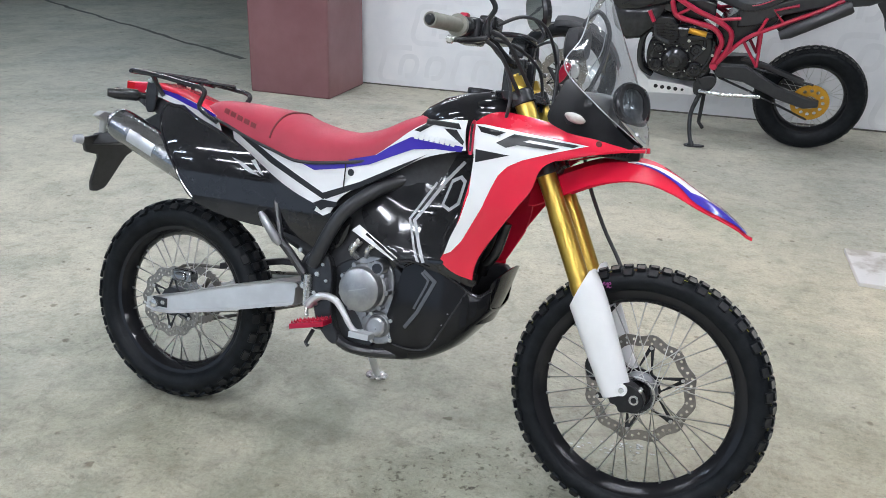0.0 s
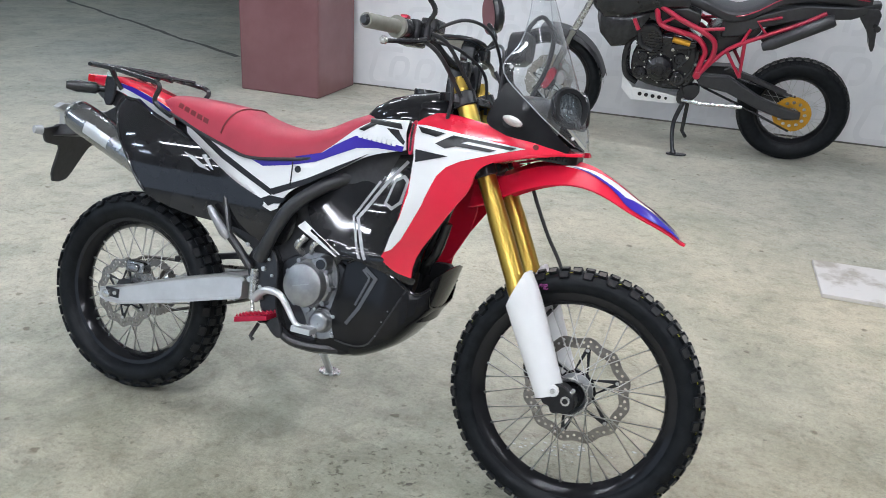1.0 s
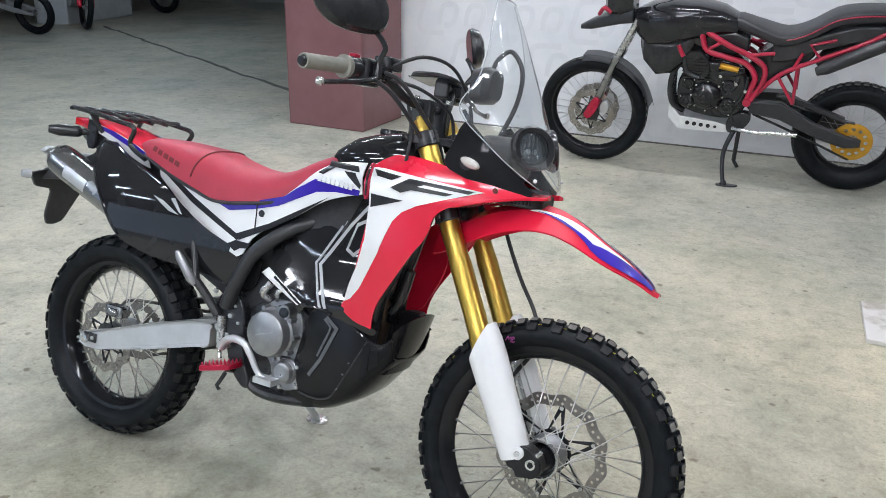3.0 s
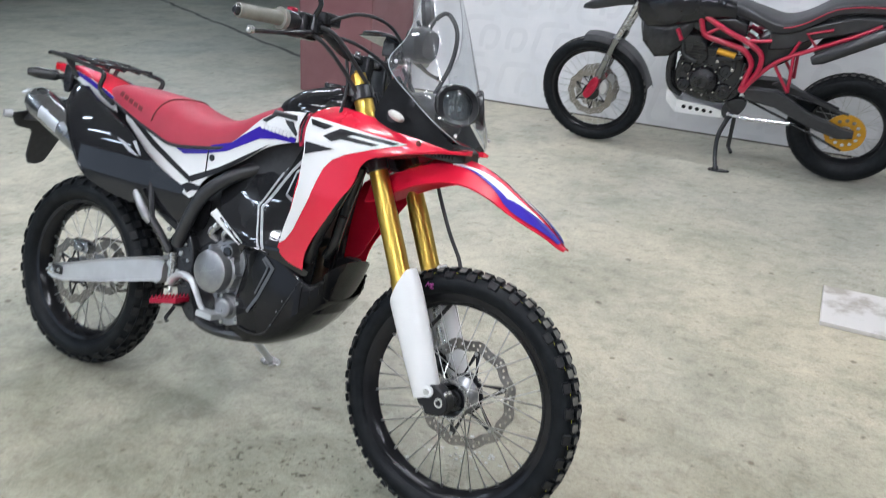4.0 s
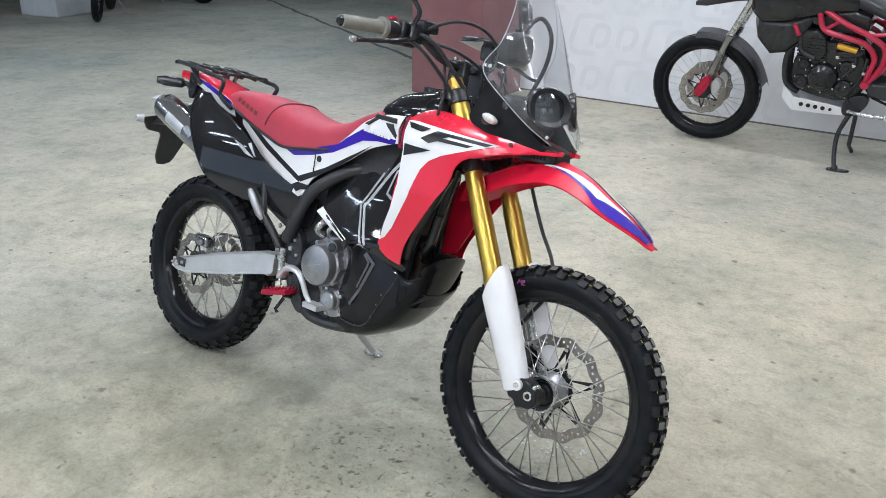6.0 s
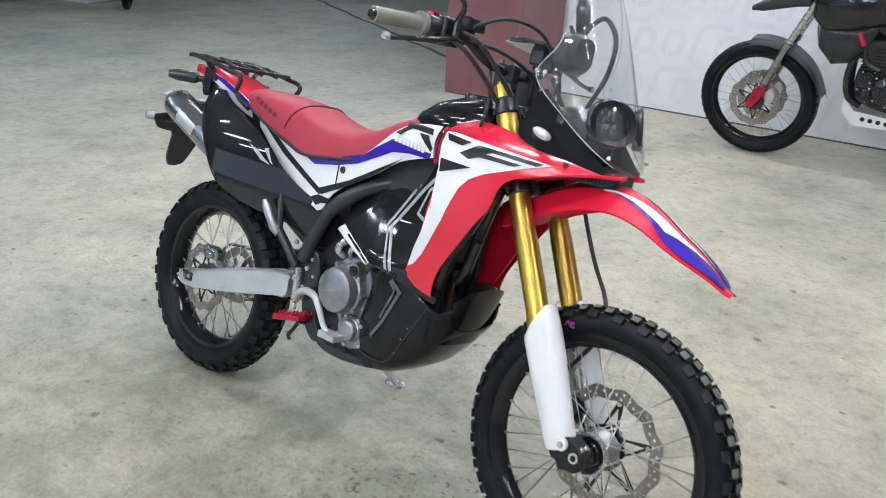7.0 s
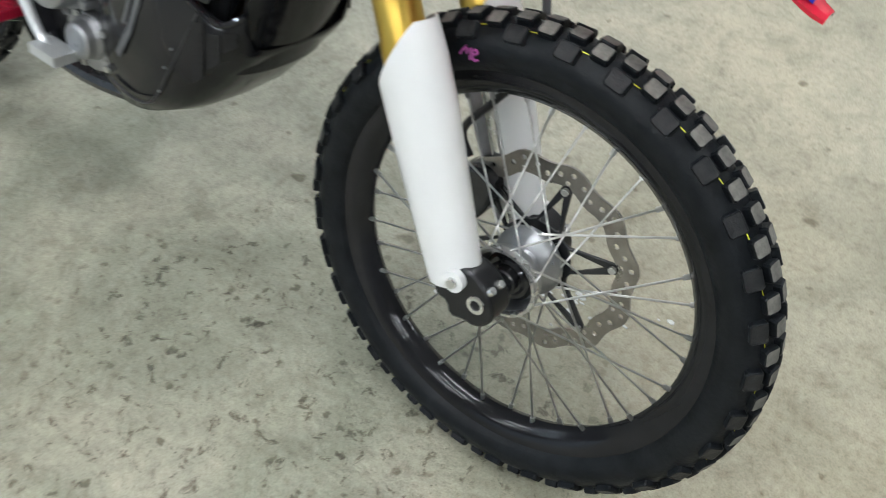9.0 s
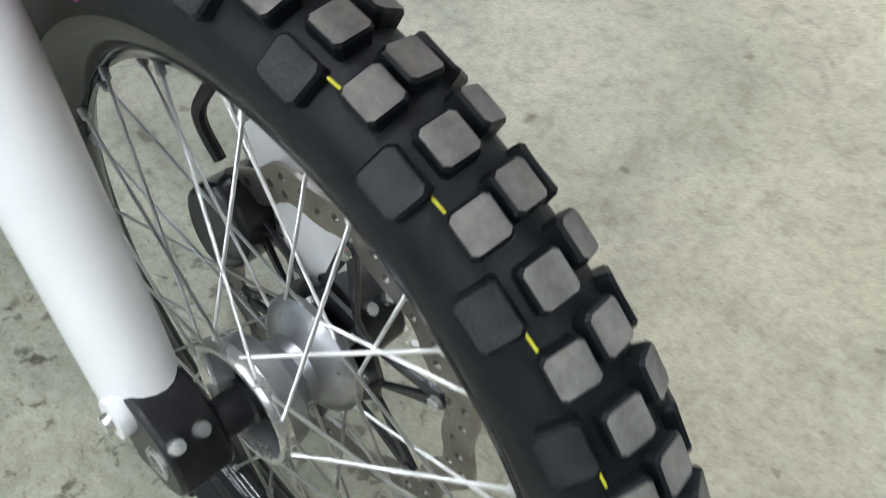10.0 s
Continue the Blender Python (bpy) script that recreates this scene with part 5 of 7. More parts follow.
part("reflector", bm, SILVER_PRINT, plate, "grey reflector")
bm = bmesh.new()
box(bm, (-0.255, -0.055, 0.842), (-0.205, 0.055, 0.872))
part("plate_lamp", bm, BRUSHED, plate, bevel=0.006)

# silencer and header pipe
bm = bmesh.new()
A, B = Vector((-0.180, -0.120, 0.858)), Vector((0.34, -0.112, 0.655))
D = (B - A).normalized()
tube(bm, [A, A + D * 0.006, A + D * 0.03, A + D * 0.30, A + D * 0.42, B], [0.040, 0.048, 0.050, 0.050, 0.044, 0.024], 36)
muffler = part("silencer", bm, MUFF, bike, "satin silver silencer with dark end cap")
bm = bmesh.new()
tube(bm, [A - D * 0.012, A + D * 0.002], [0.040, 0.047], 28)
part("end_cap", bm, STEEL, muffler)
bm = bmesh.new()
tube(bm, [A - D * 0.030, A - D * 0.010], [0.019, 0.020], 18)
part("tail_pipe", bm, SATIN, muffler)
bm = bmesh.new()
N = Vector((0, -1, 0.15)).normalized()
c = A + D * 0.13
u = D
v = u.cross(N).normalized()
rows = []
for t in (-0.045, 0.055):
    rows.append([c + u * t + (N * math.cos(f) + v * math.sin(f)) * 0.0508 for f in (radians(d) for d in range(-15, 31, 5))])
rings(bm, rows, closed=False)
part("silencer_plate", bm, BRUSHED, muffler, "grey label plate")
bm = bmesh.new()
tube(bm, [(0.33, -0.11, 0.66), (0.46, -0.07, 0.66), (0.58, -0.05, 0.64), (0.68, -0.02, 0.62)], 0.019, 14, 6)
part("link_pipe", bm, SATIN, bike, "dark exhaust link pipe")
bm = bmesh.new()
tube(bm, [(0.86, 0.02, 0.66), (0.94, 0.04, 0.62), (0.945, 0.04, 0.52), (0.90, 0.03, 0.42), (0.84, 0.0, 0.37)], 0.020, 14, 6)
part("exhaust_pipe", bm, BRONZE, bike, "heat-tinted exhaust header pipe")

# engine
bm = bmesh.new()
slab(bm, rounded([(0.58, 0.34), (0.66, 0.31), (0.84, 0.315), (0.86, 0.40), (0.83, 0.56), (0.70, 0.60), (0.60, 0.56), (0.56, 0.46)], 2), -0.091, 0.12)
engine = part("engine", bm, SATIN, bike, "black engine casing with grey covers", bevel=0.006)
bm = bmesh.new()
slab(bm, [(0.74, 0.56), (0.88, 0.56), (0.92, 0.70), (0.78, 0.72)], -0.07, 0.07)
for k in range(6):
    z = 0.57 + k * 0.024
    slab(bm, [(0.73 + k * 0.006, z), (0.885 + k * 0.006, z), (0.885 + k * 0.006, z + 0.008), (0.73 + k * 0.006, z + 0.008)], -0.08, 0.08)
part("cylinder", bm, SATIN, engine)
bm = bmesh.new()
slab(bm, rounded([(0.665, 0.575), (0.700, 0.592), (0.755, 0.590), (0.785, 0.545), (0.786, 0.47), (0.800, 0.42), (0.795, 0.365), (0.745, 0.345), (0.712, 0.36), (0.690, 0.41), (0.640, 0.455), (0.635, 0.53)], 2), -0.100, -0.088)
part("cover_flange", bm, ALU, engine, bevel=0.003)
bm = bmesh.new()
CX, CZ = 0.703, 0.500
lathe(bm, [(0.001, -0.158), (0.052, -0.158), (0.060, -0.154), (0.063, -0.144), (0.063, -0.126), (0.069, -0.122), (0.070, -0.088), (0.001, -0.086)], 44, at=(CX, 0, CZ))
part("clutch_cover", bm, ALU, engine, "round grey clutch cover")
for k in range(9):
    bm = bmesh.new()
    a = 2 * math.pi * k / 9
    lathe(bm, [(0.0, -0.126), (0.0065, -0.126), (0.008, -0.122), (0.008, -0.088), (0.0, -0.088)], 12, at=(CX + 0.071 * math.cos(a), 0, CZ + 0.071 * math.sin(a)))
    part("cover_boss", bm, ALU, engine)
bm = bmesh.new()
tube(bm, [(0.74, -0.096, 0.565), (0.74, -0.131, 0.565)], [0.024, 0.020], 20)
part("filler_neck", bm, ALU, engine)
bm = bmesh.new()
tube(bm, [(0.742, -0.126, 0.565), (0.742, -0.136, 0.565)], 0.014, 16)
part("oil_cap", bm, BLACK, engine)
bm = bmesh.new()
slab(bm, [(0.676, 0.492), (0.727, 0.508), (0.727, 0.511), (0.676, 0.495)], -0.1595, -0.157)
part("cover_mark", bm, SILVER_PRINT, engine)
bm = bmesh.new()
lathe(bm, [(0.001, -0.144), (0.024, -0.144), (0.028, -0.14), (0.030, -0.126), (0.034, -0.122), (0.036, -0.086), (0.001, -0.086)], 30, at=(0.760, 0, 0.404))
slab(bm, rounded([(0.70, 0.40), (0.72, 0.44), (0.78, 0.44), (0.81, 0.40), (0.80, 0.36), (0.74, 0.345)], 2), -0.088, -0.118)
part("pump_cover", bm, ALU, engine, "small round water pump cover", bevel=0.003)
studs("engine_bolt", [(x, -0.118, z) for x, z in ((0.735, 0.435), (0.795, 0.425), (0.80, 0.37), (0.745, 0.358), (0.715, 0.38))], 0.0065, 0.006, -1, STEEL, engine, 6)
studs("engine_bolt", [(0.61 + 0.02 * k, -0.091, 0.34 - 0.004 * k) for k in range(5)], 0.006, 0.006, -1, STEEL, engine, 6)
bm = bmesh.new()
tube(bm, [(0.66, -0.091, 0.58), (0.65, -0.111, 0.60), (0.67, -0.106, 0.63)], 0.011, 10, 5)
tube(bm, [(0.69, -0.096, 0.585), (0.70, -0.111, 0.61), (0.73, -0.096, 0.64)], 0.008, 10, 5)
part("coolant_pipe", bm, STEEL, engine)

# frame
for s in (-1, 1):
    bm = bmesh.new()
    tube(bm, [(0.540, s * 0.128, 0.540), (0.561, s * 0.134, 0.585), (0.590, s * 0.139, 0.645), (0.627, s * 0.140, 0.705), (0.680, s * 0.132, 0.754), (0.735, s * 0.106, 0.795), (0.80, s * 0.070, 0.825)], 0.0195, 16, 6)
    part("frame_tube", bm, GREY, bike, "charcoal steel frame tube")
    bm = bmesh.new()
    slab(bm, rounded([(0.515, 0.575), (0.56, 0.59), (0.60, 0.545), (0.605, 0.46), (0.61, 0.40), (0.645, 0.335), (0.62, 0.315), (0.565, 0.37), (0.545, 0.44), (0.50, 0.48), (0.495, 0.54)], 2), s * 0.085, s * 0.120)
    part("pivot_plate", bm, SATIN, bike, bevel=0.004)
    for x, z, r in ((0.53, 0.562, 0.008), (0.555, 0.515, 0.009), (0.57, 0.545, 0.006), (0.515, 0.475, 0.013), (0.55, 0.46, 0.007), (0.585, 0.50, 0.006), (0.535, 0.43, 0.008)):
        studs("frame_bolt", [(x, s * 0.120, z)], r, 0.006, s, STEEL, bike, 6)
    bm = bmesh.new()
    tube(bm, [(0.60, s * 0.10, 0.365), (0.66, s * 0.10, 0.322), (0.78, s * 0.095, 0.325), (0.90, s * 0.085, 0.36), (0.97, s * 0.07, 0.46), (0.99, s * 0.06, 0.70), (1.03, s * 0.04, 0.92)], 0.017, 10, 5)
    part("frame_cradle", bm, SATIN, bike)
    # foot peg
    bm = bmesh.new()
    slab(bm, [(0.515, 0.372), (0.62, 0.400), (0.622, 0.385), (0.517, 0.357)], s * 0.130, s * 0.185)
    for k in range(8):
        x = 0.518 + k * 0.0135
        for y in (0.134, 0.149, 0.164, 0.179):
            slab(bm, [(x, 0.372 + (x - 0.515) * 0.27), (x + 0.008, 0.374 + (x - 0.515) * 0.27), (x + 0.004, 0.384 + (x - 0.515) * 0.27)], s * y, s * (y + 0.004))
    part("foot_peg", bm, CARMINE, bike, "red anodised toothed foot peg", bevel=0.002)
    bm = bmesh.new()
    tube(bm, [(0.58, s * 0.11, 0.365), (0.575, s * 0.14, 0.372)], 0.012, 10)
    tube(bm, [(0.565, s * 0.13, 0.355), (0.555, s * 0.150, 0.318), (0.565, s * 0.150, 0.31)], 0.006, 8)
    part("peg_bracket", bm, SATIN, bike)
    # pillion peg, folded up
    bm = bmesh.new()
    tube(bm, [(0.377, s * 0.165, 0.668), (0.390, s * 0.165, 0.652), (0.432, s * 0.160, 0.600), (0.445, s * 0.155, 0.585)], [0.007, 0.012, 0.014, 0.009], 10)
    part("pillion_peg", bm, ALU, bike, "folded silver pillion peg")
    bm = bmesh.new()
    tube(bm, [(0.438, s * 0.15, 0.600), (0.475, s * 0.14, 0.56), (0.515, s * 0.13, 0.51)], 0.013, 8, 4)
    tube(bm, [(0.445, s * 0.15, 0.59), (0.40, s * 0.13, 0.72)], 0.010, 8)
    part("pillion_bracket", bm, SATIN, bike)
studs("frame_bolt", [(x, -0.121, z) for x, z in ((0.487, 0.525), (0.533, 0.504), (0.538, 0.561), (0.495, 0.575), (0.492, 0.470), (0.560, 0.430))], 0.0075, 0.007, -1, STEEL, bike, 10, "bright flanged bolt")
# brake pedal, master cylinder
bm = bmesh.new()
tube(bm, [(0.545, -0.136, 0.425), (0.565, -0.141, 0.448), (0.595, -0.146, 0.462), (0.635, -0.151, 0.458), (0.665, -0.156, 0.432), (0.690, -0.158, 0.400), (0.712, -0.158, 0.383), (0.745, -0.158, 0.378)], [0.014, 0.012, 0.011, 0.010, 0.009, 0.008, 0.008, 0.009], 10, 5)
box(bm, (0.700, -0.181, 0.372), (0.760, -0.141, 0.388))
part("brake_pedal", bm, BRUSHED, bike, "silver rear brake pedal")
bm = bmesh.new()
tube(bm, [(0.528, -0.126, 0.51), (0.532, -0.126, 0.42)], 0.012, 12)
tube(bm, [(0.53, -0.126, 0.42), (0.54, -0.131, 0.39)], 0.006, 8)
part("brake_cylinder", bm, STEEL, bike)
# side stand
bm = bmesh.new()
tube(bm, [(0.625, 0.105, 0.33), (0.605, 0.20, 0.22), (0.57, 0.350, 0.105)], [0.014, 0.013, 0.012], 12)
stand = part("side_stand", bm, BRUSHED, bike, "silver side stand, folded out")
bm = bmesh.new()
foot = pose(0, 0, 0, LEAN_LEFT) @ Matrix.Translation((0.57, 0.372, 0.0))
rings(bm, [[foot @ Vector((x, y, z)) for x, y in rounded([(-0.040, -0.020), (-0.015, -0.028), (0.030, -0.022), (0.040, 0.0), (0.026, 0.024), (-0.020, 0.026), (-0.042, 0.014)], 2)] for z in (0.0, 0.009)])
part("stand_foot", bm, STEEL, stand, bevel=0.003)

# black side cowl and belly pan
cowl = panel("side_cowl", nudge([(0.64, 0.735), (0.76, 0.823), (0.864, 0.884), (0.965, 0.905, 1), (0.985, 0.85), (0.955, 0.72), (0.925, 0.640, 1), (0.985, 0.590), (1.02, 0.570, 1), (1.01, 0.550), (0.95, 0.572), (0.815, 0.600, 1), (0.785, 0.565, 1), (0.755, 0.610), (0.70, 0.640)], 0.0, 0.02),
             cowl_side, BLACK, bike, "gloss black side cowl")
decal("silver_line", ribbon([(0.886, 0.838), (0.815, 0.715), (0.845, 0.645), (0.868, 0.604)], 0.0065), cowl_side, SILVER_PRINT, cowl)
decal("silver_line", ribbon([(0.945, 0.886), (0.903, 0.831), (0.830, 0.713), (0.859, 0.650), (0.882, 0.608)], 0.009), cowl_side, SILVER_PRINT, cowl)
decal("silver_frame", [(0.917, 0.836), (0.942, 0.850), (0.957, 0.837), (0.947, 0.772), (0.921, 0.749), (0.897, 0.763)], cowl_side, SILVER_PRINT, cowl)
decal("black_inset", [(0.922, 0.828), (0.940, 0.839), (0.949, 0.831), (0.940, 0.777), (0.922, 0.760), (0.906, 0.768)], cowl_side, BLACK, cowl, 2)
decal("white_print", [(0.672, 0.676), (0.652, 0.657), (0.792, 0.598), (0.808, 0.608)], cowl_side, WHITE, cowl, 2)
B_HALF = curve1([(0.68, 0.080), (0.76, 0.108), (0.84, 0.126), (0.93, 0.133), (1.00, 0.124), (1.04, 0.112), (1.075, 0.096), (1.10, 0.080), (1.112, 0.066)])
B_BOT = curve1([(0.68, 0.290), (0.80, 0.300), (0.88, 0.322), (0.96, 0.368), (1.00, 0.410), (1.04, 0.462), (1.08, 0.520), (1.10, 0.555), (1.112, 0.585)])
B_TOP = curve1([(0.68, 0.312), (0.745, 0.350), (0.775, 0.425), (0.795, 0.500), (0.820, 0.585), (0.88, 0.602), (0.965, 0.572), (1.03, 0.538), (1.06, 0.556), (1.09, 0.592), (1.112, 0.608)])
bm = bmesh.new()
rows = []
for i in range(46):
    x = 0.682 + (1.064 - 0.682) * i / 45
    h, zb, zt = B_HALF(x), B_BOT(x), B_TOP(x)
    r = min(0.05, (zt - zb) * 0.5)
    out = [(-h, zt), (-h - 0.003, zt - (zt - zb) * 0.35), (-h + 0.002, zb + r), (-h + r * 0.35, zb + r * 0.3), (-h + r * 1.3, zb), (0, zb - 0.004), (h - r * 1.3, zb), (h - r * 0.35, zb + r * 0.3), (h - 0.002, zb + r), (h + 0.003, zt - (zt - zb) * 0.35), (h, zt)]
    inn = [(y * 0.95, z + 0.004) for y, z in out]
    rows.append([Vector((x, y, z)) for y, z in out] + [Vector((x, y, z if k in (0, 10) else z)) for k, (y, z) in reversed(list(enumerate(inn)))])
rings(bm, rows)
belly = part("belly_pan", bm, PAN, bike, "black belly pan with grille openings", angle=50)


bm = bmesh.new()
rows = []
for lift in (0.0, -0.004):
    for k in range(7):
        t = k / 6
        row = []
        for j in range(17):
            a = -math.pi / 2 + math.pi * j / 16
            h = (0.086 + 0.014 * t) + lift
            row.append(Vector((1.022 + 0.040 * t ** 0.8 + (0.026 + 0.010 * t + lift) * math.cos(a), h * math.sin(a), 0.455 + (0.122 + 0.042 * math.cos(a)) * t)))
        rows.append(row)
    if lift == 0.0:
        front_rows, rows = rows, []
rings(bm, [a + list(reversed(b)) for a, b in zip(front_rows, rows)])
part("belly_nose", bm, PAN, belly, "black blunt nose of the belly pan", angle=50)

def belly_half(x, z):
    return B_HALF(x) + 0.0035


decal("grey_line", ribbon([(0.880, 0.584), (0.916, 0.560), (0.908, 0.541), (0.875, 0.468), (0.841, 0.417)], 0.010), belly_half, GREYLINE, (belly, belly))
decal("grey_line", ribbon([(0.874, 0.578), (0.897, 0.560), (0.893, 0.545), (0.863, 0.475)], 0.006), belly_half, GREYLINE, (belly, belly))
# three slotted grilles on each side of the front
for s in (-1, 1):
    for i in range(3):
        x0 = 0.996 + i * 0.0225
        lo, hi = B_BOT(x0 + 0.009) + 0.026, B_TOP(x0 + 0.009) - 0.012
        grille = part("grille_frame", shell([(x0, lo), (x0 + 0.018, lo + 0.016), (x0 + 0.018, hi), (x0, hi - 0.004)], belly_half, s, 0.002, 0.02, 0.0016, 0), PAN, belly)
        z = lo + 0.008
        while z < hi - 0.014:
            part("grille_slot", shell([(x0 + 0.003, z), (x0 + 0.015, z + 0.004), (x0 + 0.015, z + 0.008), (x0 + 0.003, z + 0.004)], belly_half, s, 0.001, 0.02, 0.0030, 0), PAN, grille)
            z += 0.0105
    # seam between the side panel and the pan
    bm = bmesh.new()
    tube(bm, [(x, s * (belly_half(x, z) - 0.001), z) for x, z in ((1.004, 0.545), (0.985, 0.505), (0.962, 0.456), (0.938, 0.408), (0.918, 0.378), (0.890, 0.364), (0.85, 0.360), (0.81, 0.362))], 0.0022, 8, 4)
    part("seam", bm, MATTE, belly)
studs("belly_bolt", [(x, -belly_half(x, z) - 0.001, z) for x, z in ((0.963, 0.480), (0.950, 0.447), (0.938, 0.405))], 0.0022, 0.002, -1, ALU, belly, 8)
# radiator behind the shrouds
bm = bmesh.new()
box(bm, (0.955, 0.025, 0.64), (0.985, 0.125, 0.86))
radiator = part("radiator", bm, SATIN, bike, bevel=0.004)
for k in range(20):
    bm = bmesh.new()
    z = 0.65 + k * 0.0103
    box(bm, (0.9845, 0.03, z), (0.987, 0.12, z + 0.004))
    part("fin", bm, SATIN, radiator)
# black ducts and hoses behind the front edge of the shroud
for pts, r in (([(1.085, -0.085, 0.86), (1.05, -0.10, 0.76), (1.005, -0.095, 0.66), (0.99, -0.085, 0.60)], 0.022), ([(1.03, -0.06, 0.62), (1.055, -0.07, 0.66), (1.075, -0.075, 0.74)], 0.014), ([(1.09, -0.05, 0.88), (1.03, -0.02, 0.70), (1.00, 0.0, 0.58)], 0.016)):
    bm = bmesh.new()
    tube(bm, pts, r, 14, 6)
    part("duct", bm, SATIN, bike)
# rolled rims of the black panels
for s in (-1, 1):
    for who, fn, pts, r in ((cowl, cowl_side, [(0.700, 0.655), (0.755, 0.628), (0.803, 0.604), (0.850, 0.606), (0.900, 0.598)], 0.0045),
                            (cowl, cowl_side, [(0.985, 0.880), (0.982, 0.82), (0.968, 0.755), (0.940, 0.680), (0.925, 0.648)], 0.006),
                            (cowl, cowl_side, [(0.968, 0.880), (0.966, 0.82), (0.950, 0.755), (0.922, 0.685)], 0.0035),
                            (tail_panel, rear_side, [(-0.036, 0.918), (-0.024, 0.934), (0.006, 0.930), (0.040, 0.930), (0.109, 0.903), (0.172, 0.883), (0.275, 0.844)], 0.0045),
                            (tail_panel, rear_side, [(-0.036, 0.918), (-0.028, 0.892), (-0.010, 0.862), (0.030, 0.812), (0.070, 0.767), (0.109, 0.714), (0.146, 0.676)], 0.004)):
        bm = bmesh.new()
        tube(bm, [(x, s * fn(x, z), z) for x, z in pts], r, 10, 5)
        part("rolled_rim", bm, BLACK, who[0 if s < 0 else 1])
    bm = bmesh.new()
    tube(bm, [(x, s * B_HALF(x), B_TOP(x)) for x in (0.82, 0.85, 0.88, 0.92, 0.96, 1.0, 1.03, 1.05, 1.064)], 0.0045, 10, 2)
    part("rolled_rim", bm, BLACK, belly)

# red inner face of the far shroud, and the dark guard behind it
bm = bmesh.new()
slab(bm, rounded([(0.945, 0.575), (1.034, 0.606), (1.056, 0.645), (1.095, 0.724), (1.10, 0.84), (1.02, 0.85), (0.985, 0.75), (0.96, 0.64)], 1), 0.088, 0.094)
part("inner_shroud", bm, RED, bike, "red inner face of the far shroud", bevel=0.002)
bm = bmesh.new()
slab(bm, rounded([(0.93, 0.44), (1.00, 0.47), (1.055, 0.53), (1.075, 0.585), (1.04, 0.615), (0.93, 0.58)], 1), 0.050, 0.086)
part("inner_guard", bm, MATTE, bike, bevel=0.004)

# red shrouds
shroud = panel("shroud", nudge([(0.975, 0.990, 1), (1.0, 1.016), (1.038, 1.028), (1.15, 1.014), (1.285, 0.988), (1.345, 0.978), (1.362, 0.966, 1), (1.345, 0.962), (1.27, 0.943), (1.20, 0.924), (1.155, 0.895), (1.146, 0.840), (1.11, 0.79), (1.065, 0.72), (1.02, 0.650),
                           (1.006, 0.610), (1.003, 0.578, 1), (0.95, 0.586), (0.905, 0.612, 1), (0.935, 0.670), (0.962, 0.739), (0.986, 0.842), (0.990, 0.905), (0.982, 0.94)]), side, RED, bike, "red tank shroud with white and black print")
decal("white_print", [(0.984, 0.988), (1.01, 0.990), (1.272, 0.968), (1.196, 0.942), (1.12, 0.913), (1.086, 0.893), (1.065, 0.868), (1.050, 0.830), (1.035, 0.785), (1.011, 0.736), (0.986, 0.686), (0.958, 0.652), (0.936, 0.640), (0.953, 0.690), (0.976, 0.740), (0.996, 0.811), (0.997, 0.905), (0.990, 0.945)], side, WHITE, shroud, 1)
decal("black_print", [(0.990, 0.985), (1.068, 0.977), (1.048, 0.965), (1.006, 0.970)], side, BLACKP, shroud, 2)
decal("black_print", [(1.050, 0.948), (1.090, 0.975), (1.252, 0.9665), (1.239, 0.959), (1.131, 0.965), (1.116, 0.959), (1.206, 0.954), (1.189, 0.947), (1.104, 0.949), (1.077, 0.939)], side, BLACKP, shroud, 2)
decal("black_print", [(1.000, 0.926), (1.088, 0.921), (1.003, 0.893)], side, BLACKP, shroud, 2)
slot = panel("shroud_slot", nudge([(0.966, 0.995), (0.978, 0.995), (0.987, 0.95), (0.986, 0.905), (0.973, 0.905), (0.972, 0.95)]), side, CARMINE, bike, "red edge strip between tank and shroud", lift=0.006, thick=0.008)
decal("slot_gap", nudge([(0.970, 0.985), (0.976, 0.985), (0.982, 0.95), (0.982, 0.915), (0.977, 0.915), (0.976, 0.95)]), side, SATIN, slot, 1, lift=0.006)
for s, p in zip((-1, 1), shroud):
    studs("shroud_bolt", [(1.293, s * (side(1.293, 0.976) + 0.001), 0.976)], 0.008, 0.003, s, SEATDARK, p, 12)
# fairing wing under the nose
for s in (-1, 1):
    bm = bmesh.new()
    rows = []
    for x, y0, y1, z in ((1.20, 0.06, 0.155, 0.925), (1.28, 0.05, 0.138, 0.950), (1.35, 0.045, 0.108, 0.966), (1.40, 0.03, 0.062, 0.972)):
        rows.append([Vector((x, s * y0, z - 0.004)), Vector((x, s * y1, z - 0.004)), Vector((x, s * y1, z + 0.004)), Vector((x, s * y0, z + 0.010))])
    rings(bm, rows)
    part("nose_wing", bm, RED, bike, "red wing under the nose", bevel=0.002)

# black tank top
T_STA = [(0.775, 0.050, 0.975, 0.990), (0.81, 0.080, 0.98, 1.024), (0.86, 0.100, 0.98, 1.054), (0.92, 0.105, 0.98, 1.072), (0.98, 0.102, 0.98, 1.081), (1.02, 0.094, 0.985, 1.080), (1.04, 0.080, 0.99, 1.062)]
bm = bmesh.new()
rows = []
for x, h, z0, z1 in T_STA:
    rows.append([Vector((x, h * math.copysign(abs(math.cos(a)) ** 0.6, math.cos(a)), z0 + (z1 - z0) * max(0, math.sin(a)) ** 0.7 - (0.03 if math.sin(a) < -0.01 else 0))) for a in (2 * math.pi * k / 26 for k in range(26))])
rings(bm, rows)
tank = part("tank_top", bm, BLACK, bike, "gloss black tank cover", angle=50)
bm = bmesh.new()
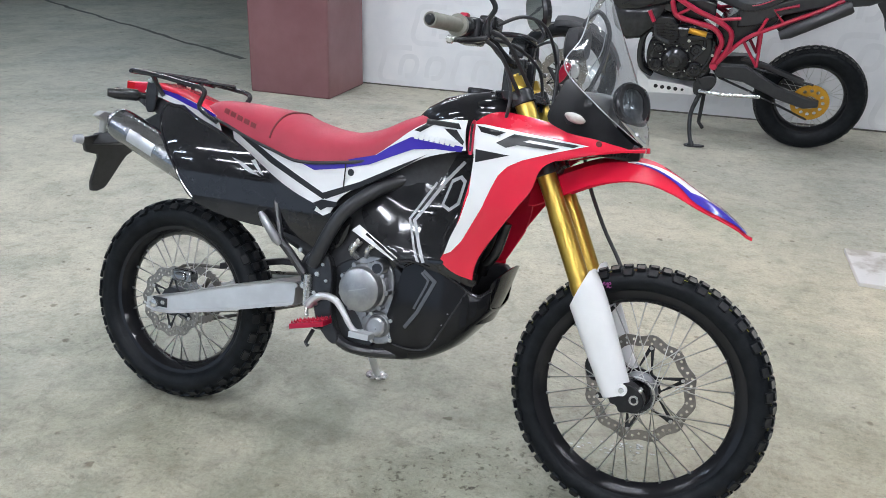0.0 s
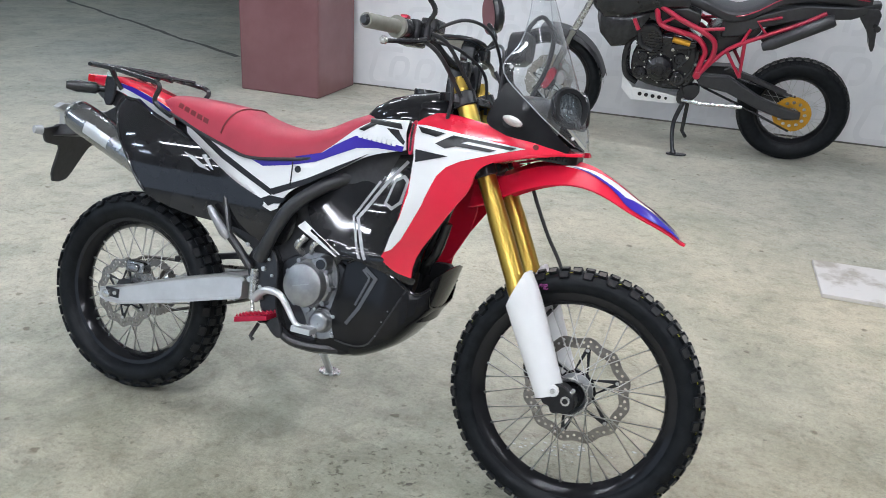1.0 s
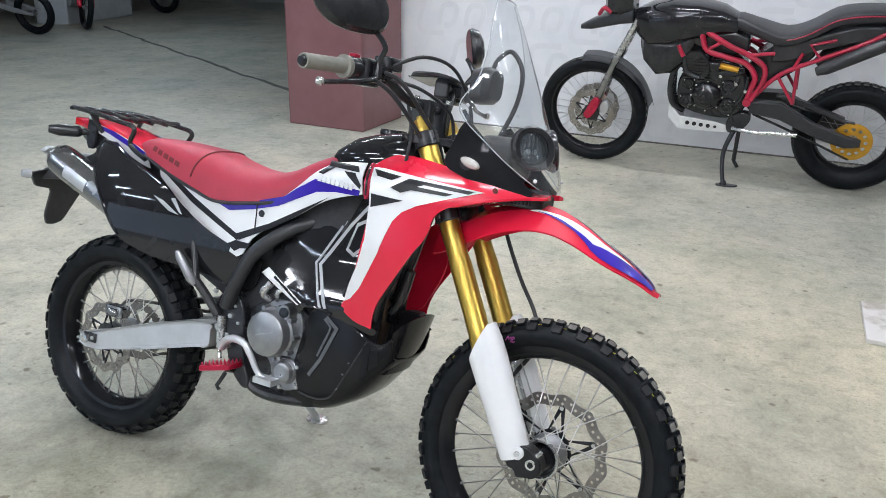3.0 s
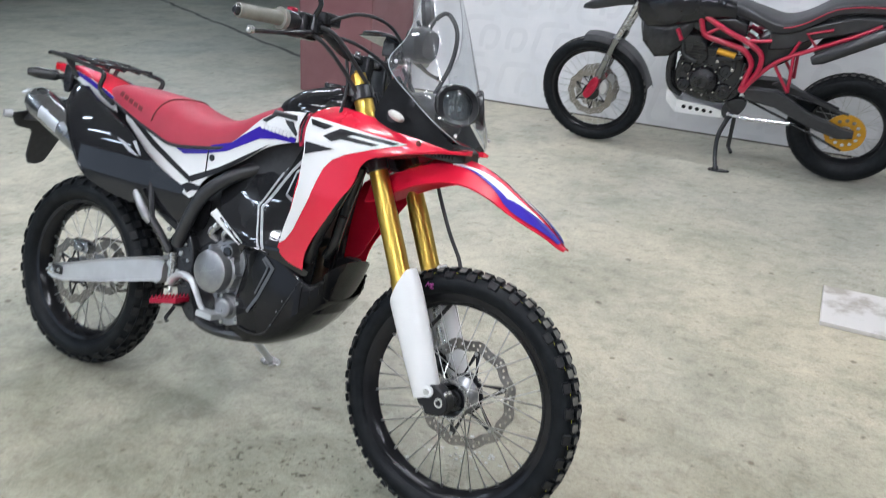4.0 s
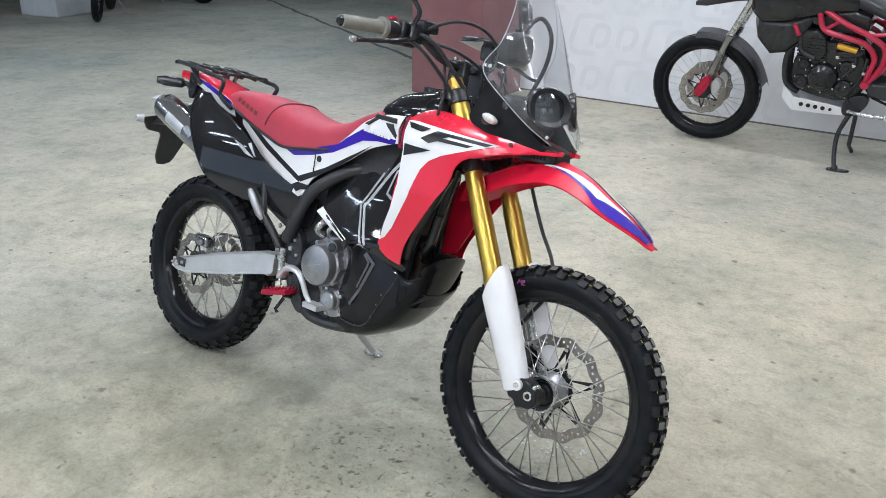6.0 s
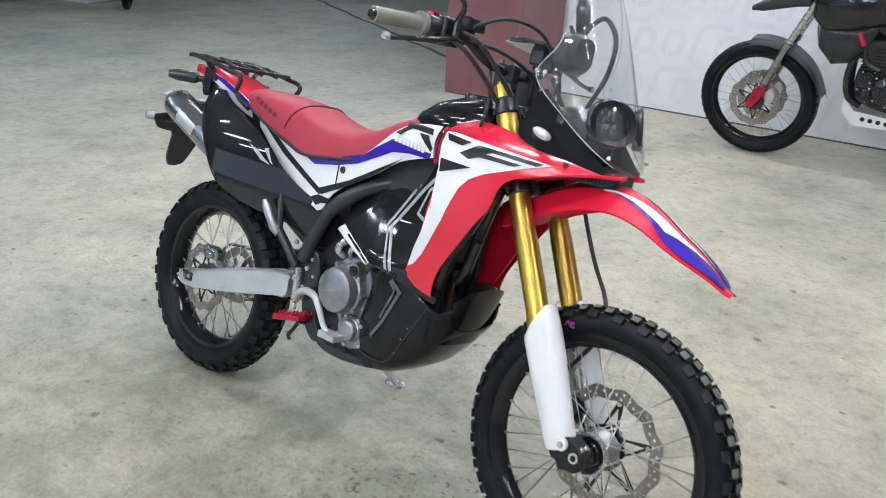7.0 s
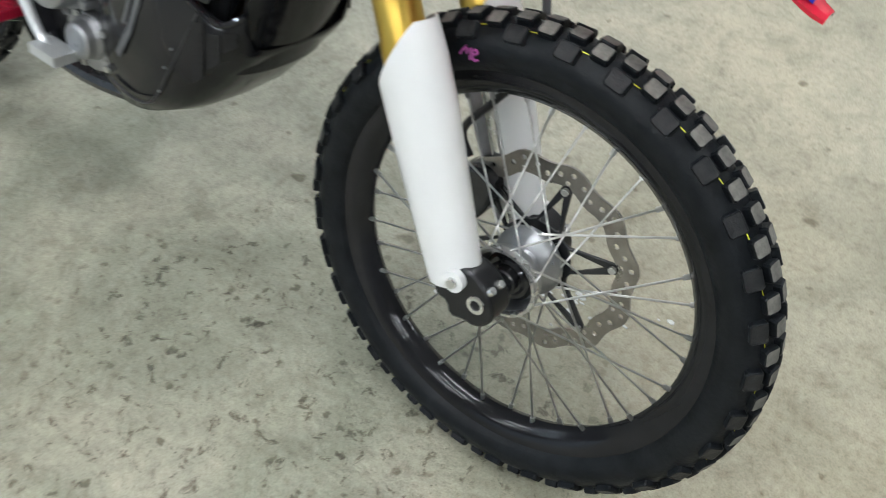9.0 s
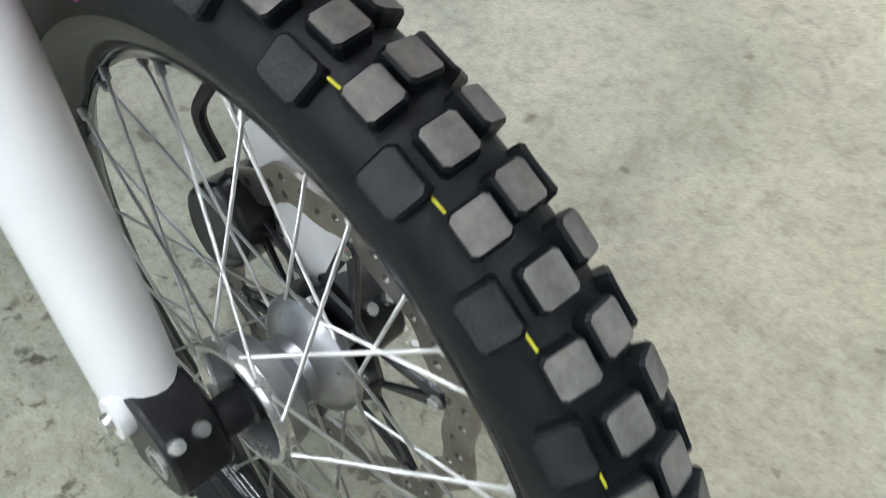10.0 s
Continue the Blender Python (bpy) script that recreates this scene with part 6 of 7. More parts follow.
lathe(bm, [(0.001, 0.0), (0.034, 0.0), (0.036, -0.004), (0.036, -0.016), (0.001, -0.016)], 28, turn=Matrix.Rotation(radians(90), 3, "X"), at=(0.93, 0, 1.084))
part("fuel_cap", bm, SATIN, tank)

# front mudguard
F_Z = curve1([(1.12, 0.870), (1.20, 0.905), (1.28, 0.940), (1.36, 0.956), (1.42, 0.950), (1.48, 0.925), (1.54, 0.890), (1.60, 0.856), (1.645, 0.824), (1.684, 0.796)])
F_H = curve1([(1.12, 0.055), (1.28, 0.075), (1.36, 0.076), (1.48, 0.072), (1.54, 0.068), (1.60, 0.060), (1.65, 0.042), (1.684, 0.016)])
F_D = curve1([(1.12, 0.075), (1.28, 0.070), (1.38, 0.060), (1.48, 0.044), (1.58, 0.028), (1.684, 0.004)])


def fender_z(x, t):
    """Height of the mudguard at x, t from -1 (right edge) to 1."""
    a = abs(t)
    return F_Z(x) - F_D(x) * (0.42 * a if a < 0.55 else 0.231 + (a - 0.55) / 0.45 * 0.769)


def fender_y(x, t):
    a = abs(t)
    return math.copysign(F_H(x) * (a / 0.55 * 0.62 if a < 0.55 else 0.62 + (a - 0.55) / 0.45 * 0.38), t)


bm = bmesh.new()
rows = []
for i in range(50):
    x = 1.12 + 0.564 * i / 49
    ts_ = [-1, -0.9, -0.8, -0.7, -0.6, -0.55, -0.45, -0.3, -0.15, 0, 0.15, 0.3, 0.45, 0.55, 0.6, 0.7, 0.8, 0.9, 1]
    out = [Vector((x, fender_y(x, t), fender_z(x, t))) for t in ts_]
    rows.append(out + [p + Vector((-0.001, -p.y * 0.05, -0.004)) for p in reversed(out)])
rings(bm, rows)
fender = part("front_mudguard", steered(bm), RED, bike, "red high front mudguard with blue and white print", angle=25)


def fender_print(name, mat, rows_, lift):
    """A print between two edges (t over x) of the mudguard."""
    bm = bmesh.new()
    for s in (-1, 1):
        prev = None
        xs = [rows_[0][0] + (rows_[-1][0] - rows_[0][0]) * k / 30 for k in range(31)]
        for x in xs:
            t0 = np.interp(x, [r[0] for r in rows_], [r[1] for r in rows_])
            t1 = np.interp(x, [r[0] for r in rows_], [r[2] for r in rows_])
            cur = []
            for k in range(7):
                t = t0 + (t1 - t0) * k / 6
                cur.append(bm.verts.new((x + 0.0005, s * (fender_y(x, t) + 0.25 * lift * (1 if t > 0.55 else 0.2)), fender_z(x, t) + lift)))
            if prev:
                for k in range(6):
                    bm.faces.new((prev[k], prev[k + 1], cur[k + 1], cur[k]))
            prev = cur
    return part(name, steered(bm), mat, fender)


fender_print("white_print", WHITE, [(1.36, 0.57, 0.59), (1.40, 0.51, 0.61), (1.416, 0.48, 0.62), (1.464, 0.30, 0.64), (1.50, 0.22, 0.65), (1.525, 0.20, 0.70), (1.56, 0.18, 0.53), (1.61, 0.16, 0.28), (1.635, 0.16, 0.18)], 0.0018)
fender_print("blue_print", BLUE, [(1.38, 0.595, 0.605), (1.44, 0.60, 0.66), (1.48, 0.62, 0.70), (1.508, 0.63, 0.79), (1.524, 0.66, 0.88), (1.545, 0.56, 0.93), (1.575, 0.42, 0.94), (1.61, 0.26, 0.92), (1.64, 0.14, 0.88), (1.668, 0.10, 0.80)], 0.0034)

# nose: black inner fairing, instrument, headlight, screen
panel("nose_side", [(1.150, 1.02), (1.172, 1.075), (1.188, 1.122), (1.206, 1.130, 1), (1.243, 1.096), (1.298, 1.047), (1.352, 0.999), (1.374, 0.984, 1), (1.362, 0.955), (1.31, 0.965), (1.20, 0.998)], lambda x, z: float(np.interp(x, [1.08, 1.15, 1.25, 1.31, 1.37], [0.128, 0.135, 0.122, 0.108, 0.085])), PAN, bike, "black inner fairing side")
bm = bmesh.new()
rows = []
for x, h, z0, z1 in ((1.15, 0.060, 0.955, 1.09), (1.22, 0.085, 0.955, 1.105), (1.275, 0.085, 0.965, 1.105), (1.298, 0.075, 1.00, 1.100), (1.305, 0.060, 1.03, 1.090)):
    rows.append([Vector((x, h * math.copysign(abs(math.cos(a)) ** 0.6, math.cos(a)), (z0 + z1) / 2 + (z1 - z0) / 2 * math.copysign(abs(math.sin(a)) ** 0.6, math.sin(a)))) for a in (2 * math.pi * k / 22 for k in range(22))])
rings(bm, rows)
nose = part("headlight_shell", bm, CAST, bike, "black headlight shell")
bm = bmesh.new()
rows = []
for x, h, z0, z1 in ((1.20, 0.100, 0.950, 0.975), (1.30, 0.085, 0.945, 0.985), (1.36, 0.060, 0.942, 0.985), (1.385, 0.040, 0.945, 0.975)):
    rows.append([Vector((x, -h, z0)), Vector((x, h, z0)), Vector((x, h * 0.9, z1)), Vector((x, -h * 0.9, z1))])
rings(bm, rows)
chin = part("nose_chin", bm, CAST, bike, "black vented chin under the headlights", bevel=0.004)
for s in (-1, 1):
    for k in range(9):
        bm = bmesh.new()
        x = 1.295 + k * 0.008
        y = float(np.interp(x, [1.30, 1.36, 1.385], [0.085, 0.060, 0.040]))
        box(bm, (x, s * y - 0.003, 0.951), (x + 0.0035, s * y + 0.003, 0.970))
        part("vent_fin", bm, SATIN, chin)
# twin headlights: round rings close behind the screen, turned a little outwards
for s in (-1, 1):
    HC = Vector((1.347, s * 0.064, 1.084))
    HN = Vector((0.85, s * 0.47, 0.20)).normalized()
    HS = Vector((0, 0, 1)).cross(HN).normalized()
    HU = HN.cross(HS).normalized()

    def oval(sy, sz, d, n=36, p=0.92):
        return [HC + HN * d + HS * sy * math.copysign(abs(math.cos(a)) ** p, math.cos(a)) + HU * sz * math.copysign(abs(math.sin(a)) ** p, math.sin(a)) for a in (2 * math.pi * k / n for k in range(n))]
    bm = bmesh.new()
    rings(bm, [oval(0.060, 0.048, -0.010), oval(0.065, 0.053, 0.002), oval(0.065, 0.053, 0.007), oval(0.060, 0.049, 0.011), oval(0.044, 0.038, 0.008), oval(0.041, 0.036, -0.002), oval(0.036, 0.032, -0.018)])
    ring = part("headlight_ring", bm, SATIN, nose, "black oval headlight surround")
    bm = bmesh.new()
    rings(bm, [oval(0.040, 0.035, -0.004), oval(0.026, 0.022, -0.013), oval(0.003, 0.003, -0.017)])
    part("reflector", bm, MIRROR, ring, "chrome reflector bowl")
    for k in (-1, 0, 1):
        bm = bmesh.new()
        a = HC + HS * (0.014 * k) + HN * 0.003
        h = 0.030 if k == 0 else 0.026
        tube(bm, [a - HU * h, a + HU * h], 0.0019, 8)
        part("headlight_rib", bm, STEEL, ring)
    for k in (-1, 1):
        bm = bmesh.new()
        a = HC + HS * (0.010 * k) - HU * 0.006
        tube(bm, [a - HN * 0.010, a - HN * 0.002, a], [0.006, 0.006, 0.003], 12)
        part("bulb", bm, WHITE, ring, "small white bulb behind the lens")
    bm = bmesh.new()
    rings(bm, [oval(0.043, 0.037, 0.007), oval(0.030, 0.026, 0.0105), oval(0.014, 0.012, 0.012), oval(0.002, 0.002, 0.0125)])
    part("headlight_lens", bm, LENS, ring, "clear headlight lens")
bm = bmesh.new()
rows = []
for x, w, z0, z1 in ((1.150, 0.035, 1.185, 1.245), (1.158, 0.055, 1.175, 1.262), (1.188, 0.058, 1.178, 1.268), (1.205, 0.04, 1.19, 1.26)):
    rows.append([Vector((x, w * math.copysign(abs(math.cos(a)) ** 0.6, math.cos(a)), (z0 + z1) / 2 + (z1 - z0) / 2 * math.copysign(abs(math.sin(a)) ** 0.6, math.sin(a)))) for a in (2 * math.pi * k / 22 for k in range(22))])
rings(bm, rows)
part("instrument_pod", bm, MATTE, bike, "black instrument pod")
bm = bmesh.new()
tube(bm, [(1.21, 0.05, 1.10), (1.240, 0.06, 1.19), (1.245, 0.055, 1.27), (1.215, 0.04, 1.315), (1.19, 0.02, 1.29), (1.18, 0.01, 1.25)], 0.006, 10, 5)
part("screen_stay", bm, MATTE, bike, "black screen stay")
SV = [0.0, 0.12, 0.25, 0.40, 0.55, 0.70, 0.85, 1.0]
XC = curve1(list(zip(SV, [1.398, 1.392, 1.374, 1.342, 1.306, 1.272, 1.240, 1.212])))
ZC = curve1(list(zip(SV, [0.982, 1.026, 1.074, 1.150, 1.225, 1.295, 1.365, 1.430])))
XE = curve1(list(zip(SV, [1.380, 1.336, 1.272, 1.188, 1.216, 1.222, 1.212, 1.200])))
YE = curve1(list(zip(SV, [0.070, 0.108, 0.130, 0.155, 0.138, 0.116, 0.090, 0.052])))
ZE = curve1(list(zip(SV, [0.992, 1.024, 1.072, 1.152, 1.225, 1.295, 1.365, 1.425])))
bm = bmesh.new()
rows_o = []
for i in range(37):
    v = i / 36
    row = []
    for k in range(25):
        u = -1 + k / 12
        a = u * math.pi / 2
        f = math.cos(a) ** 0.85 if abs(u) < 1 else 0.0
        row.append(Vector((XE(v) + (XC(v) - XE(v)) * f, YE(v) * math.sin(a), ZE(v) + (ZC(v) - ZE(v)) * f)))
    rows_o.append(row)
rings(bm, rows_o, closed=False)
screen = part("windscreen", bm, CLEAR, bike, "tall clear windscreen", angle=80)
bm = bmesh.new()
for s in (0, -1):
    tube(bm, [r[s] for r in rows_o], 0.0014, 6)
tube(bm, rows_o[-1], 0.0014, 6)
part("screen_edge", bm, EDGE, screen)
for s in (-1, 1):
    for v in (0.42, 0.08):
        bm = bmesh.new()
        p = Vector((XE(v) + 0.02, s * (YE(v) - 0.002), ZE(v)))
        tube(bm, [p, p + Vector((0.003, s * 0.004, 0.002))], 0.0045, 10)
        part("screen_bolt", bm, BRUSHED, screen)
# front blinkers
for s in (-1, 1):
    bm = bmesh.new()
    tube(bm, [(1.20, s * 0.10, 1.030), (1.218, s * 0.140, 1.030)], [0.012, 0.016], 12)
    part("front_blinker", bm, SATIN, bike)
    bm = bmesh.new()
    rows = []
    for d, w in ((0.0, 1.0), (0.012, 0.95), (0.022, 0.7), (0.027, 0.25)):
        rows.append([Vector((1.228 + 0.55 * d + w * 0.026 * math.cos(a), s * (0.142 + d), 1.032 + w * 0.0125 * math.sin(a) - w * 0.006 * math.cos(a))) for a in (2 * math.pi * k / 20 for k in range(20))])
    rings(bm, rows)
    part("blinker_lens", bm, material("pale_lens", (0.62, 0.60, 0.57), 0.15, other=(0.5, 0.48, 0.45), scale=60, coat=0.5) if s < 0 else bpy.data.materials["pale_lens"], bike, "pale clear indicator lens")

# ---- the black and red motorcycle by the wall: x ahead, y to its left, z up ----
BIKE_B = pose(1.812, 4.315, 0, 0, 0, 184.2) @ pose(0, 0, 0, -10.0)
bikeb = thing("motorcycle", BIKE_B, "black adventure motorcycle with red tubular frame on its side stand", "motorcycle")
rb = wheel("rear_wheel", bikeb, Matrix.Translation((-0.080, 0, 0.362)), 0.360, 0.050, 0.072, 0.240, 44, (-46, -22, 0, 22, 46), (0.036, 0.022), lug=0.004, spokes=32, hub=0.04, flange=0.06, label="spoked rear wheel with wide tyre")
fb = wheel("front_wheel", bikeb, Matrix.Translation((1.600, 0, 0.385)), 0.383, 0.040, 0.052, 0.300, 48, (-24, 0, 24), (0.034, 0.018), lug=0.004, spokes=32, hub=0.03, flange=0.045, label="spoked front wheel")
brake_disc(fb, 0.070, 0.165, 0.120, carrier=0.06)
brake_disc(fb, -0.070, 0.165, 0.120, carrier=0.06)
M_GOLD2 = material("gold_sprocket", (0.62, 0.33, 0.03), 0.35, 0.6, other=(0.52, 0.27, 0.02), scale=20)
holes = [(0.082, 2 * math.pi * k / 12, 0.013) for k in range(12)]
ob = part("sprocket", disc_mesh(0.122, 0.045, 0.003, 44, holes, 0.008), M_GOLD2, rb, "gold anodised sprocket with round holes")
ob.location = (0, 0.085, 0)
bm = bmesh.new()
lathe(bm, [(0.004, 0.12), (0.018, 0.12), (0.022, 0.10), (0.040, 0.098), (0.045, 0.07), (0.004, 0.07)], 24)
part("hub_nut", bm, STEEL, rb)
# swing arm, chain guard
bm = bmesh.new()
for s in (-1, 1):
    beam(bm, [(-0.13, s * 0.10, s * 0.135, 0.345, 0.390), (-0.04, s * 0.10, s * 0.14, 0.330, 0.410), (0.15, s * 0.095, s * 0.14, 0.385, 0.475), (0.36, s * 0.085, s * 0.135, 0.475, 0.590), (0.55, s * 0.07, s * 0.13, 0.500, 0.585)])
part("swing_arm", bm, GREY, bikeb, "charcoal swing arm")
bm = bmesh.new()
slab(bm, [(-0.02, 0.515), (0.22, 0.600), (0.36, 0.640), (0.40, 0.620), (0.24, 0.575), (0.0, 0.490)], 0.07, 0.11)
part("chain_guard", bm, MATTE, bikeb, bevel=0.004)
bm = bmesh.new()
ch = [(-0.08, 0.09, 0.484), (0.30, 0.09, 0.565), (0.52, 0.09, 0.575), (0.56, 0.09, 0.53), (0.52, 0.09, 0.485), (0.30, 0.09, 0.40), (-0.08, 0.09, 0.24)]
tube(bm, ch, 0.008, 6)
part("chain", bm, SATIN, bikeb)
# fork, calipers, mudguard
for s in (-1, 1):
    bm = bmesh.new()
    tube(bm, [(1.30, s * 0.105, 1.06), (1.432, s * 0.105, 0.792)], 0.0205, 16)
    leg = part("fork_leg", bm, STEEL, bikeb, "bright steel fork leg")
    bm = bmesh.new()
    tube(bm, [(1.425, s * 0.105, 0.806), (1.427, s * 0.105, 0.802), (1.440, s * 0.105, 0.772), (1.444, s * 0.105, 0.764), (1.575, s * 0.105, 0.44), (1.605, s * 0.10, 0.385)], [0.024, 0.028, 0.028, 0.0235, 0.0225, 0.020], 18)
    part("slider", bm, MUFF, leg, "dark silver fork slider")
    bm = bmesh.new()
    slab(bm, rounded([(1.515, 0.50), (1.565, 0.53), (1.625, 0.42), (1.640, 0.38), (1.60, 0.355), (1.555, 0.41)], 2), s * 0.085, s * 0.145)
    for k in range(4):
        slab(bm, [(1.53 + k * 0.022, 0.50 - k * 0.030), (1.545 + k * 0.022, 0.505 - k * 0.030), (1.550 + k * 0.022, 0.490 - k * 0.030), (1.535 + k * 0.022, 0.485 - k * 0.030)], s * 0.144, s * 0.152)
    part("caliper_guard", bm, CARMINE, leg, "red ribbed caliper guard", bevel=0.004)
    bm = bmesh.new()
    slab(bm, rounded([(1.46, 0.44), (1.49, 0.50), (1.53, 0.47), (1.53, 0.40), (1.49, 0.385)], 2), s * 0.06, s * 0.11)
    part("caliper", bm, BRUSHED, leg, bevel=0.006)
bm = bmesh.new()
rows = []
for d in range(20, 176, 6):
    a = radians(d)
    r = 0.405 + (0.03 if d < 40 else 0)
    rows.append([Vector((1.60 + (r + (0.008 if k in (0, 6) else -0.0)) * math.cos(a) - 0.0, y, 0.385 + r * math.sin(a) - (0.035 if abs(y) > 0.06 else 0))) for k, y in enumerate((-0.075, -0.055, -0.025, 0, 0.025, 0.055, 0.075))])
rows = [r for r in rows if r[3].x < 1.68]
vs = rings(bm, rows, closed=False)
g = bmesh.ops.extrude_face_region(bm, geom=bm.faces[:], use_keep_orig=True)
for v in g["geom"]:
    if isinstance(v, bmesh.types.BMVert):
        v.co += Vector((0, 0, 0.004))
part("front_mudguard", bm, GREY, bikeb, "charcoal front mudguard")
# beak, headlights, bar
bm = bmesh.new()
rows = []
for x, h, z0, z1 in ((1.70, 0.030, 0.955, 0.985), (1.62, 0.060, 0.960, 1.030), (1.52, 0.080, 0.985, 1.080), (1.42, 0.095, 1.01, 1.11), (1.34, 0.10, 1.02, 1.13)):
    rows.append([Vector((x, h * math.copysign(abs(math.cos(a)) ** 0.6, math.cos(a)), (z0 + z1) / 2 + (z1 - z0) / 2 * math.copysign(abs(math.sin(a)) ** 0.6, math.sin(a)))) for a in (2 * math.pi * k / 18 for k in range(18))])
rings(bm, rows)
part("beak", bm, GREY, bikeb, "charcoal nose beak")
bm = bmesh.new()
rows = []
for x, h, z0, z1 in ((1.53, 0.05, 1.10, 1.20), (1.50, 0.12, 1.08, 1.26), (1.42, 0.13, 1.07, 1.30), (1.34, 0.09, 1.08, 1.30)):
    rows.append([Vector((x, h * math.copysign(abs(math.cos(a)) ** 0.6, math.cos(a)), (z0 + z1) / 2 + (z1 - z0) / 2 * math.copysign(abs(math.sin(a)) ** 0.6, math.sin(a)))) for a in (2 * math.pi * k / 18 for k in range(18))])
rings(bm, rows)
part("headlight_cowl", bm, SATIN, bikeb, "black headlight cowl with red mesh")
for s in (-1, 1):
    bm = bmesh.new()
    tube(bm, [(1.48, s * 0.11, 1.10), (1.52, s * 0.125, 1.13), (1.56, s * 0.09, 1.08)], 0.014, 8, 4)
    part("beak_trim", bm, FRAME_RED, bikeb, "red trim by the headlight")
bm = bmesh.new()
tube(bm, [(1.16, -0.40, 1.30), (1.20, -0.26, 1.31), (1.26, -0.10, 1.25), (1.26, 0.10, 1.25), (1.20, 0.26, 1.31), (1.16, 0.40, 1.30)], 0.012, 10, 5)
part("handlebar", bm, SATIN, bikeb, "black handlebar")
for s in (-1, 1):
    bm = bmesh.new()
    tube(bm, [(1.158, s * 0.41, 1.30), (1.19, s * 0.29, 1.308)], 0.017, 12)
    part("grip", bm, MATTE, bikeb)
# tank, side cowl, seat
bm = bmesh.new()
rows = []
for x, h, z0, z1 in ((1.35, 0.05, 1.01, 1.09), (1.30, 0.13, 0.95, 1.12), (1.22, 0.18, 0.88, 1.16), (1.08, 0.19, 0.90, 1.185), (0.92, 0.175, 0.95, 1.18), (0.78, 0.14, 0.98, 1.15), (0.68, 0.10, 0.98, 1.10)):
    rows.append([Vector((x, h * math.copysign(abs(math.cos(a)) ** 0.65, math.cos(a)), (z0 + z1) / 2 + (z1 - z0) / 2 * math.copysign(abs(math.sin(a)) ** 0.65, math.sin(a)))) for a in (2 * math.pi * k / 24 for k in range(24))])
rings(bm, rows)
part("tank", bm, BLACK, bikeb, "gloss black fuel tank", angle=50)
bm = bmesh.new()
rows = []
for x, h, z0, z1 in ((1.275, 0.10, 0.87, 1.03), (1.245, 0.15, 0.79, 1.0), (1.16, 0.165, 0.70, 0.96), (1.06, 0.165, 0.72, 0.96), (0.98, 0.15, 0.80, 0.97), (0.93, 0.12, 0.90, 1.0)):
    rows.append([Vector((x, h * math.copysign(abs(math.cos(a)) ** 0.5, math.cos(a)), (z0 + z1) / 2 + (z1 - z0) / 2 * math.copysign(abs(math.sin(a)) ** 0.5, math.sin(a)))) for a in (2 * math.pi * k / 20 for k in range(20))])
rings(bm, rows)
part("radiator_cowl", bm, SATIN, bikeb, "black radiator cowl")
T2 = curve1([(-0.40, 1.165), (-0.2, 1.19), (0.10, 1.165), (0.28, 1.06), (0.40, 1.025), (0.55, 1.065), (0.70, 1.105)])
bm = bmesh.new()
rows = []
for i in range(30):
    x = -0.40 + 1.10 * i / 29
    zt, zb, h = T2(x), T2(x) - 0.085, float(np.interp(x, [-0.4, -0.2, 0.2, 0.45, 0.7], [0.06, 0.12, 0.15, 0.15, 0.09]))
    rows.append([Vector((x, h * math.copysign(abs(math.cos(a)) ** 0.5, math.cos(a)), (zt + zb) / 2 + (zt - zb) / 2 * math.copysign(abs(math.sin(a)) ** 0.6, math.sin(a)))) for a in (2 * math.pi * k / 20 for k in range(20))])
rings(bm, rows)
part("seat", bm, MATTE, bikeb, "black stepped seat")
for s in (-1, 1):
    bm = bmesh.new()
    tube(bm, [(x, s * (float(np.interp(x, [-0.4, -0.2, 0.2, 0.45, 0.7], [0.06, 0.12, 0.15, 0.15, 0.09])) + 0.0), T2(x) - 0.03) for x in [-0.38 + 0.045 * k for k in range(18)]], 0.004, 6)
    part("seat_piping", bm, FRAME_RED, bikeb, "red seat piping")
bm = bmesh.new()
rows = []
for x, h, z0, z1 in ((-0.46, 0.04, 1.07, 1.12), (-0.30, 0.10, 1.02, 1.10), (0.0, 0.12, 0.99, 1.09), (0.22, 0.13, 0.93, 1.02), (0.34, 0.13, 0.86, 0.98), (0.46, 0.12, 0.84, 1.0)):
    rows.append([(x, -h, z0), (x, h, z0), (x, h, z1), (x, -h, z1)])
rings(bm, rows)
part("tail_cowl", bm, GREY, bikeb, "charcoal tail cowl", bevel=0.012)
bm = bmesh.new()
slab(bm, rounded([(-0.36, 1.09), (-0.33, 1.05), (-0.42, 0.93), (-0.45, 0.82), (-0.475, 0.83), (-0.46, 0.96), (-0.47, 1.09)], 1), -0.07, 0.07)
part("plate_bracket", bm, MATTE, bikeb, bevel=0.005)
bm = bmesh.new()
tube(bm, [(-0.44, 0.06, 0.99), (-0.45, 0.15, 0.99)], [0.010, 0.020], 10)
part("rear_blinker", bm, SATIN, bikeb)
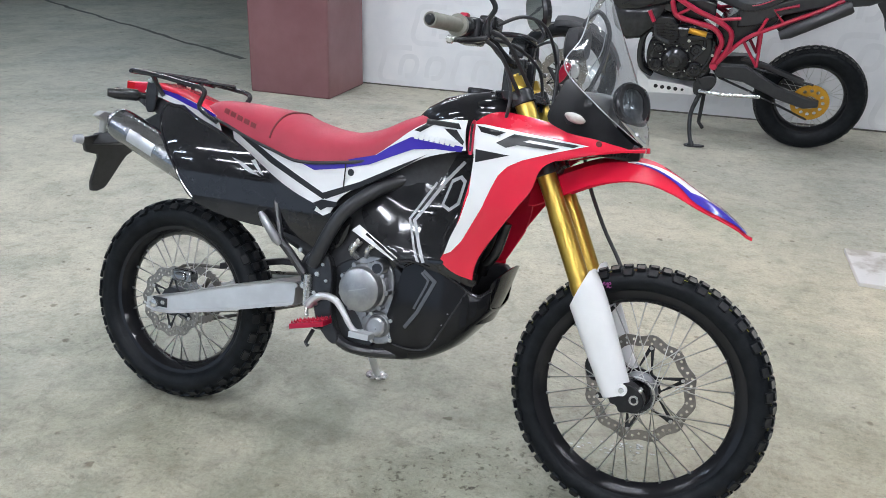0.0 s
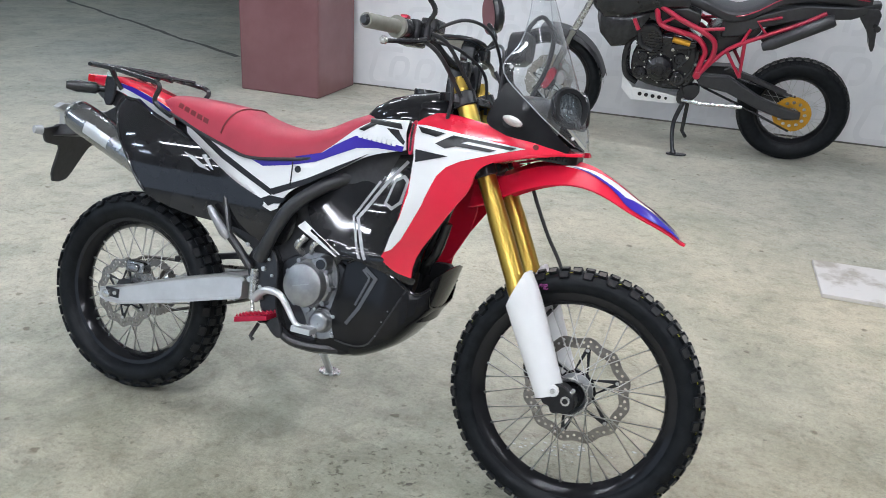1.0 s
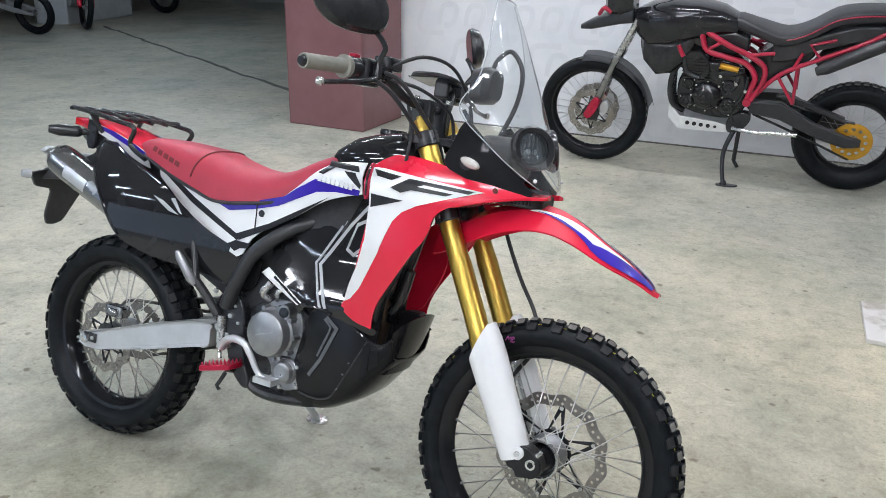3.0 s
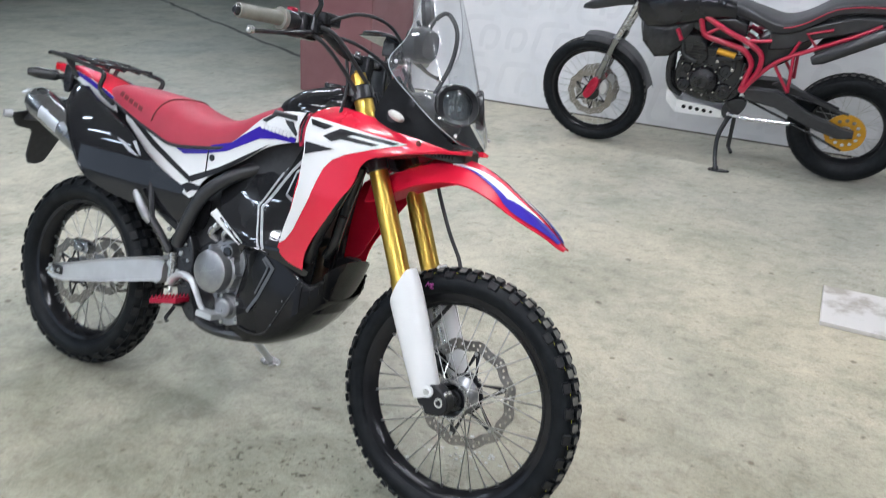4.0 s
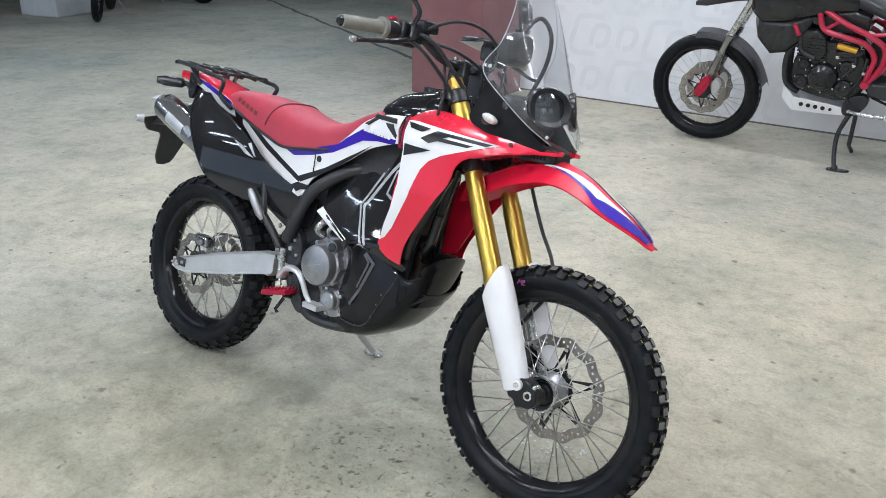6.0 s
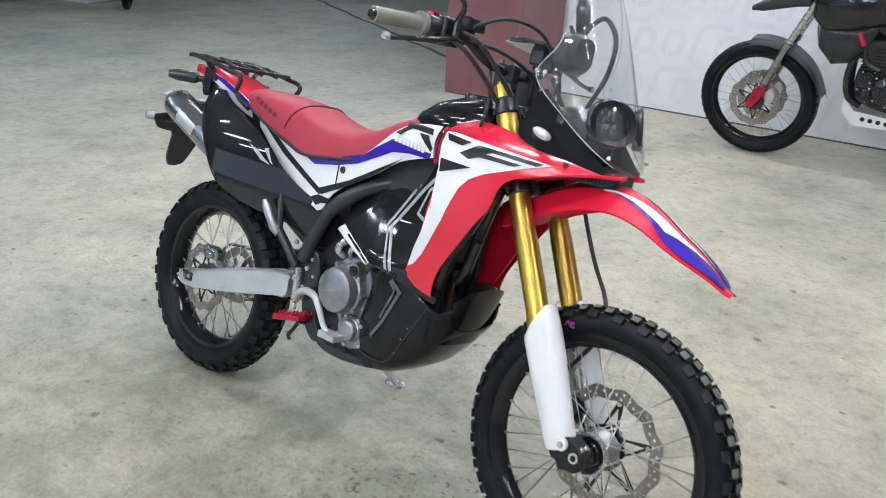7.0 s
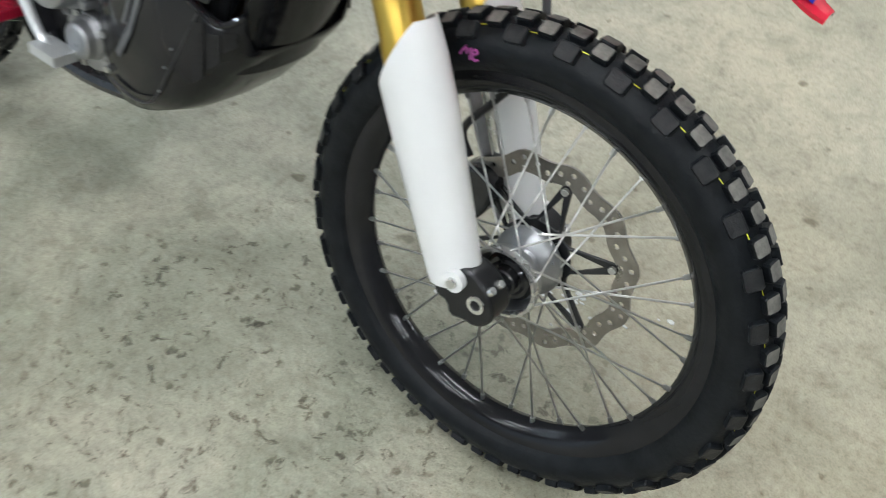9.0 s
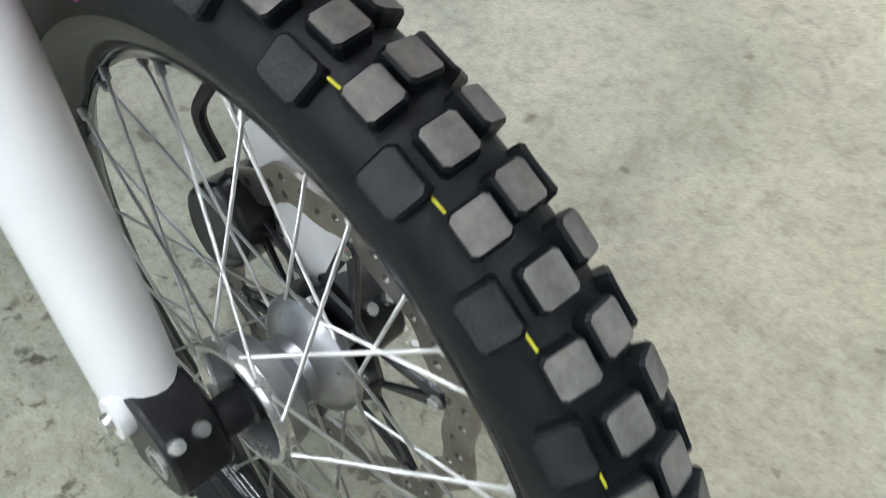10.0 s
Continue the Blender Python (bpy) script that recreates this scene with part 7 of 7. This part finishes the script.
# red frame
for s in (-1, 1):
    for r, pts in ((0.0175, [(0.93, 0.12, 1.08), (0.885, 0.14, 1.00), (0.845, 0.150, 0.905), (0.72, 0.155, 0.868), (0.60, 0.155, 0.835), (0.538, 0.155, 0.755), (0.555, 0.150, 0.67), (0.575, 0.145, 0.580)]),
                   (0.0175, [(0.90, 0.13, 1.04), (0.72, 0.15, 0.945), (0.585, 0.155, 0.888), (0.492, 0.155, 0.822), (0.485, 0.155, 0.735), (0.515, 0.150, 0.66), (0.560, 0.145, 0.585)]),
                   (0.0115, [(0.845, 0.15, 0.905), (0.75, 0.15, 0.965)]),
                   (0.0115, [(0.60, 0.155, 0.890), (0.44, 0.15, 0.91)]),
                   (0.014, [(0.53, 0.150, 0.625), (0.395, 0.145, 0.778), (0.20, 0.14, 0.880), (-0.025, 0.13, 0.985), (-0.15, 0.12, 1.055)]),
                   (0.0105, [(0.405, 0.145, 0.765), (0.296, 0.145, 0.595)]),
                   (0.0105, [(0.300, 0.145, 0.825), (0.296, 0.145, 0.595)]),
                   (0.0105, [(0.33, 0.145, 0.805), (0.28, 0.14, 0.92)]),
                   (0.010, [(0.178, 0.14, 0.892), (0.245, 0.14, 0.972), (0.105, 0.135, 1.010)])):
        bm = bmesh.new()
        tube(bm, [(x, s * y, z) for x, y, z in pts], r, 12, 5 if len(pts) > 3 else 0)
        part("frame_tube", bm, FRAME_RED, bikeb, "red tubular frame")
    bm = bmesh.new()
    lathe(bm, [(0.004, s * 0.172), (0.022, s * 0.172), (0.026, s * 0.165), (0.026, s * 0.13), (0.004, s * 0.13)], 20, at=(0.568, 0, 0.583))
    part("pivot_cap", bm, FRAME_RED, bikeb)
    bm = bmesh.new()
    tube(bm, [(1.02, s * 0.168, 0.93), (0.985, s * 0.17, 0.86)], 0.014, 10)
    part("cowl_trim", bm, FRAME_RED, bikeb, "red strip on the radiator cowl")
# engine, silencer, plate, stands
bm = bmesh.new()
slab(bm, rounded([(1.00, 0.74), (1.02, 0.60), (0.99, 0.49), (0.74, 0.44), (0.60, 0.47), (0.56, 0.60), (0.60, 0.82), (0.86, 0.84)], 2), -0.13, 0.13)
eng = part("engine", bm, BLACK, bikeb, "black three-cylinder engine", bevel=0.022)
# upright cylinder block with a ribbed head
bm = bmesh.new()
slab(bm, rounded([(0.80, 0.70), (0.98, 0.70), (1.00, 0.88), (0.84, 0.90)], 1), -0.145, 0.145)
part("cylinder_block", bm, BLACK, eng, bevel=0.012)
for k in range(7):
    bm = bmesh.new()
    slab(bm, rounded([(0.806 + 0.004 * k, 0.712 + 0.020 * k), (0.986 + 0.002 * k, 0.716 + 0.020 * k), (0.986 + 0.002 * k, 0.723 + 0.020 * k), (0.806 + 0.004 * k, 0.719 + 0.020 * k)], 0), 0.140, 0.152)
    part("engine_rib", bm, BLACK, eng)
bm = bmesh.new()
lathe(bm, [(0.004, 0.196), (0.030, 0.196), (0.036, 0.190), (0.050, 0.188), (0.058, 0.180), (0.066, 0.176), (0.080, 0.168), (0.092, 0.150), (0.096, 0.12), (0.004, 0.12)], 40, at=(0.82, 0, 0.600))
part("generator_cover", bm, BLACK, eng, "gloss black round generator cover")
for k in range(10):
    a = 2 * math.pi * k / 10
    bm = bmesh.new()
    tube(bm, [(0.82 + 0.050 * math.cos(a), 0.182, 0.60 + 0.050 * math.sin(a)), (0.82 + 0.088 * math.cos(a), 0.160, 0.60 + 0.088 * math.sin(a))], 0.0045, 8)
    part("cover_rib", bm, BLACK, eng)
studs("cover_bolt", [(0.82 + 0.099 * math.cos(2 * math.pi * k / 8), 0.138, 0.60 + 0.099 * math.sin(2 * math.pi * k / 8)) for k in range(8)], 0.007, 0.010, 1, STEEL, eng, 8)
for x, z, r, y in ((0.945, 0.560, 0.044, 0.165), (0.690, 0.540, 0.056, 0.160), (0.935, 0.675, 0.036, 0.160), (0.690, 0.675, 0.042, 0.156)):
    bm = bmesh.new()
    lathe(bm, [(0.003, y), (r * 0.35, y), (r * 0.45, y - 0.005), (r * 0.75, y - 0.003), (r * 0.9, y - 0.008), (r, y - 0.016), (r, 0.12), (0.003, 0.12)], 24, at=(x, 0, z))
    part("engine_cover", bm, BLACK, eng)
    studs("cover_bolt", [(x + (r + 0.004) * math.cos(b), 0.134, z + (r + 0.004) * math.sin(b)) for b in (0.6, 2.4, 4.4)], 0.0055, 0.012, 1, STEEL, eng, 6)
bm = bmesh.new()
beam(bm, [(0.60, 0.12, 0.165, 0.765, 0.800), (0.66, 0.12, 0.170, 0.745, 0.800), (0.76, 0.12, 0.165, 0.735, 0.775)])
part("throttle_body", bm, BLACK, eng, bevel=0.006)
studs("hose_clip", [(0.645, 0.160, 0.700), (0.585, 0.150, 0.655), (0.745, 0.160, 0.745)], 0.012, 0.010, 1, STEEL, eng, 10)
for k, dz in enumerate((0.0, 0.012, 0.024)):
    bm = bmesh.new()
    tube(bm, [(0.90 + 0.02 * k, 0.10 - 0.05 * k, 0.80), (1.02 + 0.01 * k, 0.10 - 0.05 * k, 0.78), (1.06, 0.09 - 0.05 * k, 0.66), (1.045, 0.08 - 0.04 * k, 0.52), (0.97, 0.06 - 0.03 * k, 0.46)], 0.021, 10, 5)
    part("exhaust_header", bm, SATIN, bikeb, "black exhaust header pipe")
for pts, r in (([(0.98, 0.13, 0.86), (0.96, 0.15, 0.76), (0.88, 0.15, 0.72)], 0.016), ([(0.66, 0.13, 0.80), (0.64, 0.14, 0.70), (0.70, 0.15, 0.62)], 0.012), ([(0.58, 0.13, 0.74), (0.60, 0.14, 0.62), (0.66, 0.14, 0.50), (0.62, 0.13, 0.42)], 0.010)):
    bm = bmesh.new()
    tube(bm, pts, r, 10, 5)
    part("hose", bm, SATIN, bikeb)
bm = bmesh.new()
slab(bm, rounded([(0.60, 0.86), (0.92, 0.90), (0.96, 0.98), (0.60, 1.02)], 1), -0.11, 0.11)
part("airbox", bm, SATIN, bikeb, bevel=0.01)
bm = bmesh.new()
slab(bm, rounded([(0.22, 0.86), (0.44, 0.70), (0.56, 0.66), (0.60, 0.84), (0.40, 0.98), (0.20, 0.98)], 1), -0.10, 0.10)
part("inner_panel", bm, SATIN, bikeb, bevel=0.01)
bm = bmesh.new()
tube(bm, [(0.755, 0.155, 0.812), (0.640, 0.155, 0.790)], 0.020, 14)
part("oil_canister", bm, M_GOLD2, bikeb, "gold cylindrical canister")
bm = bmesh.new()
tube(bm, [(0.20, -0.13, 0.78), (0.14, -0.14, 0.83), (-0.20, -0.145, 1.03), (-0.22, -0.145, 1.04)], [0.03, 0.055, 0.058, 0.045], 18)
part("silencer", bm, GREY, bikeb, "dark grey silencer")
bm = bmesh.new()
tube(bm, [(0.19, 0.165, 0.82), (0.14, 0.17, 0.845), (-0.18, 0.16, 1.02), (-0.20, 0.16, 1.03)], [0.026, 0.038, 0.041, 0.034], 18)
part("silencer", bm, GREY, bikeb, "dark grey silencer")
bm = bmesh.new()
rows = []
for x, h, z0, z1 in ((1.068, 0.060, 0.400, 0.492), (1.000, 0.105, 0.345, 0.452), (0.985, 0.118, 0.342, 0.440), (0.755, 0.120, 0.345, 0.420), (0.675, 0.110, 0.345, 0.40)):
    rows.append([(x, -h, z1), (x, -h * 0.85, z0), (x, h * 0.85, z0), (x, h, z1), (x, h * 0.95, z1), (x, h * 0.80, z0 + 0.006), (x, -h * 0.80, z0 + 0.006), (x, -h * 0.95, z1)])
rings(bm, rows)
sk = part("skid_plate", bm, WHITE_PLATE, bikeb, "white alloy skid plate with holes", angle=12)
for k in range(5):
    bm = bmesh.new()
    tube(bm, [(0.93 - k * 0.045, 0.106, 0.395 - 0.003 * k), (0.93 - k * 0.045, 0.1175, 0.395 - 0.003 * k)], 0.014 if k < 4 else 0.010, 14)
    part("drain_hole", bm, SATIN, sk)
bm = bmesh.new()
tube(bm, [(0.64, 0.15, 0.40), (0.50, 0.20, 0.402), (0.243, 0.20, 0.412)], 0.012, 10)
part("stand_lever", bm, STEEL, bikeb, "bright steel centre stand bar")
bm = bmesh.new()
slab(bm, rounded([(0.68, 0.47), (0.56, 0.52), (0.52, 0.46), (0.60, 0.36), (0.68, 0.36)], 2), 0.08, 0.14)
part("stand_bracket", bm, SATIN, bikeb, bevel=0.005)
bm = bmesh.new()
tube(bm, [(0.63, 0.14, 0.37), (0.668, 0.185, 0.255), (0.664, 0.235, 0.15), (0.640, 0.296, 0.060)], [0.017, 0.015, 0.014, 0.014], 12, 5)
ss = part("side_stand", bm, SATIN, bikeb, "black side stand, folded out")
bm = bmesh.new()
foot = pose(0, 0, 0, 10) @ Matrix.Translation((0.635, 0.305, 0.0))
rings(bm, [[foot @ Vector((x, y, z)) for x, y in rounded([(-0.095, -0.016), (-0.06, -0.032), (0.04, -0.030), (0.055, 0.0), (0.04, 0.030), (-0.06, 0.030)], 2)] for z in (0.0, 0.011)])
tube(bm, [foot @ Vector((0.006, -0.01, 0.008)), foot @ Vector((0.004, -0.016, 0.034))], [0.024, 0.015], 10)
part("stand_foot", bm, SATIN, ss, bevel=0.003)
bm = bmesh.new()
tube(bm, [(0.60, 0.06, 0.36), (0.61, 0.07, 0.14)], 0.014, 10)
tube(bm, [(0.61, 0.07, 0.14), (0.58, 0.12, 0.12)], 0.012, 10)
part("centre_stand", bm, SATIN, bikeb, "folded centre stand leg")


# ---- parked motorcycles far off ----
def far_bike(m, label, body, arm, group="far parked motorcycles"):
    root = thing("motorcycle", m, label, "motorcycle", group)
    r = wheel("rear_wheel", root, Matrix.Translation((0, 0, 0.33)), 0.33, 0.042, 0.055, 0.24, 20, (), (0.042, 0.025), spokes=20)
    f = wheel("front_wheel", root, Matrix.Translation((1.45, 0, 0.345)), 0.345, 0.036, 0.045, 0.272, 22, (), (0.04, 0.022), spokes=20)
    bm = bmesh.new()
    for s in (-1, 1):
        beam(bm, [(-0.05, s * 0.10, s * 0.13, 0.31, 0.345), (0.25, s * 0.095, s * 0.13, 0.345, 0.42), (0.50, s * 0.08, s * 0.12, 0.41, 0.48)])
    part("swing_arm", bm, arm, root, "pale swing arm")
    for s in (-1, 1):
        bm = bmesh.new()
        tube(bm, [(1.05, s * 0.09, 1.10), (1.28, s * 0.09, 0.62)], 0.026, 12)
        tube(bm, [(1.28, s * 0.09, 0.62), (1.42, s * 0.09, 0.36)], 0.022, 12)
        part("fork_leg", bm, SATIN, root)
        bm = bmesh.new()
        tube(bm, [(1.27, s * 0.095, 0.66), (1.35, s * 0.095, 0.50), (1.43, s * 0.095, 0.35)], [0.030, 0.042, 0.032], 12)
        part("fork_guard", bm, body, root, "coloured fork guard")
    bm = bmesh.new()
    slab(bm, rounded([(0.52, 0.36), (0.62, 0.29), (0.85, 0.29), (0.95, 0.40), (0.90, 0.62), (0.62, 0.60)], 2), -0.12, 0.12)
    part("engine", bm, ALU, root, bevel=0.01)
    bm = bmesh.new()
    slab(bm, rounded([(0.10, 0.92), (0.16, 0.86), (0.55, 0.72), (0.80, 0.70), (1.02, 0.60), (1.15, 0.92), (1.02, 1.03), (0.80, 0.95), (0.60, 0.90), (0.20, 0.96)], 2), -0.12, 0.12)
    part("bodywork", bm, body, root, bevel=0.02)
    bm = bmesh.new()
    slab(bm, rounded([(0.12, 0.95), (0.20, 0.90), (0.60, 0.88), (0.78, 0.95), (0.60, 0.94), (0.25, 0.99)], 2), -0.11, 0.11)
    part("seat", bm, MATTE, root, bevel=0.015)
    bm = bmesh.new()
    slab(bm, rounded([(1.12, 0.87), (1.30, 0.95), (1.50, 0.92), (1.70, 0.78), (1.68, 0.775), (1.48, 0.895), (1.30, 0.92)], 2), -0.06, 0.06)
    part("front_mudguard", bm, body, root, bevel=0.006)
    bm = bmesh.new()
    tube(bm, [(0.95, -0.40, 1.19), (1.0, -0.18, 1.19), (1.04, 0, 1.13), (1.0, 0.18, 1.19), (0.95, 0.40, 1.19)], 0.012, 8, 5)
    part("handlebar", bm, SATIN, root)
    bm = bmesh.new()
    tube(bm, [(0.60, 0.10, 0.33), (0.56, 0.30, 0.06)], 0.012, 8)
    part("side_stand", bm, BRUSHED, root)
    return root


far_bike(pose(-9.35, 6.95, 0, 0, 0, 196) @ pose(0, 0, 0, -8), "white off-road motorcycle parked deep in the hall", WHITE, BRUSHED)
far_bike(pose(-10.6, 8.45, 0, 0, 0, -28) @ pose(0, 0, 0, -8), "red off-road motorcycle parked beside a pillar", RED, BRUSHED)
far_bike(pose(-10.4, 10.55, 0, 0, 0, 192) @ pose(0, 0, 0, -8), "dark off-road motorcycle parked by the far wall", GREY, BRUSHED)
far_bike(pose(-9.60, 5.45, 0, 0, 0, -38) @ pose(0, 0, 0, -8), "black off-road motorcycle parked beside the white pillar", SATIN, SATIN)
